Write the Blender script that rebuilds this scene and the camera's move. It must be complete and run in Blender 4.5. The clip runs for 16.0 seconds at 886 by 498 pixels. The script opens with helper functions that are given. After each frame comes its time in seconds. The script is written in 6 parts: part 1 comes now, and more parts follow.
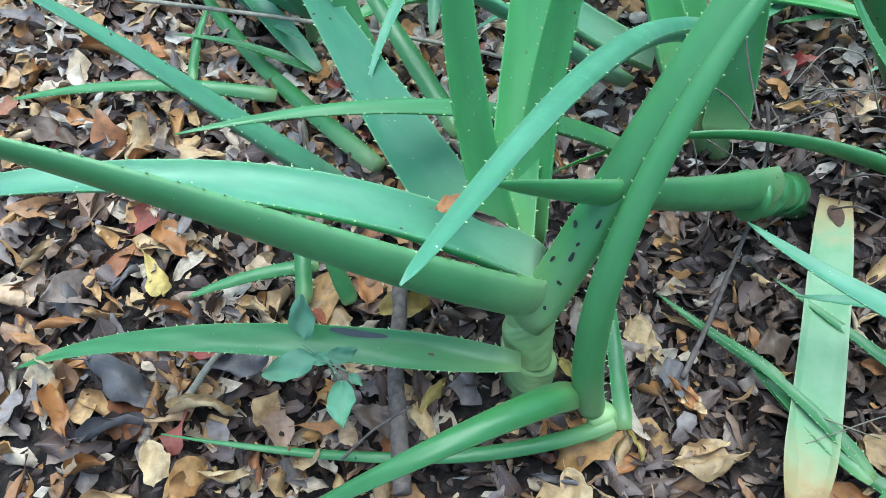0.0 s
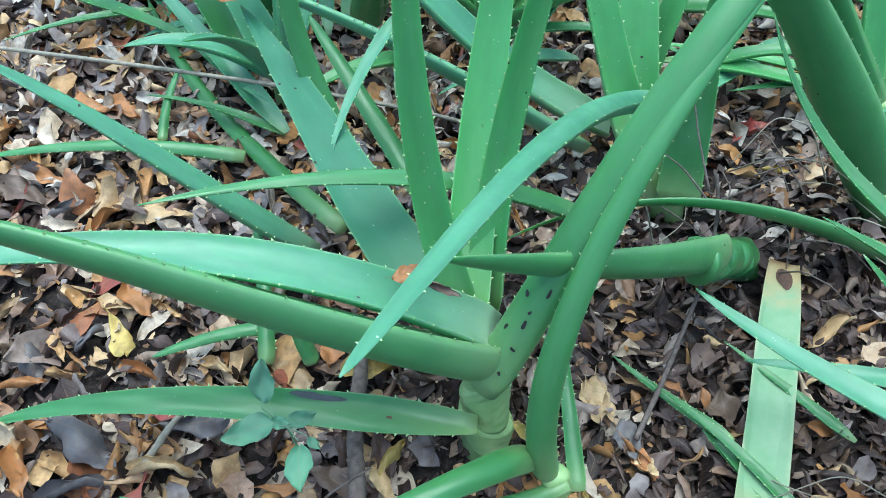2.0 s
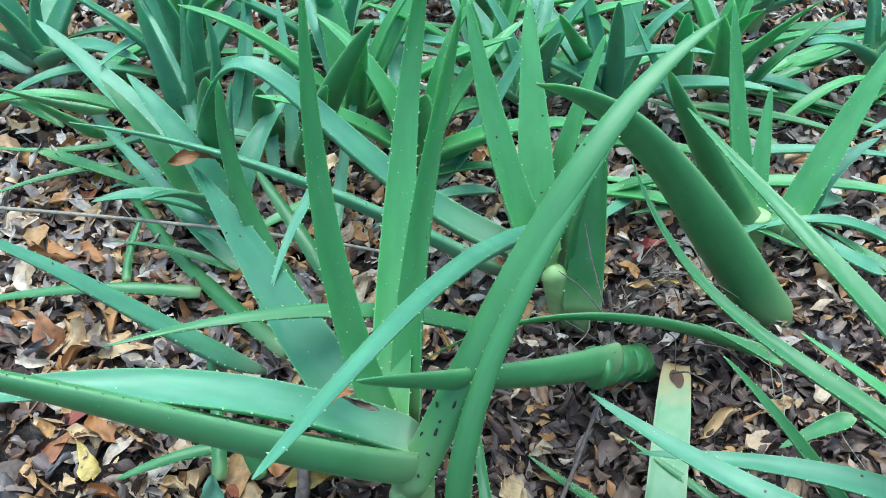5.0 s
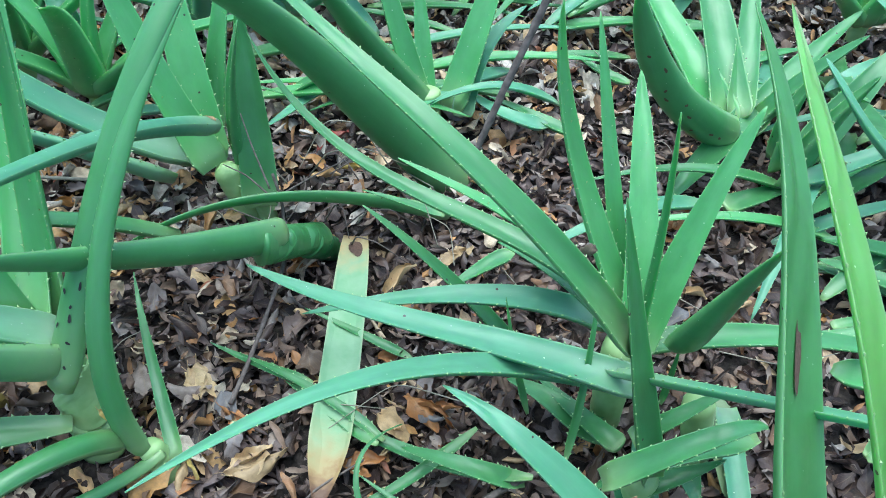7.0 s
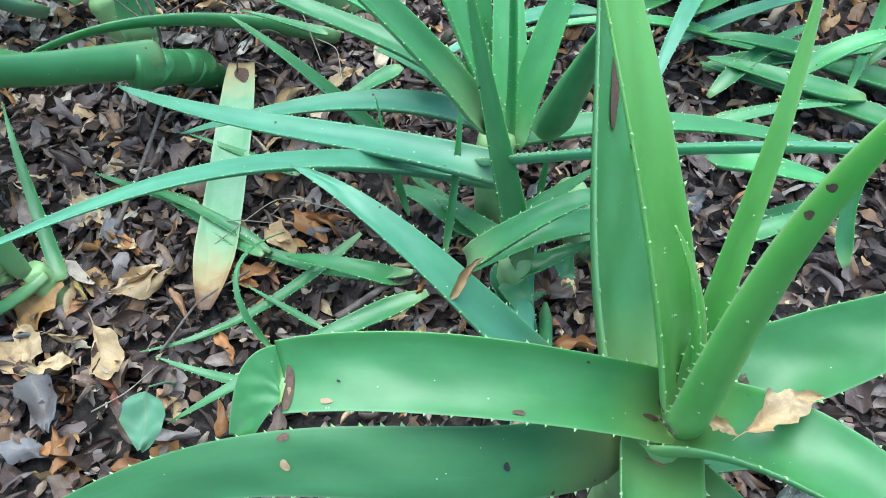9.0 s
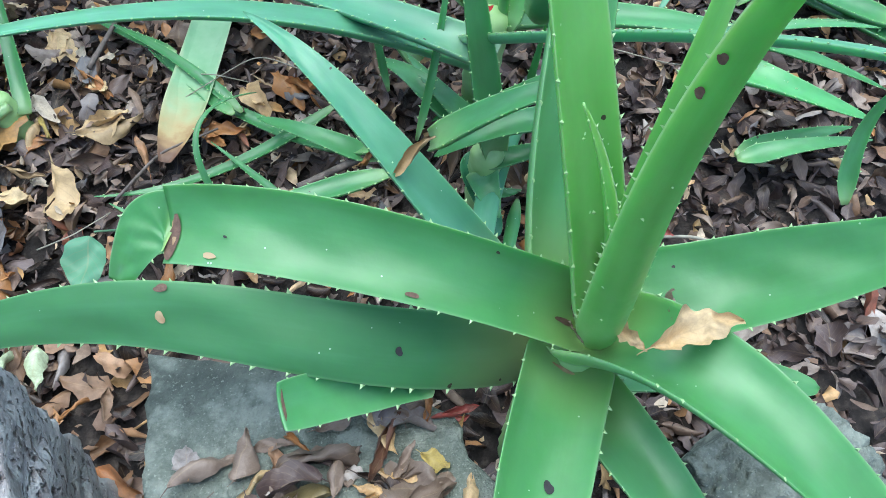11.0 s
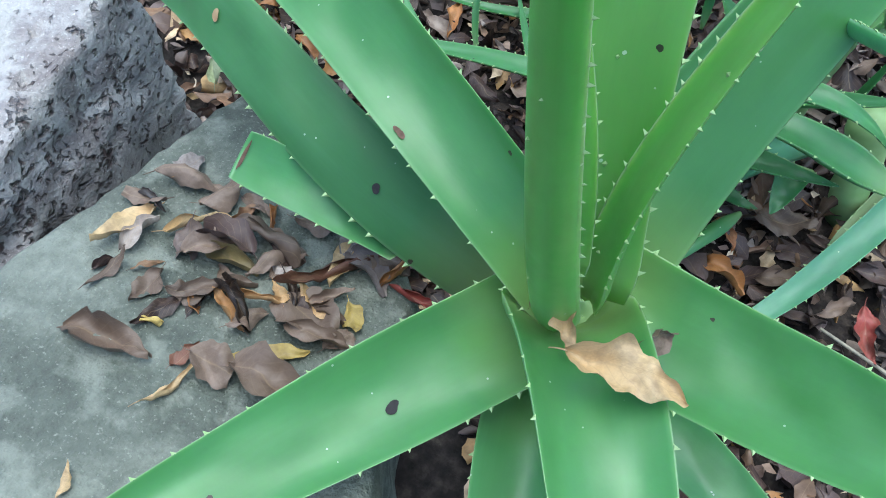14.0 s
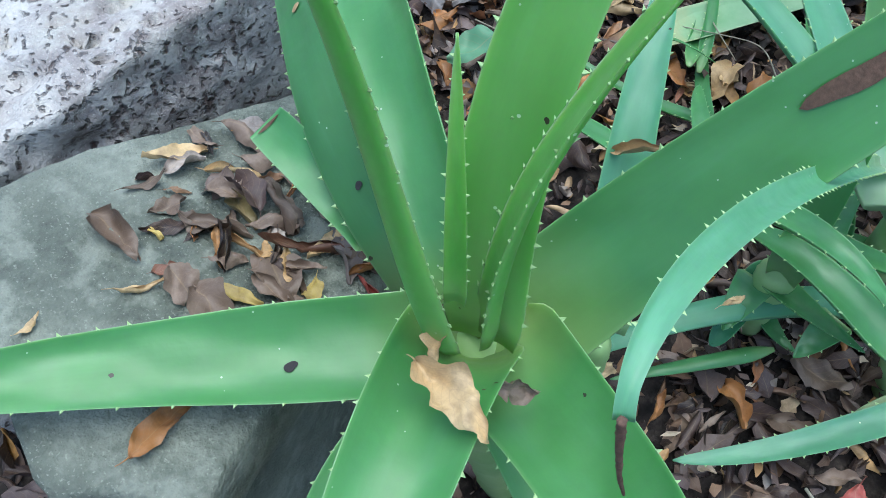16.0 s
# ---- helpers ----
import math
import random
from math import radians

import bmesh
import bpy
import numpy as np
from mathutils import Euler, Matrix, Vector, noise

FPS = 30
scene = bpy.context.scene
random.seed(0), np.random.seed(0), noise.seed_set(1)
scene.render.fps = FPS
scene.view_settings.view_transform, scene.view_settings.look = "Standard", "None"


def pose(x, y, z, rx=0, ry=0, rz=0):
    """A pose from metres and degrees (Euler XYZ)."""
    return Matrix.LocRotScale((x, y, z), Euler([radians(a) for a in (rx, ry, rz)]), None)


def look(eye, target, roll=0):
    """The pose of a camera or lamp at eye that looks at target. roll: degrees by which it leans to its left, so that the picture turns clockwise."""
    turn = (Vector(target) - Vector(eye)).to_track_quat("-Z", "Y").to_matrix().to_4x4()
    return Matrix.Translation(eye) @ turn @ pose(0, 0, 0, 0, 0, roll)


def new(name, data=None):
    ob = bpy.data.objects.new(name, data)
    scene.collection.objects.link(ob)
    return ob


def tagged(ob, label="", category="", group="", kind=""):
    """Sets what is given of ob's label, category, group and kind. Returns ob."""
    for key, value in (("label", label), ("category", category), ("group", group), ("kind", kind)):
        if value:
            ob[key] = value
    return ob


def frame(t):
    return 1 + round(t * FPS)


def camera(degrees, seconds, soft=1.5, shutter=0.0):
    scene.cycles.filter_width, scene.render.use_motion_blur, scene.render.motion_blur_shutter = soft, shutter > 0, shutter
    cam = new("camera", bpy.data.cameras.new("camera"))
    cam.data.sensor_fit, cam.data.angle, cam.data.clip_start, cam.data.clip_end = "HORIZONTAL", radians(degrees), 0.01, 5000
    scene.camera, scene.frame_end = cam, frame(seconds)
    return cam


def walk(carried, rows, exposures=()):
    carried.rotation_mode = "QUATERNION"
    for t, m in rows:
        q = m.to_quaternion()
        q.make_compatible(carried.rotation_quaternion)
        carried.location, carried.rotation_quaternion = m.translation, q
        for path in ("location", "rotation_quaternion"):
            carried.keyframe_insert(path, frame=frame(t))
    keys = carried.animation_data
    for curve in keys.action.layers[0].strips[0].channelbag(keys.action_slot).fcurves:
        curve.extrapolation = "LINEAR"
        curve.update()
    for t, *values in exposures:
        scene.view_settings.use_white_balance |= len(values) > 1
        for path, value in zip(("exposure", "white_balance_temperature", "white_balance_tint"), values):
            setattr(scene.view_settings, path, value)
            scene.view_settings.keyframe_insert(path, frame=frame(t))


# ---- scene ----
from functools import lru_cache

# ---- the camera and its walk ----
cam = camera(56.1, 16.0, soft=0.9)
PATH = [
    (0, (0.064, 0.006, 1.109), (-0.043, 1.156, -0.524), -1.7),
    (0.5, (0.073, 0.014, 1.118), (-0.018, 1.184, -0.501), -0.7),
    (1, (0.079, 0.012, 1.125), (-0.001, 1.195, -0.485), -0.2),
    (1.5, (0.081, 0.015, 1.15), (0.012, 1.229, -0.438), 0.4),
    (2, (0.089, 0.016, 1.156), (0.033, 1.247, -0.419), 0.8),
    (2.5, (0.1, 0.008, 1.174), (0.054, 1.269, -0.378), 0.5),
    (3, (0.1, 0.0, 1.217), (0.051, 1.312, -0.291), -0.1),
    (3.2, (0.091, -0.004, 1.236), (0.041, 1.325, -0.258), -0.3),
    (5.3, (0.223, -0.112, 1.328), (0.258, 1.322, -0.066), 0.2),
    (5.5, (0.263, -0.124, 1.32), (0.359, 1.31, -0.07), -0.0),
    (6, (0.352, -0.169, 1.282), (0.593, 1.25, -0.107), 0.1),
    (6.5, (0.426, -0.229, 1.245), (0.746, 1.161, -0.157), 0.6),
    (7, (0.475, -0.287, 1.232), (0.859, 1.046, -0.209), 1.6),
    (7.5, (0.515, -0.326, 1.225), (0.927, 0.957, -0.252), 1.8),
    (8, (0.53, -0.347, 1.207), (0.956, 0.902, -0.296), 1.8),
    (8.5, (0.572, -0.381, 1.169), (0.978, 0.794, -0.397), 1.0),
    (9, (0.589, -0.429, 1.146), (0.984, 0.684, -0.468), 0.7),
    (9.5, (0.602, -0.452, 1.125), (0.984, 0.61, -0.526), 0.8),
    (10, (0.617, -0.479, 1.127), (0.993, 0.562, -0.539), 0.9),
    (10.2, (0.631, -0.482, 1.127), (1.006, 0.554, -0.542), 0.9),
    (12.3, (0.796, -0.371, 0.94), (0.713, 0.344, -0.926), 6.3),
    (12.5, (0.81, -0.375, 0.927), (0.674, 0.331, -0.939), 4.5),
    (13, (0.885, -0.396, 0.929), (0.604, 0.251, -0.942), -0.2),
    (13.5, (0.948, -0.394, 0.962), (0.53, 0.267, -0.878), -4.1),
    (14, (0.967, -0.402, 0.98), (0.429, 0.268, -0.826), -6.7),
    (14.5, (0.994, -0.383, 0.978), (0.391, 0.267, -0.815), -7.5),
    (15, (1.028, -0.369, 0.982), (0.321, 0.24, -0.788), -8.9),
    (15.5, (1.078, -0.323, 0.961), (0.228, 0.16, -0.784), -12.0),
    (16, (1.137, -0.311, 1.012), (0.216, 0.131, -0.707), -9.9),
]
walk(cam, [(t, look(eye, target, roll)) for t, eye, target, roll in PATH], exposures=[(0.0, 0.92, 5380, -3), (3.0, 0.96, 5380, -3), (5.3, 0.93, 5390, -3), (6.5, 1.0, 5400, -3), (10.0, 1.07, 5430, -2), (12.5, 0.87, 5560, 1), (16.0, 0.72, 5560, 1)])

# ---- sky and light ----
SUN_UP, SUN_TURN = 80.0, 0.0
world = bpy.data.worlds.new("world")
scene.world = world
world.use_nodes = True
wn = world.node_tree
sky = wn.nodes.new("ShaderNodeTexSky")
sky.sky_type, sky.sun_disc = "NISHITA", False
sky.sun_elevation, sky.sun_rotation = radians(SUN_UP), radians(SUN_TURN)
sky.dust_density, sky.ozone_density = 3.0, 1.0
wn.links.new(sky.outputs[0], wn.nodes["Background"].inputs[0])
wn.nodes["Background"].inputs[1].default_value = 0.15
sun_data = bpy.data.lights.new("sun", "SUN")
sun_data.energy, sun_data.angle, sun_data.color = 1.7, radians(65), (1.0, 0.98, 0.93)
sun = new("sun", sun_data)
a, e = radians(SUN_TURN), radians(SUN_UP)
toward = Vector((math.sin(a) * math.cos(e), math.cos(a) * math.cos(e), math.sin(e)))
sun.matrix_world = Matrix.Translation(toward * 20) @ toward.to_track_quat("Z", "Y").to_matrix().to_4x4()


# ---- materials ----
class Mat:
    """A node material with a small builder."""

    def __init__(self, name, rough=0.5, metal=0.0):
        self.m = bpy.data.materials.new(name)
        self.m.use_nodes = True
        self.t = self.m.node_tree
        self.b = self.t.nodes["Principled BSDF"]
        self.b.inputs["Roughness"].default_value = rough
        self.b.inputs["Metallic"].default_value = metal

    def node(self, kind, **kw):
        n = self.t.nodes.new(kind)
        for k, v in kw.items():
            if k in n.inputs:
                n.inputs[k].default_value = v
        return n

    def link(self, a, b):
        self.t.links.new(a, b)

    def coords(self):
        return self.node("ShaderNodeTexCoord").outputs["Object"]

    def noise(self, scale, detail=4, vec=None, rough=0.55):
        n = self.node("ShaderNodeTexNoise", Scale=scale, Detail=detail, Roughness=rough)
        self.link(vec if vec is not None else self.coords(), n.inputs["Vector"])
        return n.outputs["Fac"]

    def ramp(self, fac, stops, constant=False):
        n = self.t.nodes.new("ShaderNodeValToRGB")
        if constant:
            n.color_ramp.interpolation = "CONSTANT"
        el = n.color_ramp.elements
        while len(el) < len(stops):
            el.new(0.5)
        for k, (p, c) in zip(el, stops):
            k.position = p
            k.color = (*c, 1) if len(c) == 3 else c
        self.link(fac, n.inputs[0])
        return n.outputs[0]

    def mix(self, fac, a, b, mode="MIX"):
        n = self.t.nodes.new("ShaderNodeMix")
        n.data_type, n.blend_type = "RGBA", mode
        for s, v in ((n.inputs[0], fac), (n.inputs[6], a), (n.inputs[7], b)):
            if isinstance(v, (int, float)):
                s.default_value = v
            elif isinstance(v, tuple):
                s.default_value = (*v, 1)
            else:
                self.link(v, s)
        return n.outputs[2]

    def math(self, op, a, b=0.0):
        n = self.t.nodes.new("ShaderNodeMath")
        n.operation = op
        for s, v in zip(n.inputs, (a, b)):
            if isinstance(v, (int, float)):
                s.default_value = v
            else:
                self.link(v, s)
        return n.outputs[0]

    def colour(self, c):
        if isinstance(c, tuple):
            self.b.inputs["Base Color"].default_value = (*c, 1)
        else:
            self.link(c, self.b.inputs["Base Color"])

    def bump(self, height, strength=0.3, dist=0.002):
        n = self.node("ShaderNodeBump", Strength=strength, Distance=dist)
        self.link(height, n.inputs["Height"])
        self.link(n.outputs[0], self.b.inputs["Normal"])

    def set(self, **kw):
        for k, v in kw.items():
            self.b.inputs[k.replace("_", " ")].default_value = v


def green_leaf(name, dark, light, pale, rough, specks=0.0, glow=0.4, sheath_end=0.16, spec=0.62):
    """Waxy aloe skin: colour varies from leaf to leaf, paler at the sheath, faint streaks, specks and scars."""
    m = Mat(name, rough)
    uv = m.node("ShaderNodeTexCoord").outputs["UV"]
    sep = m.node("ShaderNodeSeparateXYZ")
    m.link(uv, sep.inputs[0])
    across, along = sep.outputs[0], sep.outputs[1]
    info = m.node("ShaderNodeObjectInfo").outputs["Random"]
    base = m.mix(info, dark, light)
    blotch = m.noise(9, 3)
    base = m.mix(m.ramp(blotch, [(0.35, (0, 0, 0)), (0.7, (0.5, 0.5, 0.5))]), base, light)
    st = m.node("ShaderNodeMapping")
    st.inputs["Scale"].default_value = (26, 1.2, 1)
    m.link(uv, st.inputs[0])
    streak = m.noise(1.0, 3, st.outputs[0])
    ban = m.node("ShaderNodeMapping")
    ban.inputs["Scale"].default_value = (1.6, 7.0, 1)
    m.link(uv, ban.inputs[0])
    base = m.mix(m.ramp(m.noise(1.0, 4, ban.outputs[0]), [(0.4, (0.35, 0.35, 0.35)), (0.62, (0, 0, 0))]), base, tuple(x * 0.72 for x in dark))
    base = m.mix(m.math("MULTIPLY", streak, 0.2), base, tuple(x * 0.7 for x in dark))
    sm = m.node("ShaderNodeMapping")
    sm.inputs["Scale"].default_value = (3.5, 2.2, 1)
    m.link(uv, sm.inputs[0])
    smear = m.ramp(m.noise(1.0, 5, sm.outputs[0], 0.62), [(0.48, (0, 0, 0)), (0.72, (0.2, 0.2, 0.2))])
    base = m.mix(smear, base, tuple(0.65 * x + y for x, y in zip(light, (0.06, 0.13, 0.085))))
    sheath = m.ramp(along, [(0.0, (0.75, 0.75, 0.75)), (0.3 * sheath_end, (0.35, 0.35, 0.35)), (sheath_end, (0, 0, 0))])
    base = m.mix(sheath, base, pale)
    rim = m.ramp(m.math("ABSOLUTE", m.math("SUBTRACT", across, 0.5)), [(0.46, (0, 0, 0)), (0.5, (0.25, 0.25, 0.25))])
    base = m.mix(rim, base, (0.33, 0.47, 0.25))
    v = m.node("ShaderNodeTexVoronoi", Scale=42.0)
    m.link(m.coords(), v.inputs["Vector"])
    pick = m.node("ShaderNodeSeparateColor")
    m.link(v.outputs["Color"], pick.inputs[0])
    wob = m.math("ADD", v.outputs["Distance"], m.math("MULTIPLY", m.noise(260, 2), 0.12))
    spot = m.math("MULTIPLY", m.math("LESS_THAN", wob, 0.155), m.math("GREATER_THAN", pick.outputs[0], 0.9))
    base = m.mix(spot, base, (0.03, 0.022, 0.012))
    if specks:
        fine = m.node("ShaderNodeTexVoronoi", Scale=75.0)
        m.link(m.coords(), fine.inputs["Vector"])
        who = m.node("ShaderNodeSeparateColor")
        m.link(fine.outputs["Color"], who.inputs[0])
        fleck = m.math("MULTIPLY", m.math("LESS_THAN", fine.outputs["Distance"], 0.1), m.math("GREATER_THAN", who.outputs[1], 1.0 - specks))
        base = m.mix(fleck, base, (0.5, 0.66, 0.42))
    dust = m.node("ShaderNodeTexVoronoi", Scale=130.0)
    m.link(m.coords(), dust.inputs["Vector"])
    grain = m.node("ShaderNodeSeparateColor")
    m.link(dust.outputs["Color"], grain.inputs[0])
    mote = m.math("MULTIPLY", m.math("LESS_THAN", dust.outputs["Distance"], 0.11), m.math("GREATER_THAN", grain.outputs[2], 0.93))
    base = m.mix(m.math("MULTIPLY", mote, 0.6), base, (0.55, 0.62, 0.52))
    m.colour(base)
    m.link(m.ramp(m.noise(30, 4), [(0.3, (rough - 0.06,) * 3), (0.75, (rough + 0.12,) * 3)]), m.b.inputs["Roughness"])
    m.bump(m.math("ADD", m.math("MULTIPLY", m.noise(420, 2), 0.07), m.math("ADD", m.math("MULTIPLY", m.noise(14, 3), 2.2), m.math("MULTIPLY", m.noise(90, 3), 0.12))), 0.4, 0.0018)
    m.set(Specular_IOR_Level=spec, Subsurface_Weight=glow * 0.7, Subsurface_Scale=0.015 if glow < 0.5 else 0.03)
    m.b.inputs["Subsurface Radius"].default_value = (0.5, 1.0, 0.25)
    return m.m


ALOE = green_leaf("aloe_skin", (0.06, 0.205, 0.058), (0.095, 0.285, 0.092), (0.34, 0.47, 0.2), 0.36)
ALOE_YOUNG = green_leaf("aloe_young_skin", (0.1, 0.34, 0.098), (0.15, 0.42, 0.14), (0.38, 0.54, 0.24), 0.36, 0.2)
# blue-green skin whose pale tone also paints sky sheen and brighter back light
ALOE_BLUE_LIT = green_leaf("aloe_blue_lit_skin", (0.09, 0.28, 0.145), (0.15, 0.37, 0.205), (0.36, 0.47, 0.27), 0.42, 0.04)
# mid green; also a lighter ALOE copy with bounce light painted into undersides
ALOE_MID_LIT = green_leaf("mid_green_lit_aloe_skin", (0.085, 0.265, 0.082), (0.112, 0.315, 0.108), (0.36, 0.5, 0.22), 0.38)
ALOE_GREY = green_leaf("grey_green_aloe_skin", (0.052, 0.19, 0.098), (0.064, 0.21, 0.108), (0.16, 0.3, 0.17), 0.55, spec=0.3)
# darker, duller copy of the broad skin: shade under another leaf is painted in
ALOE_SHADED = green_leaf("shaded_aloe_skin", (0.058, 0.178, 0.056), (0.066, 0.196, 0.064), (0.3, 0.3, 0.13), 0.5, spec=0.4)
ALOE_HEART = green_leaf("aloe_heart_skin", (0.148, 0.365, 0.07), (0.19, 0.425, 0.094), (0.42, 0.58, 0.24), 0.38, 0.1, 0.55)
ALOE_BROAD = green_leaf("broad_aloe_skin", (0.066, 0.218, 0.056), (0.098, 0.285, 0.078), (0.36, 0.48, 0.14), 0.38, sheath_end=0.17)


def plain(name, c, rough, scale=60, bump=0.3, other=None, dist=0.002):
    m = Mat(name, rough)
    o = other or tuple(x * 0.55 for x in c)
    n = m.noise(scale, 5)
    col = m.mix(m.ramp(n, [(0.32, (0, 0, 0)), (0.68, (1, 1, 1))]), o, c)
    m.colour(m.mix(m.ramp(m.noise(scale / 7, 3), [(0.4, (0, 0, 0)), (0.75, (0.6, 0.6, 0.6))]), col, tuple(x * 0.6 for x in c)))
    m.bump(n, bump, dist)
    return m.m


SPINE = plain("spine", (0.46, 0.62, 0.3), 0.5, 300, 0.3, (0.34, 0.52, 0.2))
STEM = plain("aloe_stem", (0.46, 0.64, 0.27), 0.45, 26, 0.4, (0.3, 0.5, 0.17))


def litter_mat(name, stops, per_island):
    m = Mat(name, 0.52)
    if per_island:
        r = m.t.nodes.new("ShaderNodeNewGeometry").outputs["Random Per Island"]
    else:
        r = m.node("ShaderNodeObjectInfo").outputs["Random"]
    c = m.ramp(r, stops)
    uv = m.node("ShaderNodeTexCoord").outputs["UV"]
    sep = m.node("ShaderNodeSeparateXYZ")
    m.link(uv, sep.inputs[0])
    vein = m.math("ABSOLUTE", m.math("SUBTRACT", sep.outputs[0], 0.5))
    blot = m.noise(70 if per_island else 5, 4)
    c = m.mix(m.ramp(blot, [(0.42, (0, 0, 0)), (0.72, (0.55, 0.55, 0.55))]), c, (0.1, 0.06, 0.035))
    rib = m.math("ABSOLUTE", m.math("SUBTRACT", m.math("FRACT", m.math("ADD", m.math("MULTIPLY", sep.outputs[1], 8.0), m.math("MULTIPLY", vein, -5.0))), 0.5))
    c = m.mix(m.ramp(rib, [(0.0, (0.22, 0.22, 0.22)), (0.09, (0, 0, 0))]), c, (0.3, 0.22, 0.14))
    c = m.mix(m.ramp(vein, [(0.0, (0.28, 0.28, 0.28)), (0.03, (0, 0, 0))]), c, (0.42, 0.31, 0.17))
    c = m.mix(m.ramp(m.noise(28 if per_island else 2.2, 5, rough=0.7), [(0.4, (0.4, 0.4, 0.4)), (0.6, (0, 0, 0))]), c, m.mix(1.0, c, (0.42, 0.36, 0.34), "MULTIPLY"))
    m.colour(c)
    wv = m.node("ShaderNodeTexWave", Scale=9.0, Distortion=5.0)
    m.link(uv, wv.inputs["Vector"])
    m.bump(m.math("ADD", m.math("MULTIPLY", wv.outputs["Fac"], 0.025), m.noise(160 if per_island else 12, 4)), 0.55, 0.0015)
    m.set(Specular_IOR_Level=0.45)
    return m.m


DARKS = [(0.0, (0.009, 0.006, 0.005)), (0.22, (0.034, 0.02, 0.018)), (0.45, (0.09, 0.058, 0.052)), (0.66, (0.17, 0.13, 0.122)), (0.84, (0.27, 0.15, 0.075)), (1.0, (0.5, 0.44, 0.39))]
TANS = [(0.0, (0.16, 0.12, 0.105)), (0.18, (0.34, 0.3, 0.28)), (0.36, (0.5, 0.24, 0.075)), (0.52, (0.66, 0.44, 0.2)), (0.75, (0.72, 0.62, 0.48)), (0.93, (0.58, 0.32, 0.1)), (1.0, (0.3, 0.08, 0.06))]
LITTER_DARK = litter_mat("dark_litter", DARKS, True)
LITTER_TAN = litter_mat("tan_litter", TANS, True)
# cream litter for the back: sunlight there is put into the leaf colour
LITTER_PALE_SUNLIT = litter_mat("pale_sunlit_litter", [(0.0, (0.5, 0.42, 0.34)), (0.5, (0.72, 0.66, 0.57)), (1.0, (0.62, 0.55, 0.46))], True)
LEAF_DEAD = litter_mat("dead_leaf_mixed", TANS, False)
LEAF_DARK = litter_mat("dead_leaf_dark", DARKS, False)


def one_leaf(name, c):
    return litter_mat(name, [(0.0, tuple(x * 0.65 for x in c)), (0.5, c), (1.0, tuple(min(x * 1.2 + 0.02, 0.75) for x in c))], False)


BROWN_LITTER = litter_mat("brown_litter", [(0.0, (0.035, 0.024, 0.021)), (0.35, (0.09, 0.062, 0.056)), (0.6, (0.145, 0.104, 0.094)), (0.85, (0.23, 0.145, 0.09)), (1.0, (0.38, 0.31, 0.26))], True)
LEAF_CREAM = one_leaf("dead_leaf_cream", (0.64, 0.45, 0.23))
LEAF_ORANGE = one_leaf("dead_leaf_orange", (0.45, 0.2, 0.06))
LEAF_YELLOW = one_leaf("dead_leaf_yellow", (0.6, 0.45, 0.12))
LEAF_RED = one_leaf("dead_leaf_red", (0.32, 0.06, 0.045))
LEAF_BROWN = one_leaf("dead_leaf_brown", (0.2, 0.143, 0.105))
LEAF_OLIVE = one_leaf("dead_leaf_olive", (0.3, 0.24, 0.1))
LEAF_RUST = one_leaf("dead_leaf_rust", (0.2, 0.085, 0.05))
LEAF_GREY = one_leaf("dead_leaf_grey", (0.2, 0.19, 0.19))
LEAF_PALE = one_leaf("fallen_leaf_pale", (0.5, 0.58, 0.36))
SPROUT = one_leaf("sprout_green", (0.16, 0.4, 0.22))
PETAL = one_leaf("petal_red", (0.6, 0.02, 0.02))
WOOD = plain("dead_wood", (0.21, 0.17, 0.145), 0.85, 90, 0.7, (0.08, 0.062, 0.052))
STRAW = plain("straw", (0.4, 0.36, 0.27), 0.7, 80, 0.3)
SCAR = plain("scar", (0.16, 0.09, 0.06), 0.8, 200, 0.6)
HOLE = plain("dark_hole", (0.035, 0.03, 0.032), 0.8, 150, 0.6)
SCAR_PALE = plain("pale_scar", (0.46, 0.34, 0.18), 0.7, 45, 0.5, (0.24, 0.13, 0.06))
ALOE_DEAD = plain("bleached_aloe", (0.31, 0.4, 0.2), 0.55, 9, 0.3, (0.2, 0.33, 0.16))


def withered():
    """Limp dead aloe skin: pale green in the middle, straw at the margins, brown and dry at both ends."""
    m = Mat("withered_aloe", 0.6)
    sep = m.node("ShaderNodeSeparateXYZ")
    m.link(m.node("ShaderNodeTexCoord").outputs["UV"], sep.inputs[0])
    across = m.math("ABSOLUTE", m.math("SUBTRACT", sep.outputs[0], 0.5))
    drift = m.math("MULTIPLY", m.math("SUBTRACT", m.noise(26, 4), 0.5), 0.22)
    along = m.math("ADD", sep.outputs[1], drift)
    c = m.mix(m.ramp(m.noise(14, 4), [(0.35, (0, 0, 0)), (0.7, (1, 1, 1))]), (0.2, 0.38, 0.19), (0.32, 0.47, 0.28))
    c = m.mix(m.ramp(m.math("ADD", across, drift), [(0.43, (0, 0, 0)), (0.55, (0.75, 0.75, 0.75))]), c, (0.56, 0.55, 0.34))
    c = m.mix(m.ramp(along, [(0.06, (1, 1, 1)), (0.26, (0, 0, 0))]), c, (0.42, 0.27, 0.11))
    c = m.mix(m.ramp(along, [(0.02, (1, 1, 1)), (0.1, (0, 0, 0))]), c, (0.15, 0.08, 0.045))
    c = m.mix(m.ramp(along, [(0.8, (0, 0, 0)), (0.9, (1, 1, 1))]), c, (0.5, 0.4, 0.19))
    c = m.mix(m.ramp(along, [(0.9, (0, 0, 0)), (0.99, (1, 1, 1))]), c, (0.3, 0.17, 0.07))
    m.colour(c)
    m.bump(m.math("ADD", m.noise(30, 4), m.math("MULTIPLY", m.noise(200, 3), 0.3)), 0.5, 0.003)
    return m.m


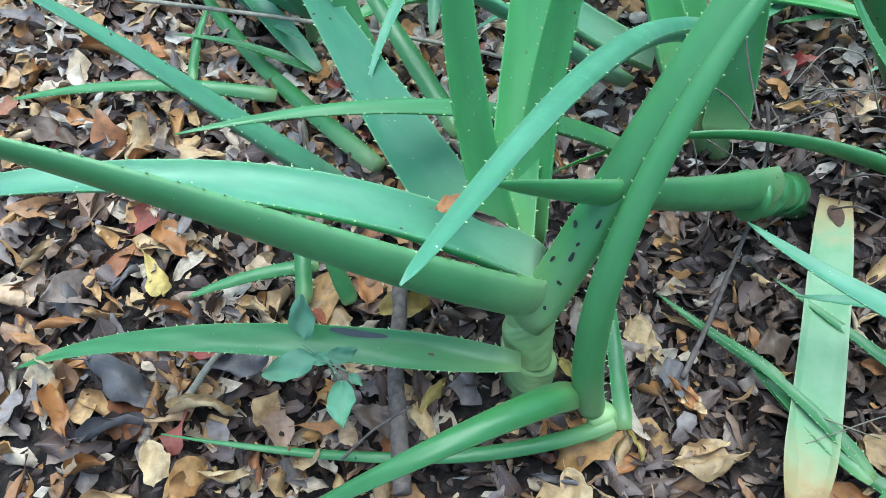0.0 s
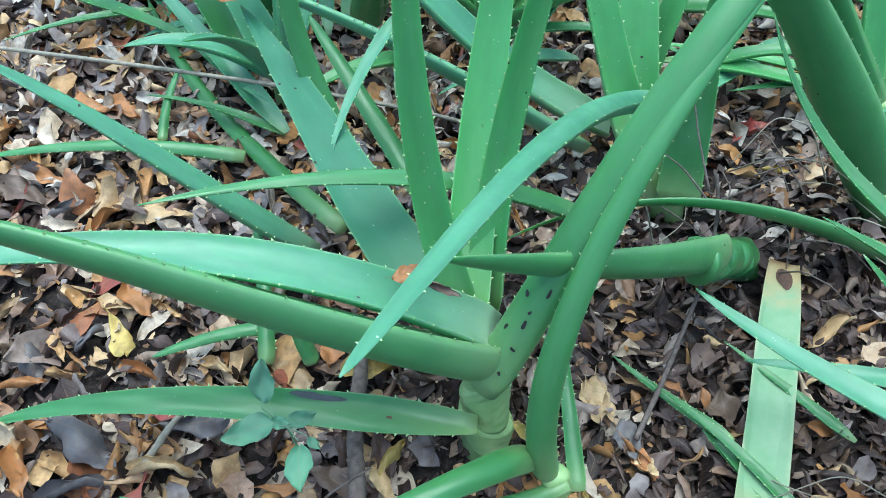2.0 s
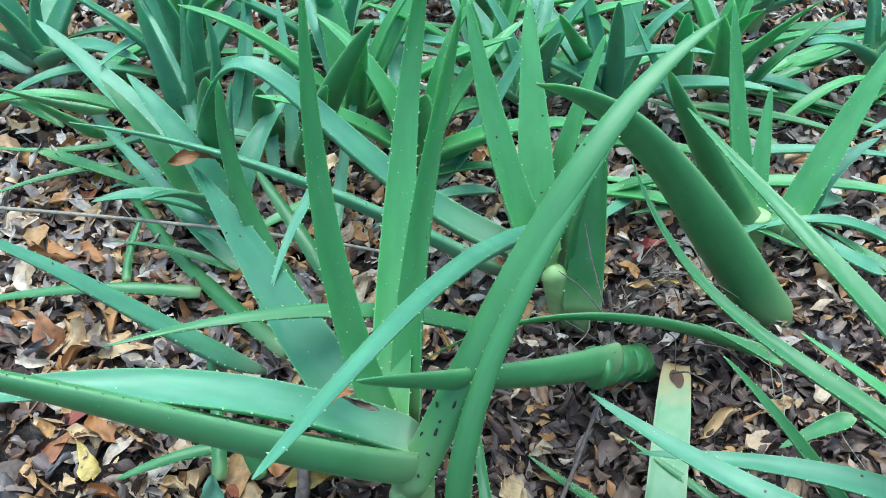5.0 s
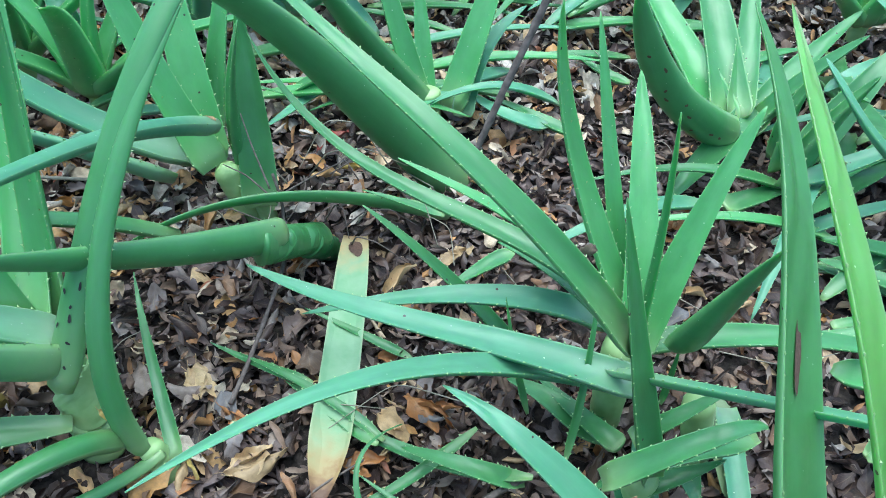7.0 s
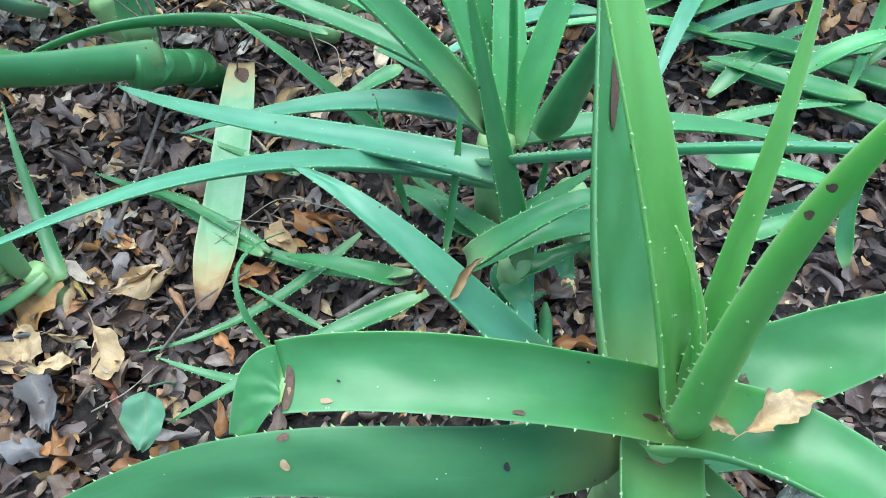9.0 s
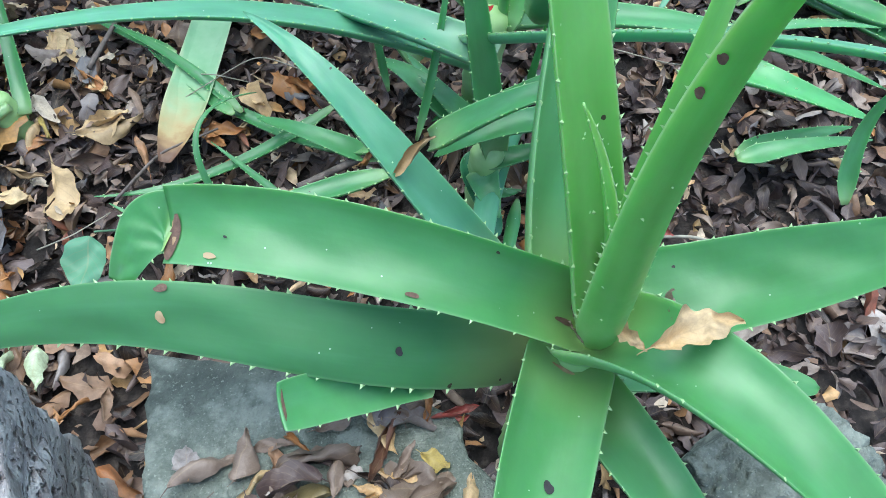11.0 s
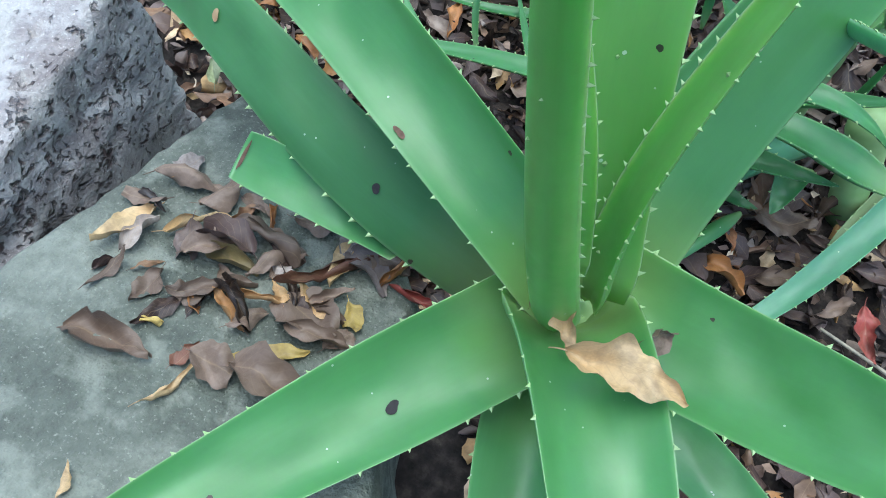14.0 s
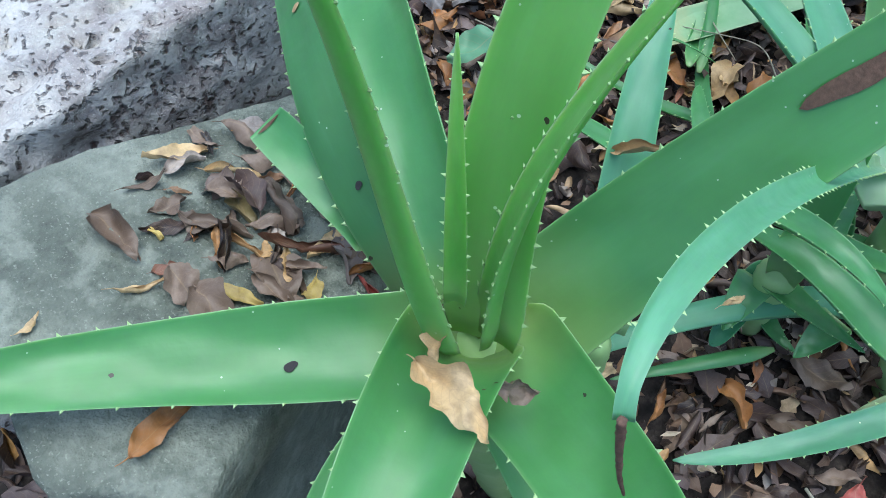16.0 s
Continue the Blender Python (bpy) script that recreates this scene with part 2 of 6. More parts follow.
ALOE_WITHERED = withered()


def soil():
    m = Mat("soil", 0.95)
    n = m.noise(55, 6)
    m.colour(m.ramp(n, [(0.3, (0.008, 0.006, 0.005)), (0.5, (0.025, 0.019, 0.016)), (0.65, (0.06, 0.046, 0.037)), (0.8, (0.14, 0.11, 0.09))]))
    m.bump(n, 0.9, 0.01)
    return m.m


def stone(name, lo, mid, hi, pits):
    m = Mat(name, 0.85)
    n = m.noise(11, 9, rough=0.72)
    c = m.ramp(n, [(0.36, lo), (0.5, mid), (0.66, hi)])
    c = m.mix(m.ramp(m.noise(120, 4), [(0.4, (0.35, 0.35, 0.35)), (0.65, (0, 0, 0))]), c, lo)
    c = m.mix(m.ramp(m.noise(330, 3), [(0.6, (0, 0, 0)), (0.72, (0.6, 0.6, 0.6))]), c, tuple(x * 1.25 for x in hi))
    c = m.mix(m.ramp(m.noise(4, 5), [(0.42, (0, 0, 0)), (0.65, (0.5, 0.5, 0.5))]), c, hi)
    h = m.math("ADD", m.math("MULTIPLY", m.noise(240, 4), 0.3 if pits else 0.8), m.math("MULTIPLY", m.noise(30 if pits else 45, 5), 1.1))
    c = m.mix(m.ramp(m.noise(26, 5, rough=0.6), [(0.5, (0, 0, 0)), (0.62, (0.6, 0.6, 0.6))]), c, hi)
    if pits:
        worn = m.ramp(m.noise(7, 6, rough=0.65), [(0.47, (0, 0, 0)), (0.6, (0.75, 0.75, 0.75))])
        c = m.mix(worn, c, (0.5, 0.485, 0.44))
        area = m.math("MULTIPLY", m.noise(6, 3), 0.5)
        small = m.ramp(m.math("ADD", m.noise(110, 3, rough=0.45), area), [(0.45, (0, 0, 0)), (0.62, (1, 1, 1))])
        large = m.ramp(m.math("ADD", m.noise(42, 4, rough=0.5), area), [(0.44, (0, 0, 0)), (0.58, (1, 1, 1))])
        hole = m.math("MULTIPLY", small, large)
        h = m.math("ADD", h, m.math("MULTIPLY", hole, 2.2))
        c = m.mix(hole, (0.1, 0.068, 0.06), c)
    m.colour(c)
    m.bump(h, 0.9, 0.006)
    return m.m


SOIL = soil()
SLAB = stone("slab_stone", (0.07, 0.08, 0.064), (0.14, 0.156, 0.125), (0.29, 0.31, 0.255), False)
ROCK = stone("pitted_rock", (0.15, 0.125, 0.12), (0.33, 0.3, 0.29), (0.56, 0.54, 0.51), True)


# ---- mesh helpers ----
def mesh_from(name, verts, faces, uvs=None, smooth=True):
    me = bpy.data.meshes.new(name)
    me.from_pydata([tuple(v) for v in verts], [], faces)
    if uvs is not None:
        lay = me.uv_layers.new(name="UVMap")
        idx = np.empty(len(me.loops), dtype=np.int32)
        me.loops.foreach_get("vertex_index", idx)
        lay.data.foreach_set("uv", np.asarray(uvs, dtype=np.float32)[idx].ravel())
    if smooth:
        me.polygons.foreach_set("use_smooth", [True] * len(me.polygons))
    me.update()
    return me


def part(name, me, material, parent=None, label="", category="", group="", kind=""):
    if not me.materials:
        me.materials.append(material)
    ob = new(name, me)
    if parent is not None:
        ob.parent = parent
    return tagged(ob, label, category, group, kind)


def thing(name, at, label, category, group="", kind=""):
    ob = new(name)
    ob.location = at
    ob.empty_display_size = 0.05
    return tagged(ob, label, category, group, kind)


def bez(p, u):
    u = np.asarray(u)[:, None]
    p = np.asarray(p, float)
    return (1 - u) ** 3 * p[0] + 3 * u * (1 - u) ** 2 * p[1] + 3 * u ** 2 * (1 - u) * p[2] + u ** 3 * p[3]


def unit(v):
    return v / (np.linalg.norm(v, axis=-1, keepdims=True) + 1e-12)


def frames_along(pts, twist):
    """Tangent, side and upper-face direction along a leaf that leaves its crown."""
    t = unit(np.gradient(pts, axis=0))
    h = pts[-1] - pts[0]
    h = np.array([h[0], h[1], 0.0])
    if np.linalg.norm(h) < 0.02:
        h = np.array([0.6, -0.8, 0.0])
    h = h / np.linalg.norm(h)
    side = np.cross(t, np.array([0, 0, 1.0]))
    flat = np.cross(h, np.array([0, 0, 1.0]))
    w = np.linalg.norm(side, axis=1, keepdims=True)
    side = np.where((side @ flat)[:, None] < 0, -side, side)
    side = unit(side * 0.35 + flat[None] * (1.0 - 0.35 * w) + flat[None] * 0.2)
    side = unit(side - t * (side * t).sum(1, keepdims=True))
    up = np.cross(side, t)
    tw = np.radians(np.linspace(0.0, 1.0, len(pts)) * twist[1] + twist[0])[:, None]
    return t, side * np.cos(tw) + up * np.sin(tw), up * np.cos(tw) - side * np.sin(tw)


RNG = np.random.default_rng(7)
PRICKLE = np.random.default_rng(19)
LEAVES = {}


def leaf(plant, p0, p1, p2, p3, width, skin=None, twist=(0.0, 0.0), cup=0.2, thick=0.42, power=0.7, cut=1.0, spines=True, label="", fine=1, base=0.78, gap=1.0):
    """One fleshy aloe leaf along a curve, with toothed margins."""
    n, k = int(30 * fine), 8 if fine == 1 else 14
    u = np.linspace(0, 1, n + 1) ** 0.9
    pts = bez((p0, p1, p2, p3), u * cut)
    off = np.array(plant.location)
    t, side, up = frames_along(pts, twist)
    wob = RNG.normal(0, 1, (3, 4))
    s = u * cut
    wave = sum(wob[0, j] * np.sin((j + 1.3) * 3.1 * s + wob[1, j] * 3) for j in range(4)) * 0.012
    w = width * (np.maximum(1 - s, 0) ** power) * (1 + 0.22 * s) * (1 + wave) * 0.5
    w = np.maximum(w, 0.0009 if cut > 0.99 else 0.004)
    th = width * thick * (0.75 + 0.25 * np.cos(s * 2.2)) * (np.maximum(1 - s, 0.0) ** min(0.6, power + 0.1)) + 0.0012
    root = np.clip(s / (0.05 if base > 0.5 else 0.22), 0, 1)
    root = root * (2 - root)
    w = w * (base + (1 - base) * root)
    th = th * (base + (1 - base) * root)
    cupv = cup * (1 - 0.55 * s)
    dent = RNG.random(3) * 9
    v = np.sin(np.linspace(-1, 1, k + 1) * math.pi / 2)
    verts, uvs = [], []
    ring = 2 * k
    for i in range(n + 1):
        for j in range(ring):
            top = j <= k
            x = v[j] if top else v[ring - j]
            z = cupv[i] * w[i] * 2 * (abs(x) ** 2.3 - 0.5)
            if top:
                z += width * (1 - x * x) * (0.035 * math.sin(s[i] * 11 + 2 * x + dent[0]) * math.sin(s[i] * 5 + dent[1]) + 0.012 * math.sin(s[i] * 27 - 4 * x + dent[2]))
            else:
                z = cupv[i] * w[i] - (th[i] + cupv[i] * w[i]) * math.sqrt(max(1 - x * x, 0.0))
            verts.append(pts[i] + side[i] * (x * w[i]) + up[i] * z - off)
            uvs.append((0.5 + 0.5 * x, s[i]))
    faces = []
    for i in range(n):
        for j in range(ring):
            a, b = i * ring + j, i * ring + (j + 1) % ring
            faces.append((a, b, b + ring, a + ring))
    faces.append(tuple(range(ring))[::-1])
    faces.append(tuple(n * ring + j for j in range(ring)))
    lf = part("leaf", mesh_from("leaf", verts, faces, uvs), skin or ALOE, plant, label)
    LEAVES[lf.name] = (pts, side, up, w, cupv, th, off, s, width, dent)
    if spines:
        L = np.r_[0, np.cumsum(np.linalg.norm(np.diff(pts, axis=0), axis=1))]
        step = (0.015 + 0.012 * (width / 0.07)) * gap
        sv, sf = [], []
        for sgn in (-1, 1):
            q = 0.02 + RNG.random() * step
            while q < L[-1] * 0.97:
                f = np.interp(q, L, np.arange(n + 1))
                i = min(int(f), n - 1)
                g = f - i
                c = pts[i] * (1 - g) + pts[i + 1] * g
                ww = w[i] * (1 - g) + w[i + 1] * g
                zz = cupv[i] * ww
                e = c + side[i] * sgn * ww * 0.985 + up[i] * zz - off
                size = (0.0028 + 0.017 * width if skin is ALOE_BROAD else 0.0034 + 0.024 * width) * (0.75 + 0.5 * RNG.random()) * (0.55 + 0.45 * (1 - q / L[-1]))
                d = unit(side[i] * sgn + t[i] * 0.55 + up[i] * 0.25)
                b = len(sv)
                sv += [e - t[i] * size * 0.5, e + t[i] * size * 0.5, e + up[i] * size * 0.3, e - up[i] * size * 0.3, e + d * size]
                sf += [(b, b + 2, b + 4), (b + 2, b + 1, b + 4), (b + 1, b + 3, b + 4), (b + 3, b, b + 4)]
                q += step * (0.6 + 0.9 * RNG.random() ** 1.3)
        if skin in (ALOE_YOUNG, ALOE_HEART):
            # small prickles scattered over both faces of the leaf
            for m in range(int(L[-1] / (0.021 if skin is ALOE_YOUNG else 0.07))):
                i = int(PRICKLE.integers(1, int(n * 0.8)))
                x = float(PRICKLE.normal(0, 0.38))
                if abs(x) > 0.85:
                    continue
                g = -1 if PRICKLE.random() < 0.68 else 1
                z = cupv[i] * w[i] * 2 * (abs(x) ** 2.3 - 0.5) if g > 0 else cupv[i] * w[i] - (th[i] + cupv[i] * w[i]) * math.sqrt(1 - x * x)
                e = pts[i] + side[i] * (x * w[i]) + up[i] * z - off
                size = 0.0026 * (0.7 + 0.6 * PRICKLE.random())
                b = len(sv)
                a0, a1, dn = t[i] * size * 0.75, side[i] * size * 0.55, up[i] * g
                sv += [e - a0 - dn * 0.001, e + a1 - dn * 0.001, e + a0 - dn * 0.001, e - a1 - dn * 0.001, e + dn * size * 0.75 + a0]
                sf += [(b, b + 1, b + 4), (b + 1, b + 2, b + 4), (b + 2, b + 3, b + 4), (b + 3, b, b + 4)]
        if sv:
            part("toothed_margin", mesh_from("toothed_margin", sv, sf, smooth=False), SPINE, lf, "row of small pale teeth", kind="stuff")
    return lf


def scar(lf, at, length, width, material, face=1, name="scar", label=""):
    """A thin irregular patch on a leaf's skin, at the place of the leaf nearest to a point."""
    pts, side, up, w, cupv, th, off, s, wide, dent = LEAVES[lf.name]
    at = np.array(at)
    i = int(((pts - at) ** 2).sum(1).argmin())
    i = min(max(i, 1), len(pts) - 2)
    x0 = float(np.clip((at - pts[i]) @ side[i], -0.8 * w[i], 0.8 * w[i]))
    t = unit(pts[i + 1] - pts[i - 1])
    ph = RNG.random(3) * 6
    verts = []
    for k in range(19):
        a = 2 * math.pi * k / 18
        r = 0.0 if k == 18 else 0.8 + 0.18 * math.sin(2 * a + ph[0]) + 0.07 * math.sin(3 * a + ph[1])
        x = x0 + 0.5 * width * r * math.sin(a)
        f = max(-0.98, min(x / w[i], 0.98))
        if face > 0:
            z = cupv[i] * w[i] * 2 * (abs(f) ** 2.3 - 0.5) + 0.0014
            z += wide * (1 - f * f) * (0.035 * math.sin(s[i] * 11 + 2 * f + dent[0]) * math.sin(s[i] * 5 + dent[1]) + 0.012 * math.sin(s[i] * 27 - 4 * f + dent[2]))
        else:
            z = cupv[i] * w[i] - (th[i] + cupv[i] * w[i]) * math.sqrt(1 - f * f) - 0.0016
        verts.append(pts[i] + t * (0.5 * length * r * math.cos(a)) + side[i] * x + up[i] * z - off)
    faces = [(k, (k + 1) % 18, 18) for k in range(18)]
    return part(name, mesh_from(name, verts, faces), material, lf, label)


def stem(plant, a, b, r0, r1, material=None, name="stem", rings=7, ridge=0.08, closed=True, slant=0.0):
    """A stout stem ringed by old leaf sheaths."""
    a, b = np.array(a), np.array(b)
    n, k = 28, 18
    ax = unit(b - a)
    e1 = unit(np.cross(ax, [0.3, 1, 0.2]))
    e2 = np.cross(ax, e1)
    off = np.array(plant.location) if plant is not None else np.zeros(3)
    verts, uvs, faces = [], [], []
    for i in range(n + 1):
        s = i / n
        saw = (s * rings) % 1.0
        r = (r0 + (r1 - r0) * s) * (1.0 - ridge * 0.5 + ridge * saw ** 3)
        r *= math.sqrt(max(0.02, 1 - max(0.0, (s - 0.86) / 0.14) ** 2)) if closed else 1.0
        for j in range(k):
            t = 2 * math.pi * j / k
            rr = r * (1 + 0.05 * math.sin(3 * t + 5 * s) + 0.02 * RNG.normal())
            verts.append(a + (b - a) * s + (e1 * math.cos(t) + e2 * math.sin(t)) * rr + ax * (slant * rr * s * math.cos(t)) - off)
            uvs.append((j / k, s))
    for i in range(n):
        for j in range(k):
            p, q = i * k + j, i * k + (j + 1) % k
            faces.append((p, q, q + k, p + k))
    faces += [tuple(range(k))[::-1], tuple(n * k + j for j in range(k))]
    return part(name, mesh_from(name, verts, faces, uvs), material or STEM, plant)


def tube(name, pts, r0, r1, material, label, category, parent=None, k=7, knots=0.0, group=""):
    """A twig, stick or stalk along a smooth line."""
    pts = np.array(pts, float)
    m = len(pts)
    fine = np.linspace(0, m - 1, 8 * m)
    q = np.stack([np.interp(fine, np.arange(m), pts[:, c]) for c in range(3)], 1)
    for _ in range(6):
        q[1:-1] = (q[:-2] + 2 * q[1:-1] + q[2:]) / 4
    t = unit(np.gradient(q, axis=0))
    e1 = unit(np.cross(t, np.array([0.37, 0.21, 0.9])))
    e2 = np.cross(t, e1)
    off = q[0]
    verts, faces = [], []
    for i in range(len(q)):
        r = r0 + (r1 - r0) * i / (len(q) - 1)
        r *= 1 + knots * RNG.normal() * 0.5
        for j in range(k):
            a = 2 * math.pi * j / k
            verts.append(q[i] - off + (e1[i] * math.cos(a) + e2[i] * math.sin(a)) * r * (1 + 0.08 * RNG.normal() * (knots > 0)))
    for i in range(len(q) - 1):
        for j in range(k):
            a, b = i * k + j, i * k + (j + 1) % k
            faces.append((a, b, b + k, a + k))
    faces += [tuple(range(k))[::-1], tuple((len(q) - 1) * k + j for j in range(k))]
    ob = part(name, mesh_from(name, verts, faces), material, parent, label, category, group)
    ob.location = off
    return ob


# ---- ground ----
def lift(x, y):
    """Height of the forest floor."""
    h = 0.012 * noise.noise(Vector((x * 2.1, y * 2.1, 0.3))) + 0.008 * noise.noise(Vector((x * 7, y * 7, 1.7)))
    return h - 0.036


def axis_steps(lo, hi, fine, far):
    a = [lo]
    while a[-1] < hi:
        a.append(a[-1] + fine)
    step, out = fine, a[-1]
    while out < far:
        step *= 1.35
        out += step
        a.append(out)
    step, out = fine, a[0]
    front = []
    while out > -far:
        step *= 1.35
        out -= step
        front.append(out)
    return np.array(front[::-1] + a)


gx, gy = axis_steps(-1.6, 2.6, 0.035, 60), axis_steps(-0.9, 3.0, 0.035, 60)
gv = [(x, y, lift(x, y)) for y in gy for x in gx]
gf = [(j * len(gx) + i, j * len(gx) + i + 1, (j + 1) * len(gx) + i + 1, (j + 1) * len(gx) + i) for j in range(len(gy) - 1) for i in range(len(gx) - 1)]
part("ground", mesh_from("ground", gv, gf), SOIL, None, "dark brown soil under a bed of dead leaves", "ground", kind="structure")


# ---- dead leaves ----
def blade(seed, length, width, curl, fold, bend, nu=6, nv=4, ragged=0.0, end=1.0, wring=0.0):
    """Verts, faces and uvs of one dry leaf: pointed, folded on its vein, curled, wrung and torn."""
    r = np.random.default_rng(seed)
    ph = r.random(10) * 6
    verts, uvs = [], []
    for i in range(nu + 1):
        s = end * i / nu
        half = 0.5 * width * (math.sin(math.pi * min(1, s ** 0.85 * 0.95 + 0.03)) ** 0.8) * (1 - 0.2 * s)
        a = bend * (s - 0.4)
        cx = length * (s - 0.5) if abs(bend) < 0.05 else length * math.sin(a) / bend
        cz = 0.0 if abs(bend) < 0.05 else length * (1 - math.cos(a)) / bend
        tw = wring * (s - 0.5) + 0.25 * math.sin(5 * s + ph[4])
        for j in range(nv + 1):
            v = 2 * j / nv - 1
            hh = half * (1 + ragged * (math.sin(11 * s + ph[3] + v) + 0.8 * math.sin(23 * s + ph[5] - 2 * v)) * abs(v))
            c = curl * (1 + 0.4 * math.sin(4 * s + ph[0]))
            ang = c * v
            yy = hh * (math.sin(ang) / c if abs(c) > 0.05 else v)
            zz = hh * ((1 - math.cos(ang)) / c if abs(c) > 0.05 else 0) + fold * abs(hh * v)
            zz += width * (0.07 * math.sin(7 * s + 3 * v + ph[1]) + 0.05 * math.sin(13 * s - 4 * v + ph[6]) * abs(v))
            yy, zz = yy * math.cos(tw) - zz * math.sin(tw), yy * math.sin(tw) + zz * math.cos(tw)
            verts.append((cx - math.sin(a) * zz, yy + 0.07 * length * math.sin(2.6 * s + ph[2]), cz + math.cos(a) * zz))
            uvs.append((0.5 + 0.5 * v, s))
    w = nv + 1
    faces = [(i * w + j, i * w + j + 1, (i + 1) * w + j + 1, (i + 1) * w + j) for i in range(nu) for j in range(nv)]
    return np.array(verts), faces, np.array(uvs)


def rot(ax, ay, az):
    return np.array(Euler((ax, ay, az)).to_matrix())


BANS = []  # stretches of the plan where no litter lies: (x0, x1, y0, y1, softness of the edge)


def litter(name, count, x0, x1, y0, y1, material, lo, hi, seed, label, zmax, wide=0.45, fine=(6, 4), soft=0.7):
    """A drift of loose leaves, too many to count."""
    r = np.random.default_rng(seed)
    kinds = []
    for s in range(48):
        whole = 1.0 if r.random() < 0.62 else r.uniform(0.45, 0.8)
        kinds.append(blade(seed * 50 + s, 1.0, wide * r.uniform(0.65, 1.5), r.uniform(-2.4, 2.4), r.uniform(-0.3, 0.5), r.uniform(-1.6, 2.0), fine[0], fine[1], 0.16, whole, r.uniform(-1.6, 1.6)))
    V, F, U = [], [], []
    base = 0
    for _ in range(count):
        x, y = r.uniform(x0, x1), r.uniform(y0, y1)
        if min(x - x0, x1 - x, y - y0, y1 - y) < r.random() ** 2 * soft:
            continue
        if any(min(x - b[0], b[1] - x, y - b[2], b[3] - y) > r.random() * b[4] for b in BANS):
            continue
        v, f, uv = kinds[r.integers(48)]
        size = lo + (hi - lo) * r.beta(1.6, 2.6)
        m = rot(r.normal(0, 0.5), r.normal(0, 0.42), r.uniform(0, 6.28))
        if r.random() < 0.4:
            m = m @ rot(math.pi, 0, 0)
        q = (v * size) @ m.T
        q += np.array([x, y, lift(x, y) + 0.004 - q[:, 2].min() * 0.55 + r.random() ** 1.5 * zmax])
        V.append(q)
        U.append(uv)
        F += [tuple(i + base for i in g) for g in f]
        base += len(v)
    return part(name, mesh_from(name, np.concatenate(V), F, np.concatenate(U)), material, None, label, "leaf litter", kind="stuff")


BANS += [(0.5, 0.84, -0.52, -0.15, 0.01), (0.08, 0.46, -0.66, -0.15, 0.01)]
litter("leaf_litter", 13500, -1.7, 2.6, -0.35, 2.9, LITTER_DARK, 0.035, 0.105, 3, "thick bed of dark brown curled dead leaves", 0.02, soft=0.5)
litter("leaf_litter", 3600, -1.6, 2.4, -1.3, 0.1, LITTER_DARK, 0.035, 0.1, 8, "thick bed of dark brown curled dead leaves", 0.02, soft=0.4)
litter("pale_leaf_litter", 3700, -2.4, 0.4, 0.0, 1.6, LITTER_TAN, 0.045, 0.12, 4, "scattered tan, grey and orange dead leaves", 0.03, soft=0.6)
litter("pale_leaf_litter", 1250, 0.1, 2.6, -0.7, 1.3, LITTER_TAN, 0.03, 0.09, 5, "scattered tan, grey and orange dead leaves", 0.026, soft=0.3)
# pale leaves laid thick here also put the back's brighter light into colour
litter("pale_leaf_litter", 6000, -1.8, 2.6, 1.0, 3.0, LITTER_TAN, 0.035, 0.1, 9, "pale tan dead leaves among the aloes", 0.03, soft=0.5)
litter("pale_leaf_litter", 1500, -1.9, 0.0, 0.75, 2.6, LITTER_TAN, 0.06, 0.13, 14, "large pale tan dead leaves", 0.04, soft=0.5)
litter("leaf_crumbs", 7000, -1.0, 1.6, -0.3, 1.7, LITTER_DARK, 0.012, 0.035, 12, "broken crumbs of dead leaves", 0.045, fine=(3, 2))
litter("leaf_crumbs", 2500, -1.0, 1.6, -0.3, 1.9, LITTER_TAN, 0.012, 0.035, 13, "broken pale crumbs of dead leaves", 0.045, fine=(3, 2))
# these cream drifts stand in for sunlit litter at the back
litter("pale_leaf_litter", 6200, 0.0, 3.4, 1.15, 3.9, LITTER_PALE_SUNLIT, 0.035, 0.1, 16, "cream dead leaves with sunlight put into their colour", 0.04, soft=1.0)
litter("pale_leaf_litter", 4200, -2.5, 0.7, 0.9, 3.8, LITTER_PALE_SUNLIT, 0.04, 0.1, 17, "cream dead leaves with sunlight put into their colour", 0.04, soft=1.0)
litter("leaf_litter", 3000, 0.15, 1.6, 0.2, 1.15, BROWN_LITTER, 0.03, 0.075, 23, "curled purplish brown dead leaves", 0.03, soft=0.25, wide=0.36)
litter("leaf_litter", 1500, 0.85, 2.1, -0.75, 0.45, BROWN_LITTER, 0.03, 0.075, 24, "curled purplish brown dead leaves", 0.03, soft=0.2, wide=0.4)
BANS += [(-1.6, 2.5, -1.1, 2.8, 0.9)]
litter("leaf_litter", 17000, -4.6, 5.6, -4.2, 6.6, LITTER_DARK, 0.05, 0.13, 6, "thinner bed of dead leaves further out", 0.02, fine=(4, 2), soft=3.0)
litter("pale_leaf_litter", 9000, -4.6, 5.6, -4.2, 6.6, LITTER_TAN, 0.045, 0.12, 7, "scattered tan dead leaves further out", 0.02, fine=(4, 2), soft=3.0)


# ---- stones ----
def slab_height(x, y):
    return 0.2800 - 0.0050 * x - 0.3152 * y


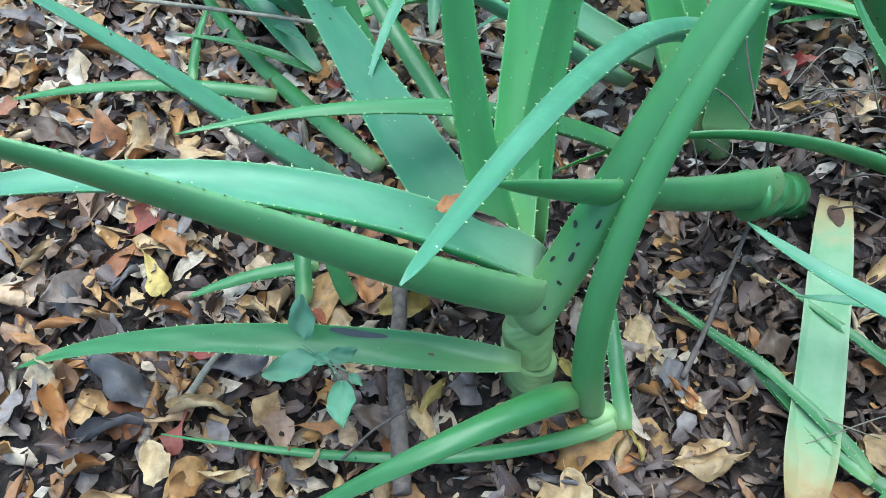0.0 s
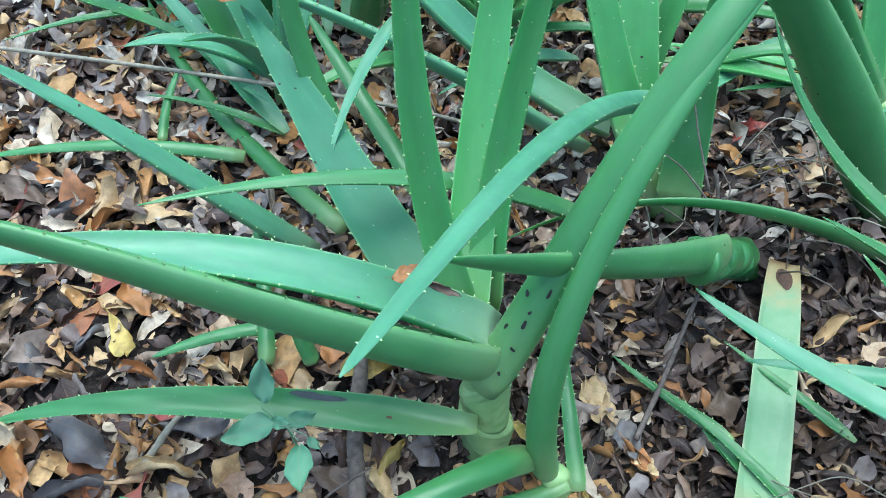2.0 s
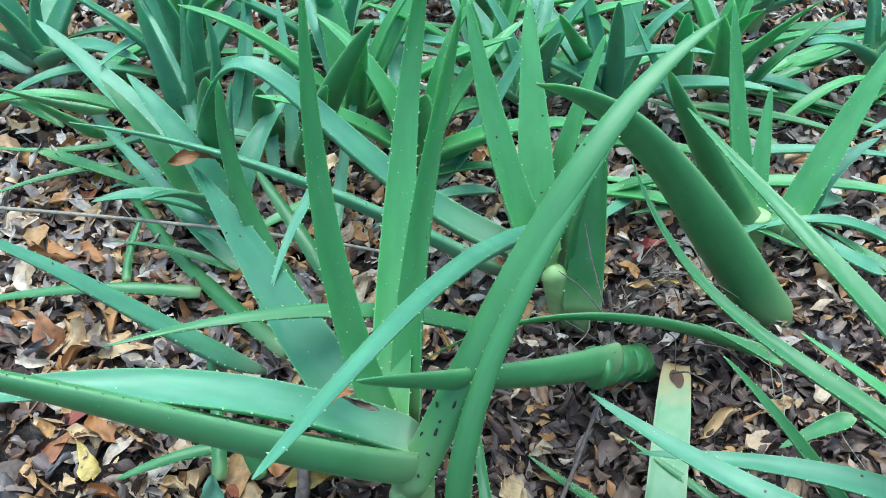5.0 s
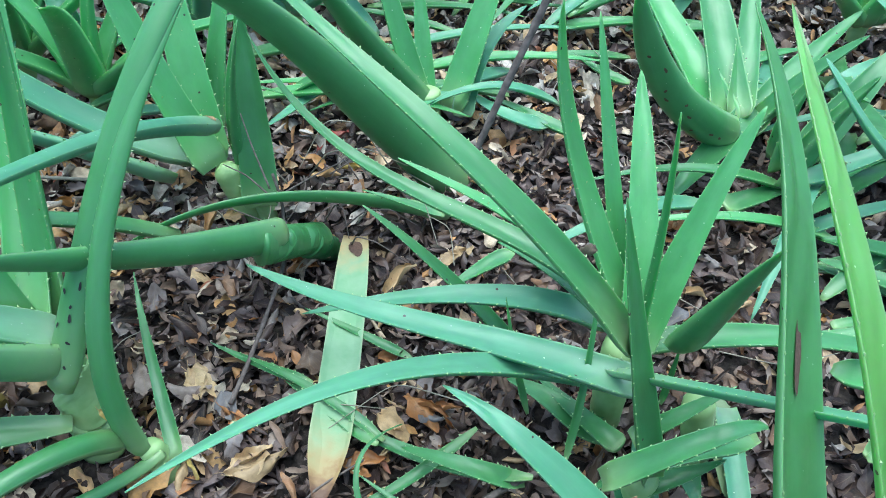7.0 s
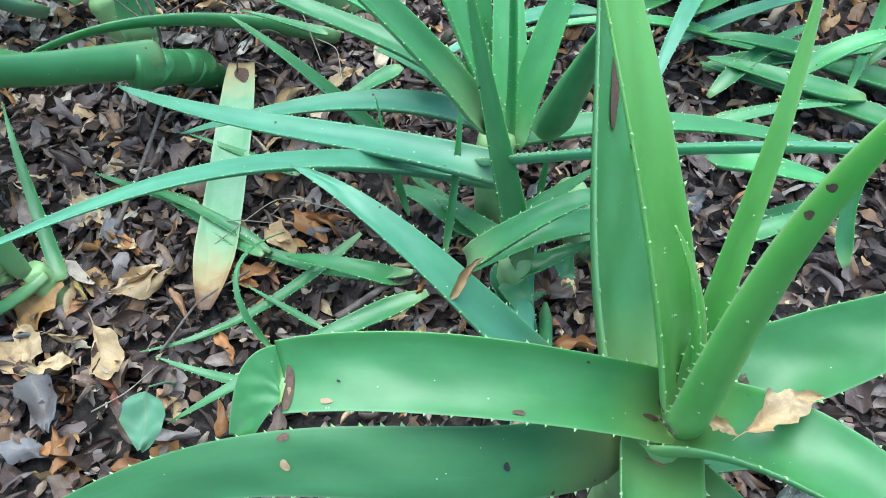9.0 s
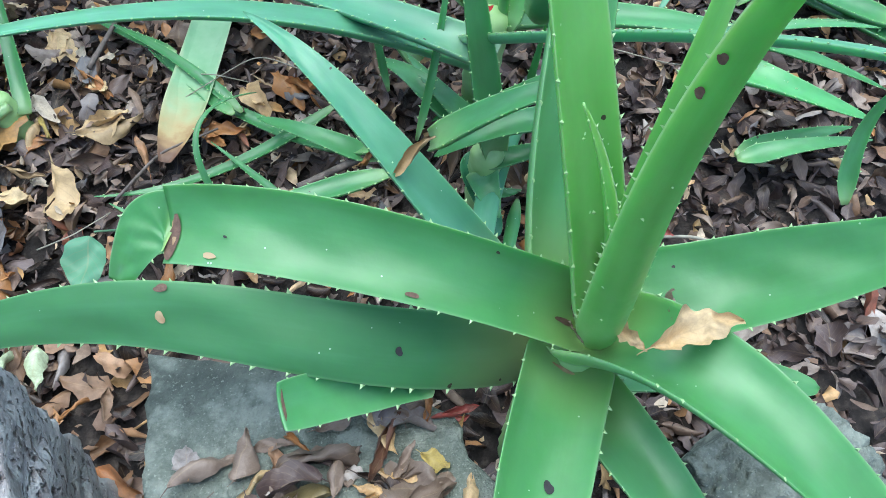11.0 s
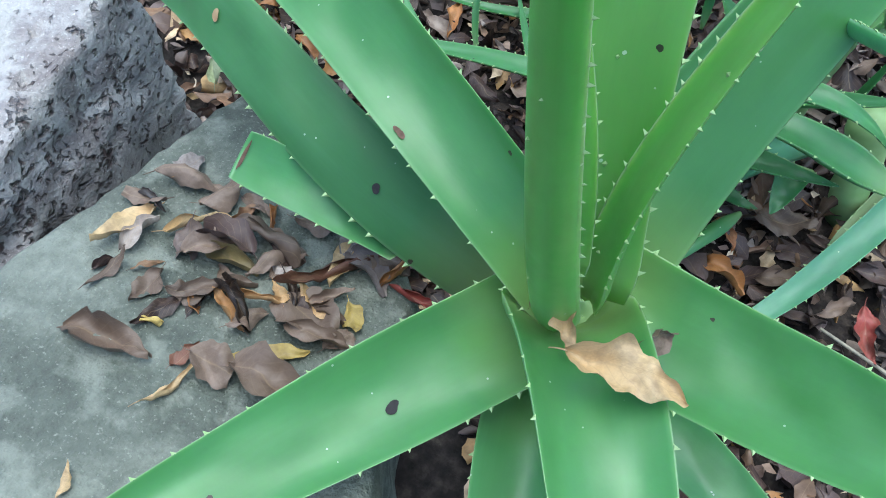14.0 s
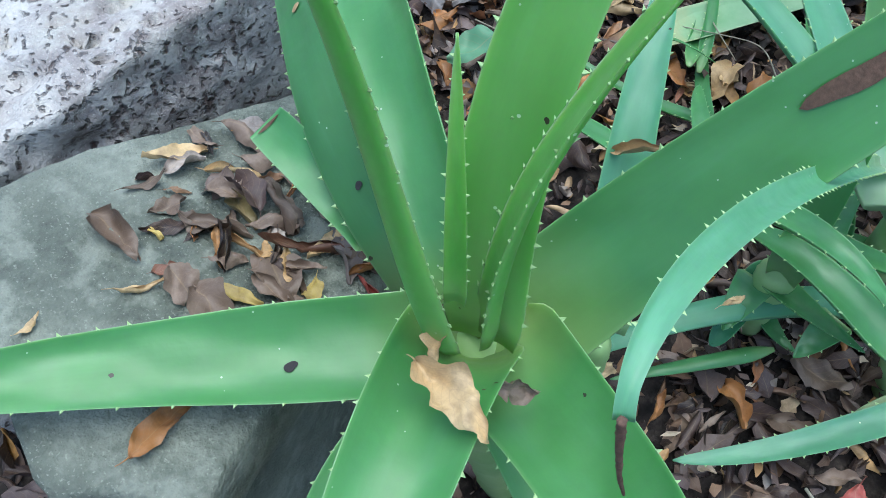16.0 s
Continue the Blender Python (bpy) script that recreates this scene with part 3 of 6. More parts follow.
def slab():
    outline = [(0.50, -0.085), (0.62, -0.125), (0.745, -0.185), (0.782, -0.215), (0.79, -0.265), (0.845, -0.36), (0.886, -0.42), (0.828, -0.505), (0.75, -0.515), (0.64, -0.53), (0.52, -0.49), (0.497, -0.38), (0.503, -0.27)]
    out = []
    for i, p in enumerate(outline):
        q = outline[(i + 1) % len(outline)]
        n = max(2, int(math.hypot(q[0] - p[0], q[1] - p[1]) / 0.012))
        for k in range(n):
            s = k / n
            x, y = p[0] + (q[0] - p[0]) * s, p[1] + (q[1] - p[1]) * s
            j = 0.006 * noise.noise(Vector((x * 30, y * 30, 2))) + 0.003 * noise.noise(Vector((x * 90, y * 90, 5)))
            out.append((x + j, y - j))
    cx, cy = 0.67, -0.32
    bm = bmesh.new()
    rows = []
    for s, drop in ((0.0, 0.0), (0.2, 0), (0.4, 0), (0.6, 0), (0.78, 0), (0.9, 0), (0.965, 0.001), (0.99, 0.004), (1.0, 0.012), (1.005, 0.045), (0.97, 0.075), (0.86, 0.11), (0.8, 0.2), (0.78, 0.47)):
        ring = []
        for x, y in out:
            xx, yy = cx + (x - cx) * s, cy + (y - cy) * s
            z = slab_height(xx, yy) - drop
            z += 0.004 * noise.noise(Vector((xx * 9, yy * 9, drop * 20))) + 0.0018 * noise.noise(Vector((xx * 40, yy * 40, drop * 40)))
            if drop > 0.04:
                xx += 0.008 * noise.noise(Vector((x * 25, drop * 40, 3)))
                yy += 0.008 * noise.noise(Vector((y * 25, drop * 40, 9)))
            ring.append(bm.verts.new((xx - cx, yy - cy, max(z, -0.03))))
            if s == 0.0:
                break
        rows.append(ring)
    for a, b in zip(rows, rows[1:]):
        n = len(b)
        for i in range(n):
            if len(a) == 1:
                bm.faces.new((a[0], b[i], b[(i + 1) % n]))
            else:
                bm.faces.new((a[i], b[i], b[(i + 1) % n], a[(i + 1) % n]))
    bmesh.ops.recalc_face_normals(bm, faces=bm.faces)
    for f in bm.faces:
        f.smooth = True
    me = bpy.data.meshes.new("stone_slab")
    bm.to_mesh(me)
    ob = part("stone_slab", me, SLAB, None, "grey-green flat stone slab strewn with dead leaves", "stone")
    ob.location = (cx, cy, 0)


slab()


def rock(name, at, size, seed, label, material, rough=0.16, turn=0.0, pits=1.0, ball=0.38):
    bm = bmesh.new()
    bmesh.ops.create_cube(bm, size=1.0)
    bmesh.ops.subdivide_edges(bm, edges=bm.edges, cuts=44, use_grid_fill=True)
    o = Vector((seed * 3.1, seed * 1.7, seed * 0.9))
    for v in bm.verts:
        p = v.co.copy()
        sphere = p.normalized() * 0.62
        p = p.lerp(sphere, ball)
        d = noise.fractal(p * 2.3 + o, 0.9, 2.1, 5) * rough
        pit = (max(0.0, noise.noise(p * 11 + o) - 0.22) * 0.16 + max(0.0, noise.noise(p * 24 + o) - 0.25) * 0.1) * pits
        p = p * (1 + d - pit + 0.012 * noise.noise(p * 9 + o))
        v.co = Vector((p.x * size[0], p.y * size[1], p.z * size[2]))
    for f in bm.faces:
        f.smooth = True
    me = bpy.data.meshes.new(name)
    bm.to_mesh(me)
    ob = part(name, me, material, None, label, "stone")
    ob.location, ob.rotation_euler = at, (0, 0, radians(turn))
    return ob


rock("boulder", (0.225, -0.44, 0.15), (0.46, 0.56, 0.50), 3, "rough grey pitted boulder beside a stone slab", ROCK, 0.09, 14, 1.5, 0.14)
rock("stone", (1.16, -0.30, 0.07), (0.20, 0.16, 0.22), 8, "small grey stone half buried in dead leaves", SLAB, 0.14, 20)

# ---- aloes ----
def loose(label, p0, p1, p2, p3, width, **kw):
    """An aloe leaf that lies by itself."""
    ob = thing("aloe_leaf", p0, label, "aloe leaf", "fallen aloe leaves")
    kw.setdefault("base", 0.3)
    leaf(ob, p0, p1, p2, p3, width, **kw)
    return ob


plant_a = thing("aloe_plant", (0.130, 0.585, 0.000), "tall green aloe with toothed leaves on a pale ringed stem", "aloe", "aloes of the patch")
stem(plant_a, (0.135, 0.565, -0.03), (0.118, 0.615, 0.2), 0.030, 0.035, rings=4, ridge=0.07)
stem(plant_a, (0.136, 0.563, -0.03), (0.128, 0.584, 0.062), 0.036, 0.040, STEM, "sheath", 1, 0.0, slant=0.7)
stem(plant_a, (0.130, 0.578, 0.045), (0.122, 0.603, 0.135), 0.035, 0.039, STEM, "sheath", 1, 0.0, slant=-0.8)
leaf(plant_a, (0.132, 0.600, 0.203), (-0.071, 0.524, 0.357), (-0.283, 0.522, 0.517), (-0.524, 0.489, 0.600), 0.0840, fine=2, cup=0.1, thick=0.58, twist=(-50, 0), power=0.3, skin=ALOE_MID_LIT)
leaf(plant_a, (0.139, 0.608, 0.222), (-0.069, 0.594, 0.393), (-0.315, 0.579, 0.459), (-0.566, 0.514, 0.423), 0.0700, fine=2, cup=0.26, power=0.5, skin=ALOE_BLUE_LIT)
leaf_a_gnd = leaf(plant_a, (0.117, 0.539, 0.093), (-0.170, 0.531, 0.143), (-0.418, 0.551, 0.134), (-0.623, 0.524, 0.016), 0.0600, thick=0.4, cup=0.16, fine=2, twist=(12, 0), base=0.45)
leaf_a7 = leaf(plant_a, (0.117, 0.558, 0.164), (0.258, 0.659, 0.472), (0.349, 0.809, 0.688), (0.571, 0.965, 0.741), 0.0600, fine=2, thick=0.22, twist=(172, 0), power=0.55, skin=ALOE_MID_LIT)
leaf(plant_a, (0.097, 0.622, 0.203), (0.011, 0.711, 0.413), (0.001, 0.760, 0.659), (0.019, 0.769, 0.898), 0.0550, skin=ALOE_YOUNG, cup=0.25)
leaf(plant_a, (0.088, 0.622, 0.218), (0.103, 0.852, 0.333), (0.108, 1.083, 0.563), (0.163, 1.027, 0.846), 0.0700, skin=ALOE_YOUNG, cup=0.25)
leaf(plant_a, (0.117, 0.657, 0.194), (0.117, 0.813, 0.375), (0.160, 0.845, 0.598), (0.198, 0.778, 0.863), 0.0550, skin=ALOE_YOUNG, cup=0.25)
leaf(plant_a, (0.032, 0.670, 0.239), (-0.089, 0.811, 0.285), (-0.178, 0.976, 0.328), (-0.294, 1.131, 0.340), 0.0960, fine=2, cup=0.08, thick=0.3, skin=ALOE_GREY)

plant_a_small = thing("aloe_plant", (0.235, 0.485, 0.000), "small aloe offshoot with a curved leaf lying on dead leaves", "aloe", "aloes of the patch")
stem(plant_a_small, (0.24, 0.475, -0.01), (0.225, 0.49, 0.07), 0.024, 0.02)
leaf(plant_a_small, (0.214, 0.488, 0.061), (0.161, 0.507, 0.262), (0.237, 0.649, 0.472), (0.418, 0.821, 0.650), 0.0440, thick=0.38, cup=0.1, twist=(170, 0), power=0.55, fine=2, skin=ALOE_MID_LIT)
leaf(plant_a_small, (0.261, 0.474, 0.037), (0.249, 0.578, 0.075), (0.230, 0.681, 0.114), (0.227, 0.783, 0.157), 0.0260)
leaf(plant_a_small, (0.194, 0.506, 0.083), (0.125, 0.408, 0.275), (-0.091, 0.312, 0.184), (-0.197, 0.305, 0.051), 0.0437, thick=0.7, cup=-0.35, spines=False, fine=2)
leaf(plant_a_small, (0.244, 0.474, 0.064), (0.075, 0.420, -0.009), (-0.129, 0.420, -0.003), (-0.365, 0.422, 0.054), 0.0260, thick=0.6, cup=-0.35, spines=False)

plant_d = thing("aloe_plant", (0.500, 0.860, 0.000), "leaning aloe with a thick blunt leaf and brown spots", "aloe", "aloes of the patch")
stem(plant_d, (0.60, 0.945, -0.05), (0.535, 0.885, 0.055), 0.024, 0.032, ALOE, rings=1, ridge=0.0, closed=False)
leaf(plant_d, (0.480, 0.844, 0.135), (0.344, 0.728, 0.236), (0.207, 0.627, 0.351), (0.067, 0.536, 0.474), 0.0728, fine=2, power=0.5, twist=(-70, 0), thick=0.5, skin=ALOE_MID_LIT)
leaf(plant_d, (0.303, 0.892, 0.131), (0.130, 0.832, 0.303), (-0.073, 0.750, 0.394), (-0.305, 0.646, 0.405), 0.0469, cup=-0.2)

plant_p = thing("aloe_plant", (0.400, 1.090, 0.000), "upright pale green aloe behind the tall one", "aloe", "aloes of the patch")
stem(plant_p, (0.44, 1.07, -0.03), (0.395, 1.075, 0.125), 0.032, 0.026, rings=3, ridge=0.04)
leaf(plant_p, (0.380, 1.068, 0.125), (0.307, 1.158, 0.269), (0.254, 1.237, 0.424), (0.222, 1.302, 0.592), 0.0750, skin=ALOE_YOUNG, power=0.58)
leaf(plant_p, (0.374, 1.093, 0.123), (0.363, 1.197, 0.262), (0.352, 1.307, 0.397), (0.346, 1.420, 0.529), 0.0859, skin=ALOE_YOUNG, power=0.58)
leaf(plant_p, (0.389, 1.202, 0.120), (0.411, 1.243, 0.248), (0.451, 1.284, 0.374), (0.489, 1.333, 0.500), 0.0547, skin=ALOE_YOUNG, power=0.58)
leaf_p4 = leaf(plant_p, (0.401, 1.081, 0.231), (0.245, 0.904, 0.411), (0.128, 0.611, 0.537), (0.013, 0.273, 0.691), 0.0400, skin=ALOE_BLUE_LIT, cup=-0.3, power=0.45, fine=2, thick=0.8, gap=2.2)
leaf(plant_p, (0.349, 1.176, 0.073), (-0.126, 1.289, 0.229), (-0.185, 1.351, 0.703), (-0.358, 1.354, 0.240), 0.0742, skin=ALOE_BLUE_LIT, power=0.58)

plant_q = thing("aloe_plant", (0.450, 1.050, 0.000), "aloe with dark upright leaves and a pale stem", "aloe", "aloes of the patch")
stem(plant_q, (0.47, 1.05, -0.03), (0.46, 1.05, 0.05), 0.022, 0.02)
leaf(plant_q, (0.458, 1.019, 0.043), (0.469, 1.099, 0.153), (0.475, 1.163, 0.271), (0.479, 1.206, 0.397), 0.0812, power=0.58)
leaf(plant_q, (0.434, 1.110, 0.019), (0.410, 1.109, 0.152), (0.428, 1.109, 0.286), (0.475, 1.113, 0.421), 0.0703, power=0.58)
leaf(plant_q, (0.295, 1.115, 0.085), (0.030, 1.114, 0.271), (-0.227, 1.133, 0.406), (-0.500, 1.141, 0.434), 0.0611, skin=ALOE_BLUE_LIT, twist=(-35, 0), power=0.58)

plant_e = thing("aloe_plant", (0.860, 1.090, 0.000), "aloe with one thick arching dark green leaf", "aloe", "aloes of the patch")
leaf(plant_e, (0.905, 1.083, -0.060), (0.638, 1.067, 0.289), (0.520, 1.037, 0.554), (0.313, 0.944, 0.645), 0.1080, fine=2, power=0.5, twist=(-75, 30), thick=0.45)
leaf(plant_e, (0.834, 0.939, 0.011), (0.559, 0.927, 0.176), (0.331, 0.912, 0.220), (0.142, 0.869, 0.089), 0.0500, cup=0.3, thick=0.3, fine=2, twist=(-55, 0))

plant_r = thing("aloe_plant", (0.890, 1.270, 0.000), "aloe with a rosette of upright leaves in dead leaves", "aloe", "aloes of the patch")
stem(plant_r, (0.89, 1.28, -0.01), (0.88, 1.28, 0.09), 0.022, 0.03)
leaf(plant_r, (0.864, 1.289, 0.050), (0.772, 1.291, 0.182), (0.683, 1.291, 0.312), (0.612, 1.290, 0.450), 0.0859, skin=ALOE, twist=(-60, 0), power=0.58)
leaf(plant_r, (0.866, 1.286, 0.050), (0.829, 1.354, 0.196), (0.797, 1.415, 0.346), (0.772, 1.469, 0.500), 0.0625, skin=ALOE_YOUNG, power=0.58)
leaf(plant_r, (0.879, 1.285, 0.050), (0.884, 1.345, 0.132), (0.891, 1.403, 0.216), (0.900, 1.459, 0.300), 0.0499, skin=ALOE_YOUNG, power=0.58)
leaf(plant_r, (0.927, 1.247, 0.050), (1.001, 1.326, 0.187), (1.080, 1.405, 0.320), (1.165, 1.484, 0.450), 0.0750, skin=ALOE_YOUNG, power=0.58)
leaf(plant_r, (0.950, 1.224, 0.040), (0.981, 1.300, 0.122), (1.051, 1.361, 0.176), (1.156, 1.406, 0.200), 0.0594, skin=ALOE_BLUE_LIT, power=0.58)

plant_c = thing("aloe_plant", (0.960, 0.400, 0.000), "spreading aloe with long leaves and a bright young heart", "aloe", "aloes of the patch")
stem(plant_c, (0.965, 0.39, -0.01), (0.97, 0.40, 0.22), 0.026, 0.034)
leaf(plant_c, (0.908, 0.289, 0.355), (0.769, 0.361, 0.602), (0.597, 0.539, 0.678), (0.505, 0.834, 0.679), 0.0460, fine=2, power=0.6)
leaf(plant_c, (0.983, 0.417, 0.229), (0.873, 0.648, 0.320), (0.600, 0.764, 0.219), (0.487, 0.982, 0.475), 0.0460, fine=2)
leaf(plant_c, (0.946, 0.467, 0.269), (0.888, 0.512, 0.356), (0.784, 0.563, 0.401), (0.669, 0.640, 0.442), 0.0324, skin=ALOE_YOUNG, power=0.58)
leaf(plant_c, (0.975, 0.413, 0.213), (0.941, 0.501, 0.231), (0.899, 0.585, 0.226), (0.847, 0.662, 0.200), 0.0432, power=0.58)
leaf(plant_c, (0.956, 0.305, 0.225), (0.771, 0.433, 0.251), (0.576, 0.549, 0.206), (0.419, 0.723, 0.189), 0.0594, power=0.58, skin=ALOE_BLUE_LIT)
leaf(plant_c, (0.984, 0.471, 0.166), (0.865, 0.547, 0.212), (0.696, 0.600, 0.186), (0.497, 0.652, 0.118), 0.0535, power=0.58, skin=ALOE_BLUE_LIT)
leaf(plant_c, (0.985, 0.382, 0.116), (0.721, 0.432, 0.238), (0.525, 0.357, 0.370), (0.291, 0.165, 0.481), 0.0500, fine=2, skin=ALOE_BLUE_LIT)
leaf(plant_c, (0.886, 0.491, 0.016), (0.812, 0.570, 0.119), (0.727, 0.651, 0.205), (0.626, 0.735, 0.270), 0.0367, power=0.58)
leaf(plant_c, (0.997, 0.430, 0.204), (0.941, 0.532, 0.371), (0.886, 0.596, 0.528), (0.884, 0.605, 0.690), 0.0496, skin=ALOE_YOUNG, power=0.58)
leaf(plant_c, (0.998, 0.438, 0.173), (0.995, 0.540, 0.307), (0.997, 0.628, 0.451), (0.993, 0.711, 0.599), 0.0363, skin=ALOE_YOUNG, power=0.58)
leaf(plant_c, (0.988, 0.389, 0.205), (1.016, 0.478, 0.319), (1.044, 0.586, 0.412), (1.080, 0.708, 0.487), 0.0620, skin=ALOE_YOUNG, power=0.58)
leaf(plant_c, (0.986, 0.384, 0.192), (1.038, 0.430, 0.313), (1.098, 0.472, 0.431), (1.167, 0.507, 0.545), 0.0554, skin=ALOE_YOUNG, power=0.58)
leaf(plant_c, (0.992, 0.398, 0.191), (0.989, 0.403, 0.351), (0.977, 0.398, 0.509), (0.946, 0.383, 0.663), 0.0194, skin=ALOE_YOUNG, power=0.58)
leaf(plant_c, (0.966, 0.407, 0.188), (1.177, 0.372, 0.231), (1.384, 0.317, 0.185), (1.600, 0.258, 0.080), 0.0497, power=0.58)
leaf(plant_c, (1.032, 0.365, 0.223), (1.039, 0.330, 0.331), (1.046, 0.295, 0.437), (1.054, 0.260, 0.540), 0.0800, power=0.58, base=0.3)

plant_g = thing("aloe_plant", (0.920, 0.210, 0.000), "small dark aloe in front of a spreading one", "aloe", "aloes of the patch")
stem(plant_g, (0.925, 0.21, -0.01), (0.93, 0.21, 0.15), 0.02, 0.026)
leaf(plant_g, (0.939, 0.199, 0.143), (0.920, 0.246, 0.285), (0.901, 0.303, 0.422), (0.893, 0.367, 0.557), 0.0460)
leaf(plant_g, (0.839, 0.184, 0.217), (0.930, 0.146, 0.339), (1.014, 0.148, 0.365), (1.071, 0.176, 0.268), 0.0400)
leaf(plant_g, (0.924, 0.203, 0.123), (0.968, 0.201, 0.131), (1.012, 0.200, 0.140), (1.056, 0.201, 0.150), 0.0350)
leaf(plant_g, (0.929, 0.260, 0.162), (0.977, 0.260, 0.192), (1.026, 0.259, 0.221), (1.074, 0.258, 0.250), 0.0350)
leaf(plant_g, (0.918, 0.192, 0.120), (0.921, 0.172, 0.107), (0.927, 0.151, 0.095), (0.934, 0.131, 0.084), 0.0500)
leaf(plant_g, (1.008, 0.227, 0.120), (1.009, 0.207, 0.111), (1.009, 0.187, 0.102), (1.008, 0.167, 0.092), 0.0450)
leaf(plant_g, (0.932, 0.288, 0.100), (0.907, 0.350, 0.084), (0.884, 0.412, 0.070), (0.864, 0.477, 0.060), 0.0400)

plant_b = thing("aloe_plant", (0.870, -0.050, 0.000), "aloe with a broad arching leaf ending in a dry tip", "aloe", "aloes of the patch")
stem(plant_b, (0.88, -0.05, -0.01), (0.885, -0.03, 0.2), 0.02, 0.022)
leaf(plant_b, (0.889, -0.027, 0.205), (0.789, 0.069, 0.333), (0.717, 0.175, 0.410), (0.639, 0.267, 0.395), 0.0600, fine=2, skin=ALOE_BLUE_LIT)

plant_f = thing("aloe_plant", (0.898, -0.190, 0.000), "large aloe rosette with broad glossy leaves", "aloe", "aloes of the patch")
stem(plant_f, (0.90, -0.17, -0.02), (0.898, -0.19, 0.43), 0.03, 0.036, rings=9)
leaf_f1 = leaf(plant_f, (0.890, -0.194, 0.411), (0.818, -0.328, 0.422), (0.751, -0.458, 0.469), (0.715, -0.600, 0.510), 0.0888, skin=ALOE_BROAD, fine=2, power=0.6, twist=(15, 0), cup=0.24, thick=0.22)
leaf(plant_f, (0.897, -0.189, 0.421), (0.954, -0.251, 0.565), (1.051, -0.399, 0.467), (1.110, -0.489, 0.451), 0.0935, skin=ALOE_BROAD, fine=2, power=0.6, twist=(8, 0), cup=0.3, thick=0.25)
leaf(plant_f, (0.911, -0.175, 0.421), (1.035, -0.170, 0.427), (1.135, -0.202, 0.501), (1.198, -0.227, 0.598), 0.1020, skin=ALOE_BROAD, fine=2, power=0.62, twist=(-12, 0), cup=0.22, thick=0.25)
leaf_f4 = leaf(plant_f, (0.905, -0.152, 0.386), (0.913, 0.036, 0.492), (1.030, 0.185, 0.657), (1.032, 0.426, 0.766), 0.1068, skin=ALOE_BROAD, fine=2, power=0.62, twist=(-40, 0), cup=0.06, thick=0.25)
leaf_f5 = leaf(plant_f, (0.901, -0.204, 0.447), (0.886, -0.222, 0.618), (0.874, -0.197, 0.841), (0.900, -0.275, 0.979), 0.0385, fine=2, power=0.64, twist=(13, 0), skin=ALOE_HEART, thick=0.42, cup=0.18)
leaf(plant_f, (0.913, -0.184, 0.438), (0.865, -0.128, 0.745), (0.836, 0.031, 0.863), (0.934, 0.253, 0.873), 0.0660, fine=2, cup=0.1, twist=(-30, 0), skin=ALOE_HEART, thick=0.2)
leaf(plant_f, (0.914, -0.187, 0.446), (0.904, -0.162, 0.584), (0.942, -0.141, 0.716), (0.985, -0.058, 0.837), 0.0290, skin=ALOE_HEART)
leaf(plant_f, (0.904, -0.197, 0.500), (0.897, -0.184, 0.586), (0.881, -0.167, 0.648), (0.860, -0.148, 0.691), 0.0180, skin=ALOE_HEART)
leaf_f9 = leaf(plant_f, (0.912, -0.184, 0.433), (0.764, -0.167, 0.559), (0.602, -0.064, 0.530), (0.496, -0.060, 0.487), 0.0684, skin=ALOE_BROAD, fine=2, cut=0.79, power=0.18, twist=(29, 0), cup=0.25, thick=0.2)
leaf(plant_f, (0.577, -0.073, 0.507), (0.560, -0.064, 0.517), (0.546, -0.078, 0.508), (0.517, -0.106, 0.468), 0.0540, skin=ALOE_BROAD, fine=2, power=0.5, cut=0.93, twist=(32, -8), thick=0.1, cup=0.1, base=0.9, gap=1.6, label="folded end of a broad leaf")
leaf_f10 = leaf(plant_f, (0.867, -0.173, 0.369), (0.636, -0.222, 0.503), (0.577, -0.094, 0.533), (0.272, -0.081, 0.356), 0.0715, skin=ALOE_SHADED, fine=2, power=0.43, twist=(33, 0), cup=-0.09, thick=0.25)
leaf_stub = leaf(plant_f, (0.765, -0.192, 0.398), (0.738, -0.192, 0.402), (0.694, -0.203, 0.416), (0.632, -0.222, 0.459), 0.0440, cut=0.97, power=0.1, thick=0.16, cup=0.2, skin=ALOE_MID_LIT, fine=2, twist=(25, 0), label="short leaf with a torn end")
leaf(plant_f, (0.895, -0.205, 0.365), (0.943, -0.388, 0.434), (0.997, -0.429, 0.335), (1.007, -0.382, 0.161), 0.0632, skin=ALOE_BROAD, fine=2, power=0.5)
leaf(plant_f, (0.905, -0.172, 0.290), (1.000, -0.185, 0.295), (1.080, -0.210, 0.290), (1.170, -0.240, 0.275), 0.0632, skin=ALOE_BROAD, fine=2, power=0.4)

plant_s = thing("aloe_plant", (-0.450, 1.640, 0.000), "cluster of upright aloe leaves at the back", "aloe", "aloes of the patch")
leaf(plant_s, (-0.485, 1.659, 0.050), (-0.489, 1.635, 0.183), (-0.493, 1.611, 0.317), (-0.496, 1.587, 0.450), 0.0625, skin=ALOE_BLUE_LIT, power=0.58)
leaf(plant_s, (-0.478, 1.659, 0.050), (-0.462, 1.667, 0.167), (-0.444, 1.674, 0.283), (-0.426, 1.682, 0.400), 0.0703, skin=ALOE_BLUE_LIT, power=0.58)
leaf(plant_s, (-0.454, 1.656, 0.051), (-0.379, 1.649, 0.158), (-0.348, 1.641, 0.274), (-0.367, 1.634, 0.398), 0.0547, skin=ALOE_BLUE_LIT, power=0.58)
leaf(plant_s, (-0.392, 1.433, 0.050), (-0.520, 1.539, 0.153), (-0.664, 1.643, 0.235), (-0.818, 1.751, 0.300), 0.0859, skin=ALOE_BLUE_LIT, power=0.58)
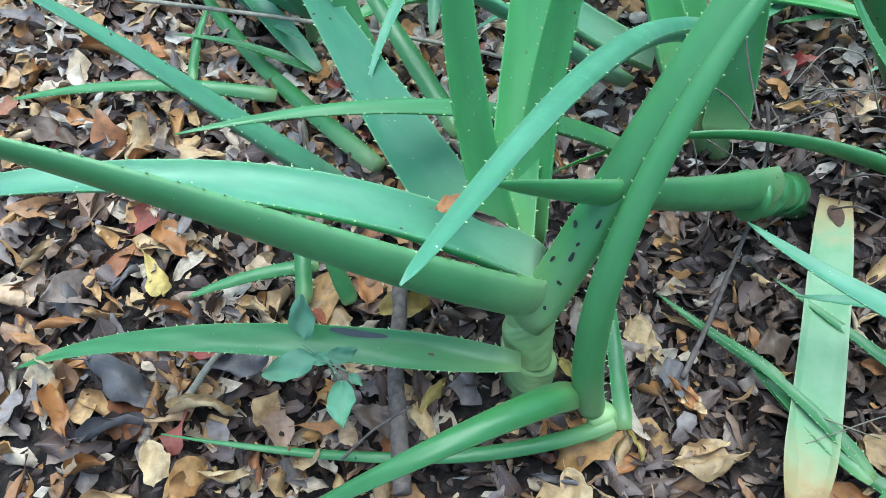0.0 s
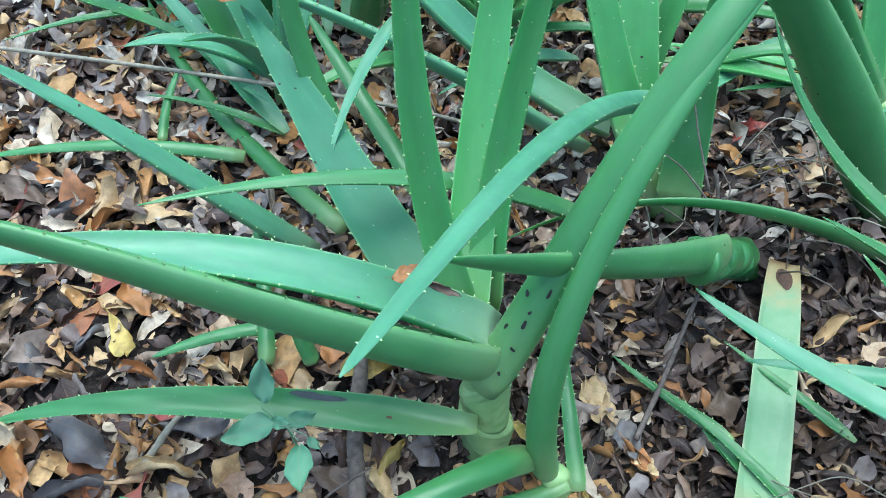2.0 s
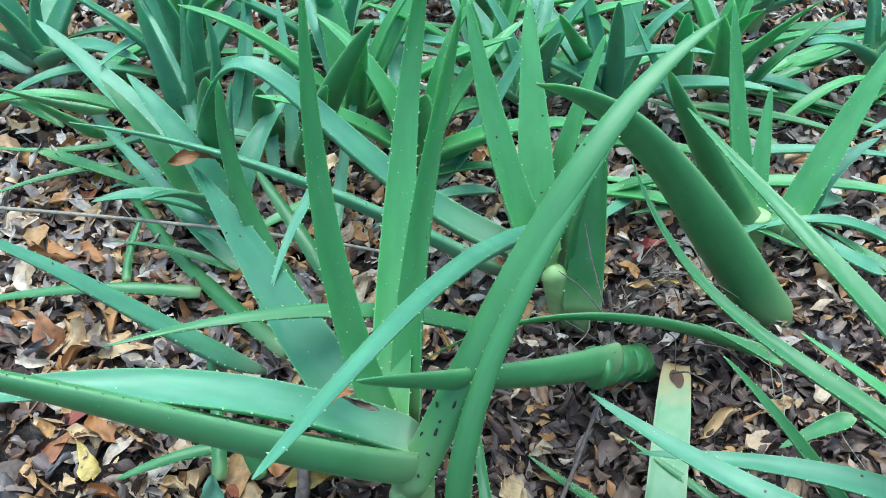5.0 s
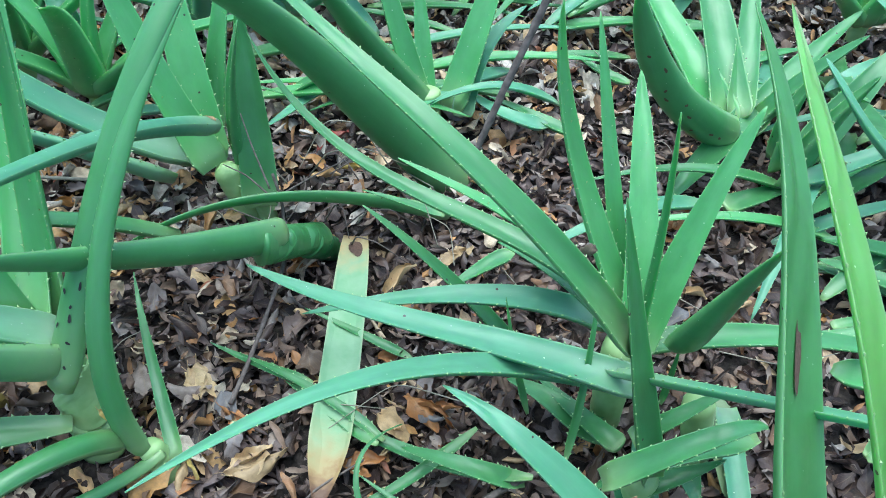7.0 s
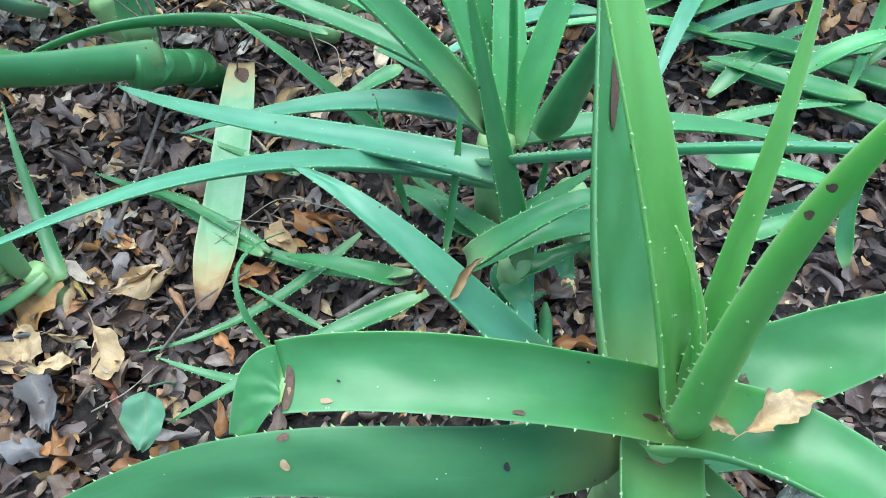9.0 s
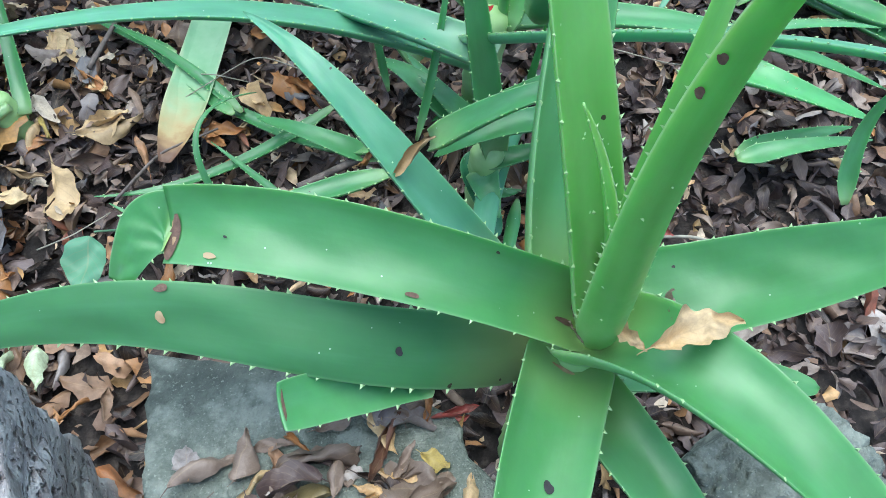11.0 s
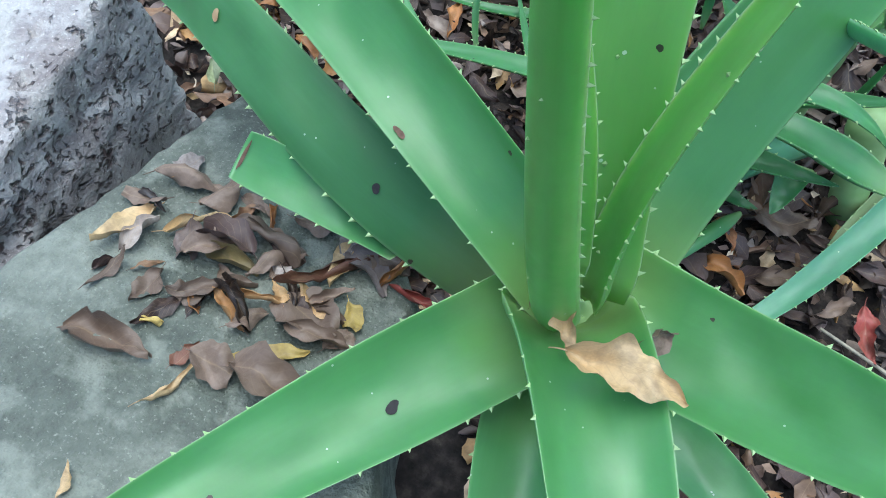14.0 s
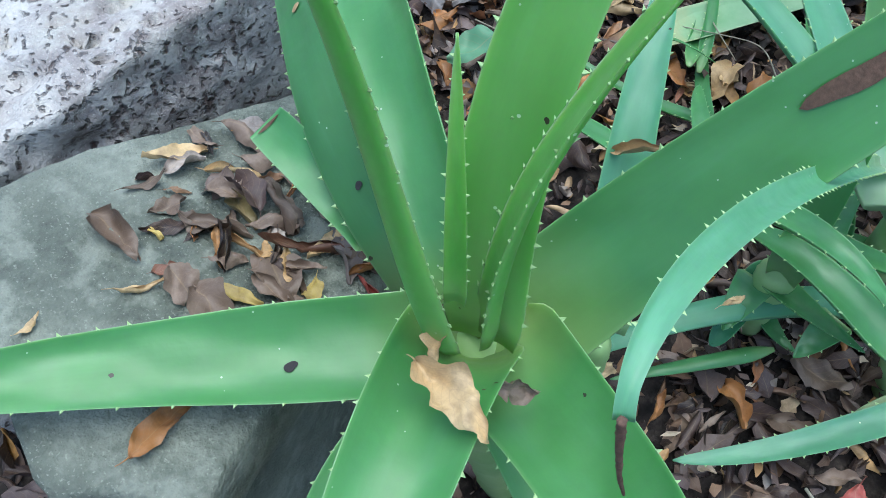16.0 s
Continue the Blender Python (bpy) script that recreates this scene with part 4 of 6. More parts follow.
leaf(plant_s, (-0.327, 1.584, 0.050), (-0.322, 1.681, 0.133), (-0.318, 1.777, 0.216), (-0.316, 1.873, 0.300), 0.0499, skin=ALOE_BLUE_LIT, power=0.58)
leaf(plant_s, (-0.185, 1.491, 0.050), (-0.189, 1.589, 0.148), (-0.203, 1.684, 0.248), (-0.226, 1.775, 0.350), 0.0390, skin=ALOE_BLUE_LIT, power=0.58)

plant_t = thing("aloe_plant", (-0.200, 1.480, 0.000), "aloe with dark broad upright leaves", "aloe", "aloes of the patch")
leaf(plant_t, (-0.153, 1.491, 0.050), (-0.109, 1.465, 0.209), (-0.043, 1.430, 0.359), (0.041, 1.389, 0.500), 0.0781, twist=(65, 0), power=0.58)
leaf(plant_t, (-0.357, 1.467, 0.050), (-0.345, 1.426, 0.168), (-0.326, 1.384, 0.285), (-0.300, 1.342, 0.400), 0.0937, twist=(30, 0), power=0.58)
leaf(plant_t, (-0.149, 1.494, 0.050), (-0.127, 1.441, 0.174), (-0.095, 1.380, 0.290), (-0.053, 1.312, 0.400), 0.0703, twist=(60, 0), power=0.58)
leaf(plant_t, (-0.254, 1.605, 0.050), (-0.248, 1.554, 0.133), (-0.239, 1.503, 0.216), (-0.228, 1.453, 0.300), 0.0859, power=0.58)

plant_u = thing("aloe_plant", (0.900, 1.850, 0.000), "far aloe with short upright leaves", "aloe", "aloes of the patch")
leaf(plant_u, (0.614, 1.916, 0.050), (0.553, 1.805, 0.162), (0.494, 1.698, 0.278), (0.439, 1.595, 0.400), 0.0703, skin=ALOE_YOUNG, power=0.58)
leaf(plant_u, (0.812, 1.839, 0.050), (0.797, 1.790, 0.151), (0.778, 1.741, 0.251), (0.757, 1.692, 0.350), 0.0781, skin=ALOE_YOUNG, power=0.58)
leaf(plant_u, (0.923, 1.830, 0.050), (0.906, 1.784, 0.154), (0.878, 1.735, 0.254), (0.839, 1.685, 0.350), 0.0625, skin=ALOE_YOUNG, power=0.58)
leaf(plant_u, (0.959, 1.859, 0.050), (0.974, 1.830, 0.142), (1.000, 1.789, 0.226), (1.036, 1.736, 0.300), 0.0625, skin=ALOE_YOUNG, power=0.58)
leaf(plant_u, (1.112, 1.933, 0.050), (1.172, 1.915, 0.080), (1.231, 1.899, 0.113), (1.288, 1.884, 0.150), 0.0594, skin=ALOE_YOUNG, power=0.58)
leaf(plant_u, (0.484, 1.937, 0.031), (0.560, 1.975, 0.104), (0.653, 2.003, 0.119), (0.759, 2.020, 0.079), 0.0703, skin=ALOE_YOUNG, power=0.58)
leaf(plant_u, (0.905, 1.846, 0.050), (0.944, 1.793, 0.175), (0.991, 1.730, 0.292), (1.046, 1.658, 0.400), 0.0625, skin=ALOE_YOUNG, power=0.58)

plant_z = thing("aloe_plant", (1.560, 1.040, 0.000), "aloe with spotted thick outer leaf and bright heart", "aloe", "aloes of the patch")
stem(plant_z, (1.57, 1.04, -0.01), (1.55, 1.04, 0.07), 0.03, 0.032, ALOE_MID_LIT)
leaf_z1 = leaf(plant_z, (1.513, 1.000, 0.059), (1.345, 0.962, 0.165), (1.229, 0.934, 0.313), (1.167, 0.915, 0.501), 0.0939, fine=2, twist=(-65, 0), power=0.5, thick=0.45, skin=ALOE_MID_LIT)
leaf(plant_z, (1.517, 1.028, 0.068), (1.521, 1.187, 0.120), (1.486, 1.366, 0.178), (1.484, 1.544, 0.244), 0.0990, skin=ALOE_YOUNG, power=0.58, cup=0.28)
leaf(plant_z, (1.536, 1.032, 0.078), (1.587, 1.198, 0.147), (1.626, 1.357, 0.206), (1.648, 1.572, 0.309), 0.1021, skin=ALOE_MID_LIT, power=0.58, cup=0.28)
leaf(plant_z, (1.554, 1.032, 0.082), (1.650, 1.183, 0.150), (1.708, 1.334, 0.206), (1.810, 1.491, 0.279), 0.0681, skin=ALOE_MID_LIT, power=0.58, cup=0.28)
leaf(plant_z, (1.563, 0.999, 0.056), (1.668, 1.090, 0.097), (1.814, 1.160, 0.131), (1.982, 1.236, 0.176), 0.0743, skin=ALOE_MID_LIT, power=0.58, cup=0.28)
leaf(plant_z, (1.682, 1.079, 0.080), (1.545, 1.005, 0.079), (1.412, 0.925, 0.063), (1.287, 0.839, 0.030), 0.0878, power=0.58)
leaf(plant_z, (1.599, 1.025, 0.060), (1.643, 1.013, 0.148), (1.696, 0.993, 0.229), (1.758, 0.963, 0.300), 0.0625, power=0.58)
leaf(plant_z, (1.956, 1.245, 0.050), (1.835, 1.076, 0.113), (1.721, 0.912, 0.197), (1.613, 0.754, 0.300), 0.0468, power=0.58)
leaf(plant_z, (1.409, 0.797, 0.040), (1.473, 0.805, 0.039), (1.537, 0.814, 0.039), (1.601, 0.825, 0.040), 0.0547, power=0.58)
leaf(plant_z, (1.553, 0.832, 0.060), (1.567, 0.820, 0.160), (1.591, 0.798, 0.257), (1.623, 0.766, 0.350), 0.0968, thick=0.45, power=0.58)
leaf(plant_z, (1.550, 0.875, 0.058), (1.542, 0.886, 0.142), (1.550, 0.882, 0.224), (1.574, 0.863, 0.302), 0.0781, power=0.58)

plant_k = thing("aloe_plant", (1.750, 0.700, 0.000), "sprawling aloe with long low leaves", "aloe", "aloes of the patch")
leaf(plant_k, (2.075, 0.931, 0.050), (1.898, 0.872, 0.045), (1.718, 0.824, 0.065), (1.537, 0.775, 0.100), 0.0618, power=0.58)
leaf(plant_k, (1.905, 0.869, 0.050), (1.767, 0.804, 0.066), (1.630, 0.739, 0.082), (1.492, 0.675, 0.100), 0.0695, power=0.58)
leaf(plant_k, (1.880, 0.400, 0.020), (1.744, 0.501, 0.060), (1.605, 0.614, 0.048), (1.535, 0.670, 0.040), 0.0589, power=0.58)
leaf(plant_k, (1.830, 0.280, 0.020), (1.680, 0.416, 0.060), (1.552, 0.541, 0.043), (1.489, 0.605, 0.040), 0.0561, power=0.58)
leaf(plant_k, (1.433, 0.447, 0.050), (1.518, 0.441, 0.057), (1.602, 0.431, 0.057), (1.686, 0.418, 0.050), 0.0224, power=0.58)
leaf(plant_k, (1.880, 1.167, 0.050), (1.792, 0.939, 0.117), (1.706, 0.717, 0.199), (1.623, 0.501, 0.300), 0.0701, power=0.58)
leaf(plant_k, (1.834, 0.977, 0.020), (1.766, 0.887, 0.025), (1.703, 0.794, 0.035), (1.644, 0.699, 0.050), 0.0393, power=0.58)

plant_m = thing("aloe_plant", (1.000, 0.300, 0.000), "aloe with a pale arching leaf that ends dry and brown", "aloe", "aloes of the patch")
stem(plant_m, (1.095, 0.289, -0.03), (1.05, 0.293, 0.18), 0.022, 0.027, rings=3)
leaf(plant_m, (0.920, 0.355, 0.214), (0.997, -0.017, 0.601), (1.050, -0.213, 0.796), (1.083, -0.228, 0.721), 0.0240, skin=ALOE_BLUE_LIT, fine=2, power=0.55, cut=0.97, cup=0.25, twist=(15, 0))
leaf(plant_m, (1.014, 0.338, 0.040), (0.944, 0.223, 0.097), (0.891, 0.099, 0.118), (0.864, -0.034, 0.100), 0.0437, cup=-0.3, thick=0.75, power=0.4, spines=False, skin=ALOE_BLUE_LIT)
leaf(plant_m, (0.979, 0.184, 0.040), (0.952, 0.120, 0.047), (0.925, 0.057, 0.053), (0.898, -0.007, 0.060), 0.0224, cup=-0.3, thick=0.6, power=0.5, spines=False, base=0.3)

loose("green aloe leaf lying on dead leaves", (-0.609, 1.618, 0.040), (-0.744, 1.600, 0.010), (-0.881, 1.589, 0.013), (-1.016, 1.583, 0.050), 0.0268)
loose("green aloe leaf lying on dead leaves", (-0.623, 1.514, 0.040), (-0.715, 1.472, 0.059), (-0.807, 1.425, 0.063), (-0.896, 1.374, 0.050), 0.0244)
loose("green aloe leaf lying on dead leaves", (1.184, 1.111, 0.030), (1.131, 1.163, 0.045), (1.076, 1.213, 0.055), (1.020, 1.263, 0.060), 0.0391)
loose("green aloe leaf lying on dead leaves", (0.828, 1.763, 0.041), (0.971, 1.705, 0.069), (1.107, 1.653, 0.079), (1.232, 1.594, 0.050), 0.0414)
loose("green aloe leaf lying on dead leaves", (1.047, 1.826, 0.040), (1.168, 1.752, 0.037), (1.286, 1.677, 0.035), (1.405, 1.607, 0.050), 0.0345)
loose("green aloe leaf lying on dead leaves", (1.271, 1.803, 0.040), (1.356, 1.751, 0.056), (1.440, 1.697, 0.059), (1.523, 1.640, 0.050), 0.0207)
loose("green aloe leaf lying on dead leaves", (0.672, 0.577, 0.030), (0.617, 0.632, 0.032), (0.562, 0.686, 0.032), (0.505, 0.739, 0.030), 0.0220)
loose("green aloe leaf lying on dead leaves", (0.493, 0.568, 0.030), (0.436, 0.612, 0.023), (0.381, 0.659, 0.019), (0.328, 0.708, 0.020), 0.0240)
loose("green aloe leaf lying on dead leaves", (0.589, 0.427, 0.030), (0.529, 0.510, 0.047), (0.459, 0.586, 0.046), (0.382, 0.657, 0.030), 0.0240)
loose("green aloe leaf lying on dead leaves", (0.925, 0.768, 0.050), (0.871, 0.749, 0.054), (0.819, 0.727, 0.054), (0.768, 0.703, 0.050), 0.0400)
loose("green aloe leaf lying on dead leaves", (0.803, 0.847, 0.100), (0.754, 0.868, 0.119), (0.704, 0.887, 0.136), (0.653, 0.905, 0.150), 0.0220)
loose("green aloe leaf lying on dead leaves", (0.797, 0.223, 0.100), (0.660, 0.214, 0.097), (0.525, 0.191, 0.074), (0.387, 0.168, 0.040), 0.0380)
loose("green aloe leaf lying on dead leaves", (0.789, 0.278, 0.082), (0.665, 0.362, 0.011), (0.551, 0.463, -0.007), (0.449, 0.583, 0.031), 0.0340)
loose("green aloe leaf lying on dead leaves", (0.565, 0.227, 0.023), (0.498, 0.301, 0.113), (0.518, 0.374, 0.136), (0.619, 0.419, 0.081), 0.0120)
loose("green aloe leaf lying on dead leaves", (0.739, 0.399, 0.053), (0.608, 0.347, 0.010), (0.483, 0.310, -0.003), (0.361, 0.308, 0.026), 0.0240)
loose("green aloe leaf lying on dead leaves", (0.571, 0.165, 0.030), (0.504, 0.203, 0.021), (0.441, 0.246, 0.018), (0.381, 0.296, 0.020), 0.0220)
loose("green aloe leaf lying on dead leaves", (0.636, 0.255, 0.030), (0.603, 0.298, 0.027), (0.569, 0.341, 0.023), (0.536, 0.384, 0.020), 0.0140)
loose("green aloe leaf lying on dead leaves", (0.576, 0.417, 0.040), (0.524, 0.487, 0.030), (0.476, 0.562, 0.025), (0.429, 0.637, 0.021), 0.0300)
loose("green aloe leaf lying on dead leaves", (0.844, 0.287, 0.080), (0.878, 0.331, 0.173), (0.903, 0.379, 0.266), (0.918, 0.430, 0.360), 0.0150)
loose("green aloe leaf lying on dead leaves", (0.819, 0.387, 0.080), (0.810, 0.422, 0.139), (0.804, 0.456, 0.199), (0.802, 0.489, 0.260), 0.0140)
loose("green aloe leaf lying on dead leaves", (1.027, 0.341, 0.100), (1.034, 0.348, 0.140), (1.041, 0.356, 0.180), (1.046, 0.364, 0.220), 0.0140)
loose("green aloe leaf lying on dead leaves", (1.332, 0.197, 0.050), (1.406, 0.213, 0.047), (1.480, 0.224, 0.040), (1.554, 0.230, 0.030), 0.0439)
loose("green aloe leaf lying on dead leaves", (1.470, 0.088, 0.036), (1.475, 0.151, 0.096), (1.492, 0.181, 0.159), (1.526, 0.171, 0.225), 0.0317)
loose("green aloe leaf lying on dead leaves", (0.937, 0.214, 0.030), (0.956, 0.209, 0.024), (0.975, 0.208, 0.021), (0.995, 0.212, 0.020), 0.0260)
loose("green aloe leaf lying on dead leaves", (0.968, 0.391, 0.040), (0.938, 0.377, 0.045), (0.908, 0.360, 0.048), (0.879, 0.342, 0.050), 0.0250)
loose("thick rounded aloe leaf lying on dead leaves", (-0.126, 0.920, 0.052), (-0.337, 1.132, 0.011), (-0.525, 1.330, -0.008), (-0.650, 1.562, 0.030), 0.0381, cup=-0.38, thick=0.6, power=0.42, base=0.8)
loose("thick rounded aloe leaf lying on dead leaves", (-0.336, 1.098, 0.030), (-0.497, 1.092, 0.067), (-0.660, 1.078, 0.065), (-0.824, 1.059, 0.030), 0.0329, cup=-0.38, thick=0.6, power=0.42, base=0.8)
loose("thick rounded aloe leaf lying on dead leaves", (-0.201, 0.728, 0.030), (-0.269, 0.712, 0.036), (-0.333, 0.690, 0.033), (-0.395, 0.660, 0.020), 0.0276, cup=-0.38, thick=0.6, power=0.42, base=0.8)
loose("thick rounded aloe leaf lying on dead leaves", (-0.212, 0.654, 0.030), (-0.221, 0.730, 0.059), (-0.236, 0.804, 0.089), (-0.258, 0.875, 0.120), 0.0278, cup=-0.38, thick=0.6, power=0.42, base=0.8)
loose("thick rounded aloe leaf lying on dead leaves", (-0.139, 0.665, 0.020), (-0.152, 0.680, 0.047), (-0.165, 0.694, 0.074), (-0.181, 0.707, 0.100), 0.0299, cup=-0.38, thick=0.6, power=0.42, base=0.8)
loose("thick rounded aloe leaf lying on dead leaves", (-0.507, 1.136, 0.020), (-0.516, 1.193, 0.036), (-0.517, 1.251, 0.046), (-0.510, 1.310, 0.050), 0.0207, cup=-0.38, thick=0.6, power=0.42, base=0.8)
loose("thick rounded aloe leaf lying on dead leaves", (-0.021, 0.879, 0.095), (-0.146, 0.978, 0.231), (-0.209, 1.034, 0.388), (-0.188, 1.060, 0.575), 0.0451, cup=-0.38, thick=0.6, power=0.42, base=0.8)
loose("thick rounded aloe leaf lying on dead leaves", (0.011, 0.991, 0.060), (-0.069, 1.095, 0.108), (-0.147, 1.200, 0.156), (-0.228, 1.303, 0.200), 0.0419, cup=-0.38, thick=0.6, power=0.42, base=0.8)
loose("pale bluish aloe leaf rising from the back of the patch", (-0.401, 1.515, 0.050), (-0.462, 1.652, 0.148), (-0.532, 1.788, 0.232), (-0.624, 1.918, 0.300), 0.0415, skin=ALOE_BLUE_LIT)
loose("pale bluish aloe leaf rising from the back of the patch", (-0.364, 1.607, 0.050), (-0.335, 1.679, 0.144), (-0.315, 1.741, 0.244), (-0.311, 1.793, 0.350), 0.0366, skin=ALOE_BLUE_LIT)
loose("pale bluish aloe leaf rising from the back of the patch", (-0.223, 1.439, 0.050), (-0.244, 1.560, 0.117), (-0.258, 1.683, 0.183), (-0.275, 1.806, 0.250), 0.0366, skin=ALOE_BLUE_LIT)
loose("pale bluish aloe leaf rising from the back of the patch", (-0.062, 1.263, 0.040), (-0.062, 1.448, 0.115), (-0.039, 1.643, 0.166), (-0.010, 1.846, 0.200), 0.0317, skin=ALOE_BLUE_LIT)
loose("pale bluish aloe leaf rising from the back of the patch", (0.166, 1.409, 0.060), (0.255, 1.478, 0.168), (0.339, 1.536, 0.277), (0.393, 1.589, 0.400), 0.0537, skin=ALOE_BLUE_LIT)
loose("pale bluish aloe leaf rising from the back of the patch", (-0.782, 1.784, 0.030), (-0.598, 1.565, -0.007), (-0.451, 1.343, 0.006), (-0.290, 1.167, 0.102), 0.0439, skin=ALOE_BLUE_LIT)
loose("pale bluish aloe leaf rising from the back of the patch", (0.828, 1.600, 0.050), (0.752, 1.646, 0.144), (0.683, 1.688, 0.243), (0.626, 1.727, 0.350), 0.0488, skin=ALOE_BLUE_LIT)
loose("green aloe leaf at the back of the patch", (0.942, 1.751, 0.049), (1.001, 1.768, 0.151), (1.081, 1.781, 0.235), (1.181, 1.790, 0.301), 0.0415)
loose("green aloe leaf at the back of the patch", (1.024, 1.841, 0.040), (1.136, 1.876, 0.072), (1.248, 1.910, 0.099), (1.363, 1.943, 0.120), 0.0366)
loose("green aloe leaf at the back of the patch", (1.447, 1.376, 0.030), (1.337, 1.398, 0.051), (1.226, 1.416, 0.054), (1.114, 1.430, 0.040), 0.0317)
loose("green aloe leaf at the back of the patch", (1.398, 1.271, 0.030), (1.358, 1.309, 0.033), (1.322, 1.348, 0.043), (1.289, 1.389, 0.060), 0.0366)
loose("long narrow aloe leaf with a broken dry end", (-0.156, 0.863, 0.065), (-0.280, 0.819, 0.221), (-0.381, 0.807, 0.387), (-0.502, 0.765, 0.522), 0.0566, power=0.5, cup=-0.2, thick=0.5, skin=ALOE_BLUE_LIT)
loose("thick dark aloe leaf at the back", (-0.569, 1.445, 0.250), (-0.654, 1.449, 0.261), (-0.737, 1.455, 0.277), (-0.818, 1.464, 0.300), 0.0512, power=0.5, twist=(-40, 0))
loose("thick dark aloe leaf at the back", (-0.659, 1.573, 0.080), (-0.698, 1.546, 0.136), (-0.737, 1.519, 0.193), (-0.775, 1.494, 0.250), 0.0488, power=0.5, twist=(-40, 0))
loose("broad green aloe leaf at the back", (-0.376, 1.325, 0.080), (-0.439, 1.380, 0.160), (-0.506, 1.436, 0.234), (-0.583, 1.488, 0.300), 0.0671)
loose("thin aloe leaf on dead leaves", (-0.270, 1.157, 0.030), (-0.364, 1.193, 0.053), (-0.462, 1.220, 0.056), (-0.562, 1.239, 0.040), 0.0220)
loose("thin aloe leaf on dead leaves", (-0.218, 1.290, 0.040), (-0.287, 1.338, 0.054), (-0.359, 1.381, 0.057), (-0.435, 1.419, 0.050), 0.0244)
loose("broad pale bluish aloe leaf lying on dead leaves", (-0.266, 1.158, 0.036), (-0.404, 1.289, 0.090), (-0.529, 1.432, 0.119), (-0.663, 1.571, 0.114), 0.0520, skin=ALOE_BLUE_LIT)
loose("pale drooping tip of an aloe leaf", (-0.025, 1.042, 0.407), (-0.074, 0.986, 0.362), (-0.105, 0.920, 0.321), (-0.117, 0.843, 0.284), 0.0240, skin=ALOE_BLUE_LIT)
loose("pale withering aloe leaf with toothed edges", (1.153, 0.332, 0.057), (1.115, 0.211, 0.035), (1.075, 0.094, 0.024), (1.010, -0.004, 0.030), 0.0420, skin=ALOE_BLUE_LIT, base=0.8, power=0.5)
loose("long aloe leaf lying across dead leaves", (1.719, 0.543, 0.050), (1.594, 0.551, 0.105), (1.551, 0.576, 0.115), (1.514, 0.629, 0.080), 0.0433, skin=ALOE, power=0.5)
loose("dark spotted aloe leaf lying on dead leaves", (1.733, 0.406, 0.050), (1.594, 0.456, 0.083), (1.563, 0.529, 0.072), (1.494, 0.595, 0.060), 0.0522, skin=ALOE, power=0.5)
loose("pale aloe leaf leaning over its neighbours", (1.542, 0.774, 0.100), (1.598, 0.742, 0.148), (1.685, 0.750, 0.167), (1.820, 0.743, 0.200), 0.0510, skin=ALOE_BLUE_LIT, power=0.5)
loose("thin green aloe leaf arching over dead leaves", (1.285, 0.416, 0.100), (1.379, 0.355, 0.137), (1.443, 0.369, 0.158), (1.615, 0.350, 0.120), 0.0247, skin=ALOE_MID_LIT, power=0.5)
loose("bright green aloe leaf arching over dead leaves", (1.323, 0.324, 0.120), (1.360, 0.274, 0.152), (1.389, 0.242, 0.153), (1.548, 0.207, 0.080), 0.0596, skin=ALOE_YOUNG, power=0.5)
loose("green aloe leaf lying on dead leaves", (1.330, 0.191, 0.050), (1.382, 0.175, 0.080), (1.412, 0.186, 0.080), (1.559, 0.187, 0.050), 0.0361, skin=ALOE_MID_LIT, power=0.5)
loose("pale curving aloe leaf with a dry tip", (1.706, 0.625, 0.200), (1.517, 0.596, 0.303), (1.463, 0.648, 0.407), (1.471, 0.754, 0.420), 0.0420, skin=ALOE_BLUE_LIT, power=0.5)
loose("broad dark aloe leaf behind the others", (1.566, 0.815, 0.100), (1.664, 0.869, 0.167), (1.685, 0.850, 0.248), (1.823, 0.928, 0.300), 0.0850, skin=ALOE, power=0.5)
loose("pale aloe leaf lying at the back", (2.122, 1.127, 0.100), (1.966, 1.025, 0.160), (1.826, 1.045, 0.160), (1.775, 1.040, 0.100), 0.0681, skin=ALOE_BLUE_LIT, power=0.5)
loose("thick dark aloe leaf under a spreading one", (1.115, 0.217, 0.160), (0.989, 0.208, 0.213), (0.922, 0.186, 0.237), (0.854, 0.213, 0.140), 0.0484, skin=ALOE, power=0.5)
loose("dull aloe leaf close to the ground", (0.920, 0.238, 0.100), (0.907, 0.194, 0.098), (0.932, 0.151, 0.067), (0.933, 0.121, 0.050), 0.0490, skin=ALOE_GREY, power=0.5)
loose("dark aloe leaf close to the ground", (0.939, 0.316, 0.060), (0.874, 0.383, 0.072), (0.871, 0.417, 0.083), (0.817, 0.482, 0.050), 0.0498, skin=ALOE, power=0.5)
loose("light green aloe leaf lying on dead leaves", (0.783, 0.286, 0.050), (0.718, 0.300, 0.092), (0.673, 0.327, 0.103), (0.613, 0.402, 0.040), 0.0364, skin=ALOE_MID_LIT, power=0.5)
loose("pale aloe leaf lying at the back", (1.136, 1.145, 0.040), (1.069, 1.147, 0.058), (0.996, 1.173, 0.092), (0.987, 1.298, 0.050), 0.0452, skin=ALOE_BLUE_LIT, power=0.5)
loose("bleached dead aloe leaf lying on the ground", (1.161, 0.376, 0.030), (1.138, 0.309, 0.027), (1.113, 0.241, 0.038), (1.099, 0.193, 0.020), 0.0507, skin=ALOE_DEAD, thick=0.06, power=0.3)
loose("short green aloe leaf lying on a stone slab", (0.803, -0.427, 0.400), (0.794, -0.451, 0.405), (0.790, -0.473, 0.410), (0.780, -0.499, 0.415), 0.0172, skin=ALOE_YOUNG, power=0.5)
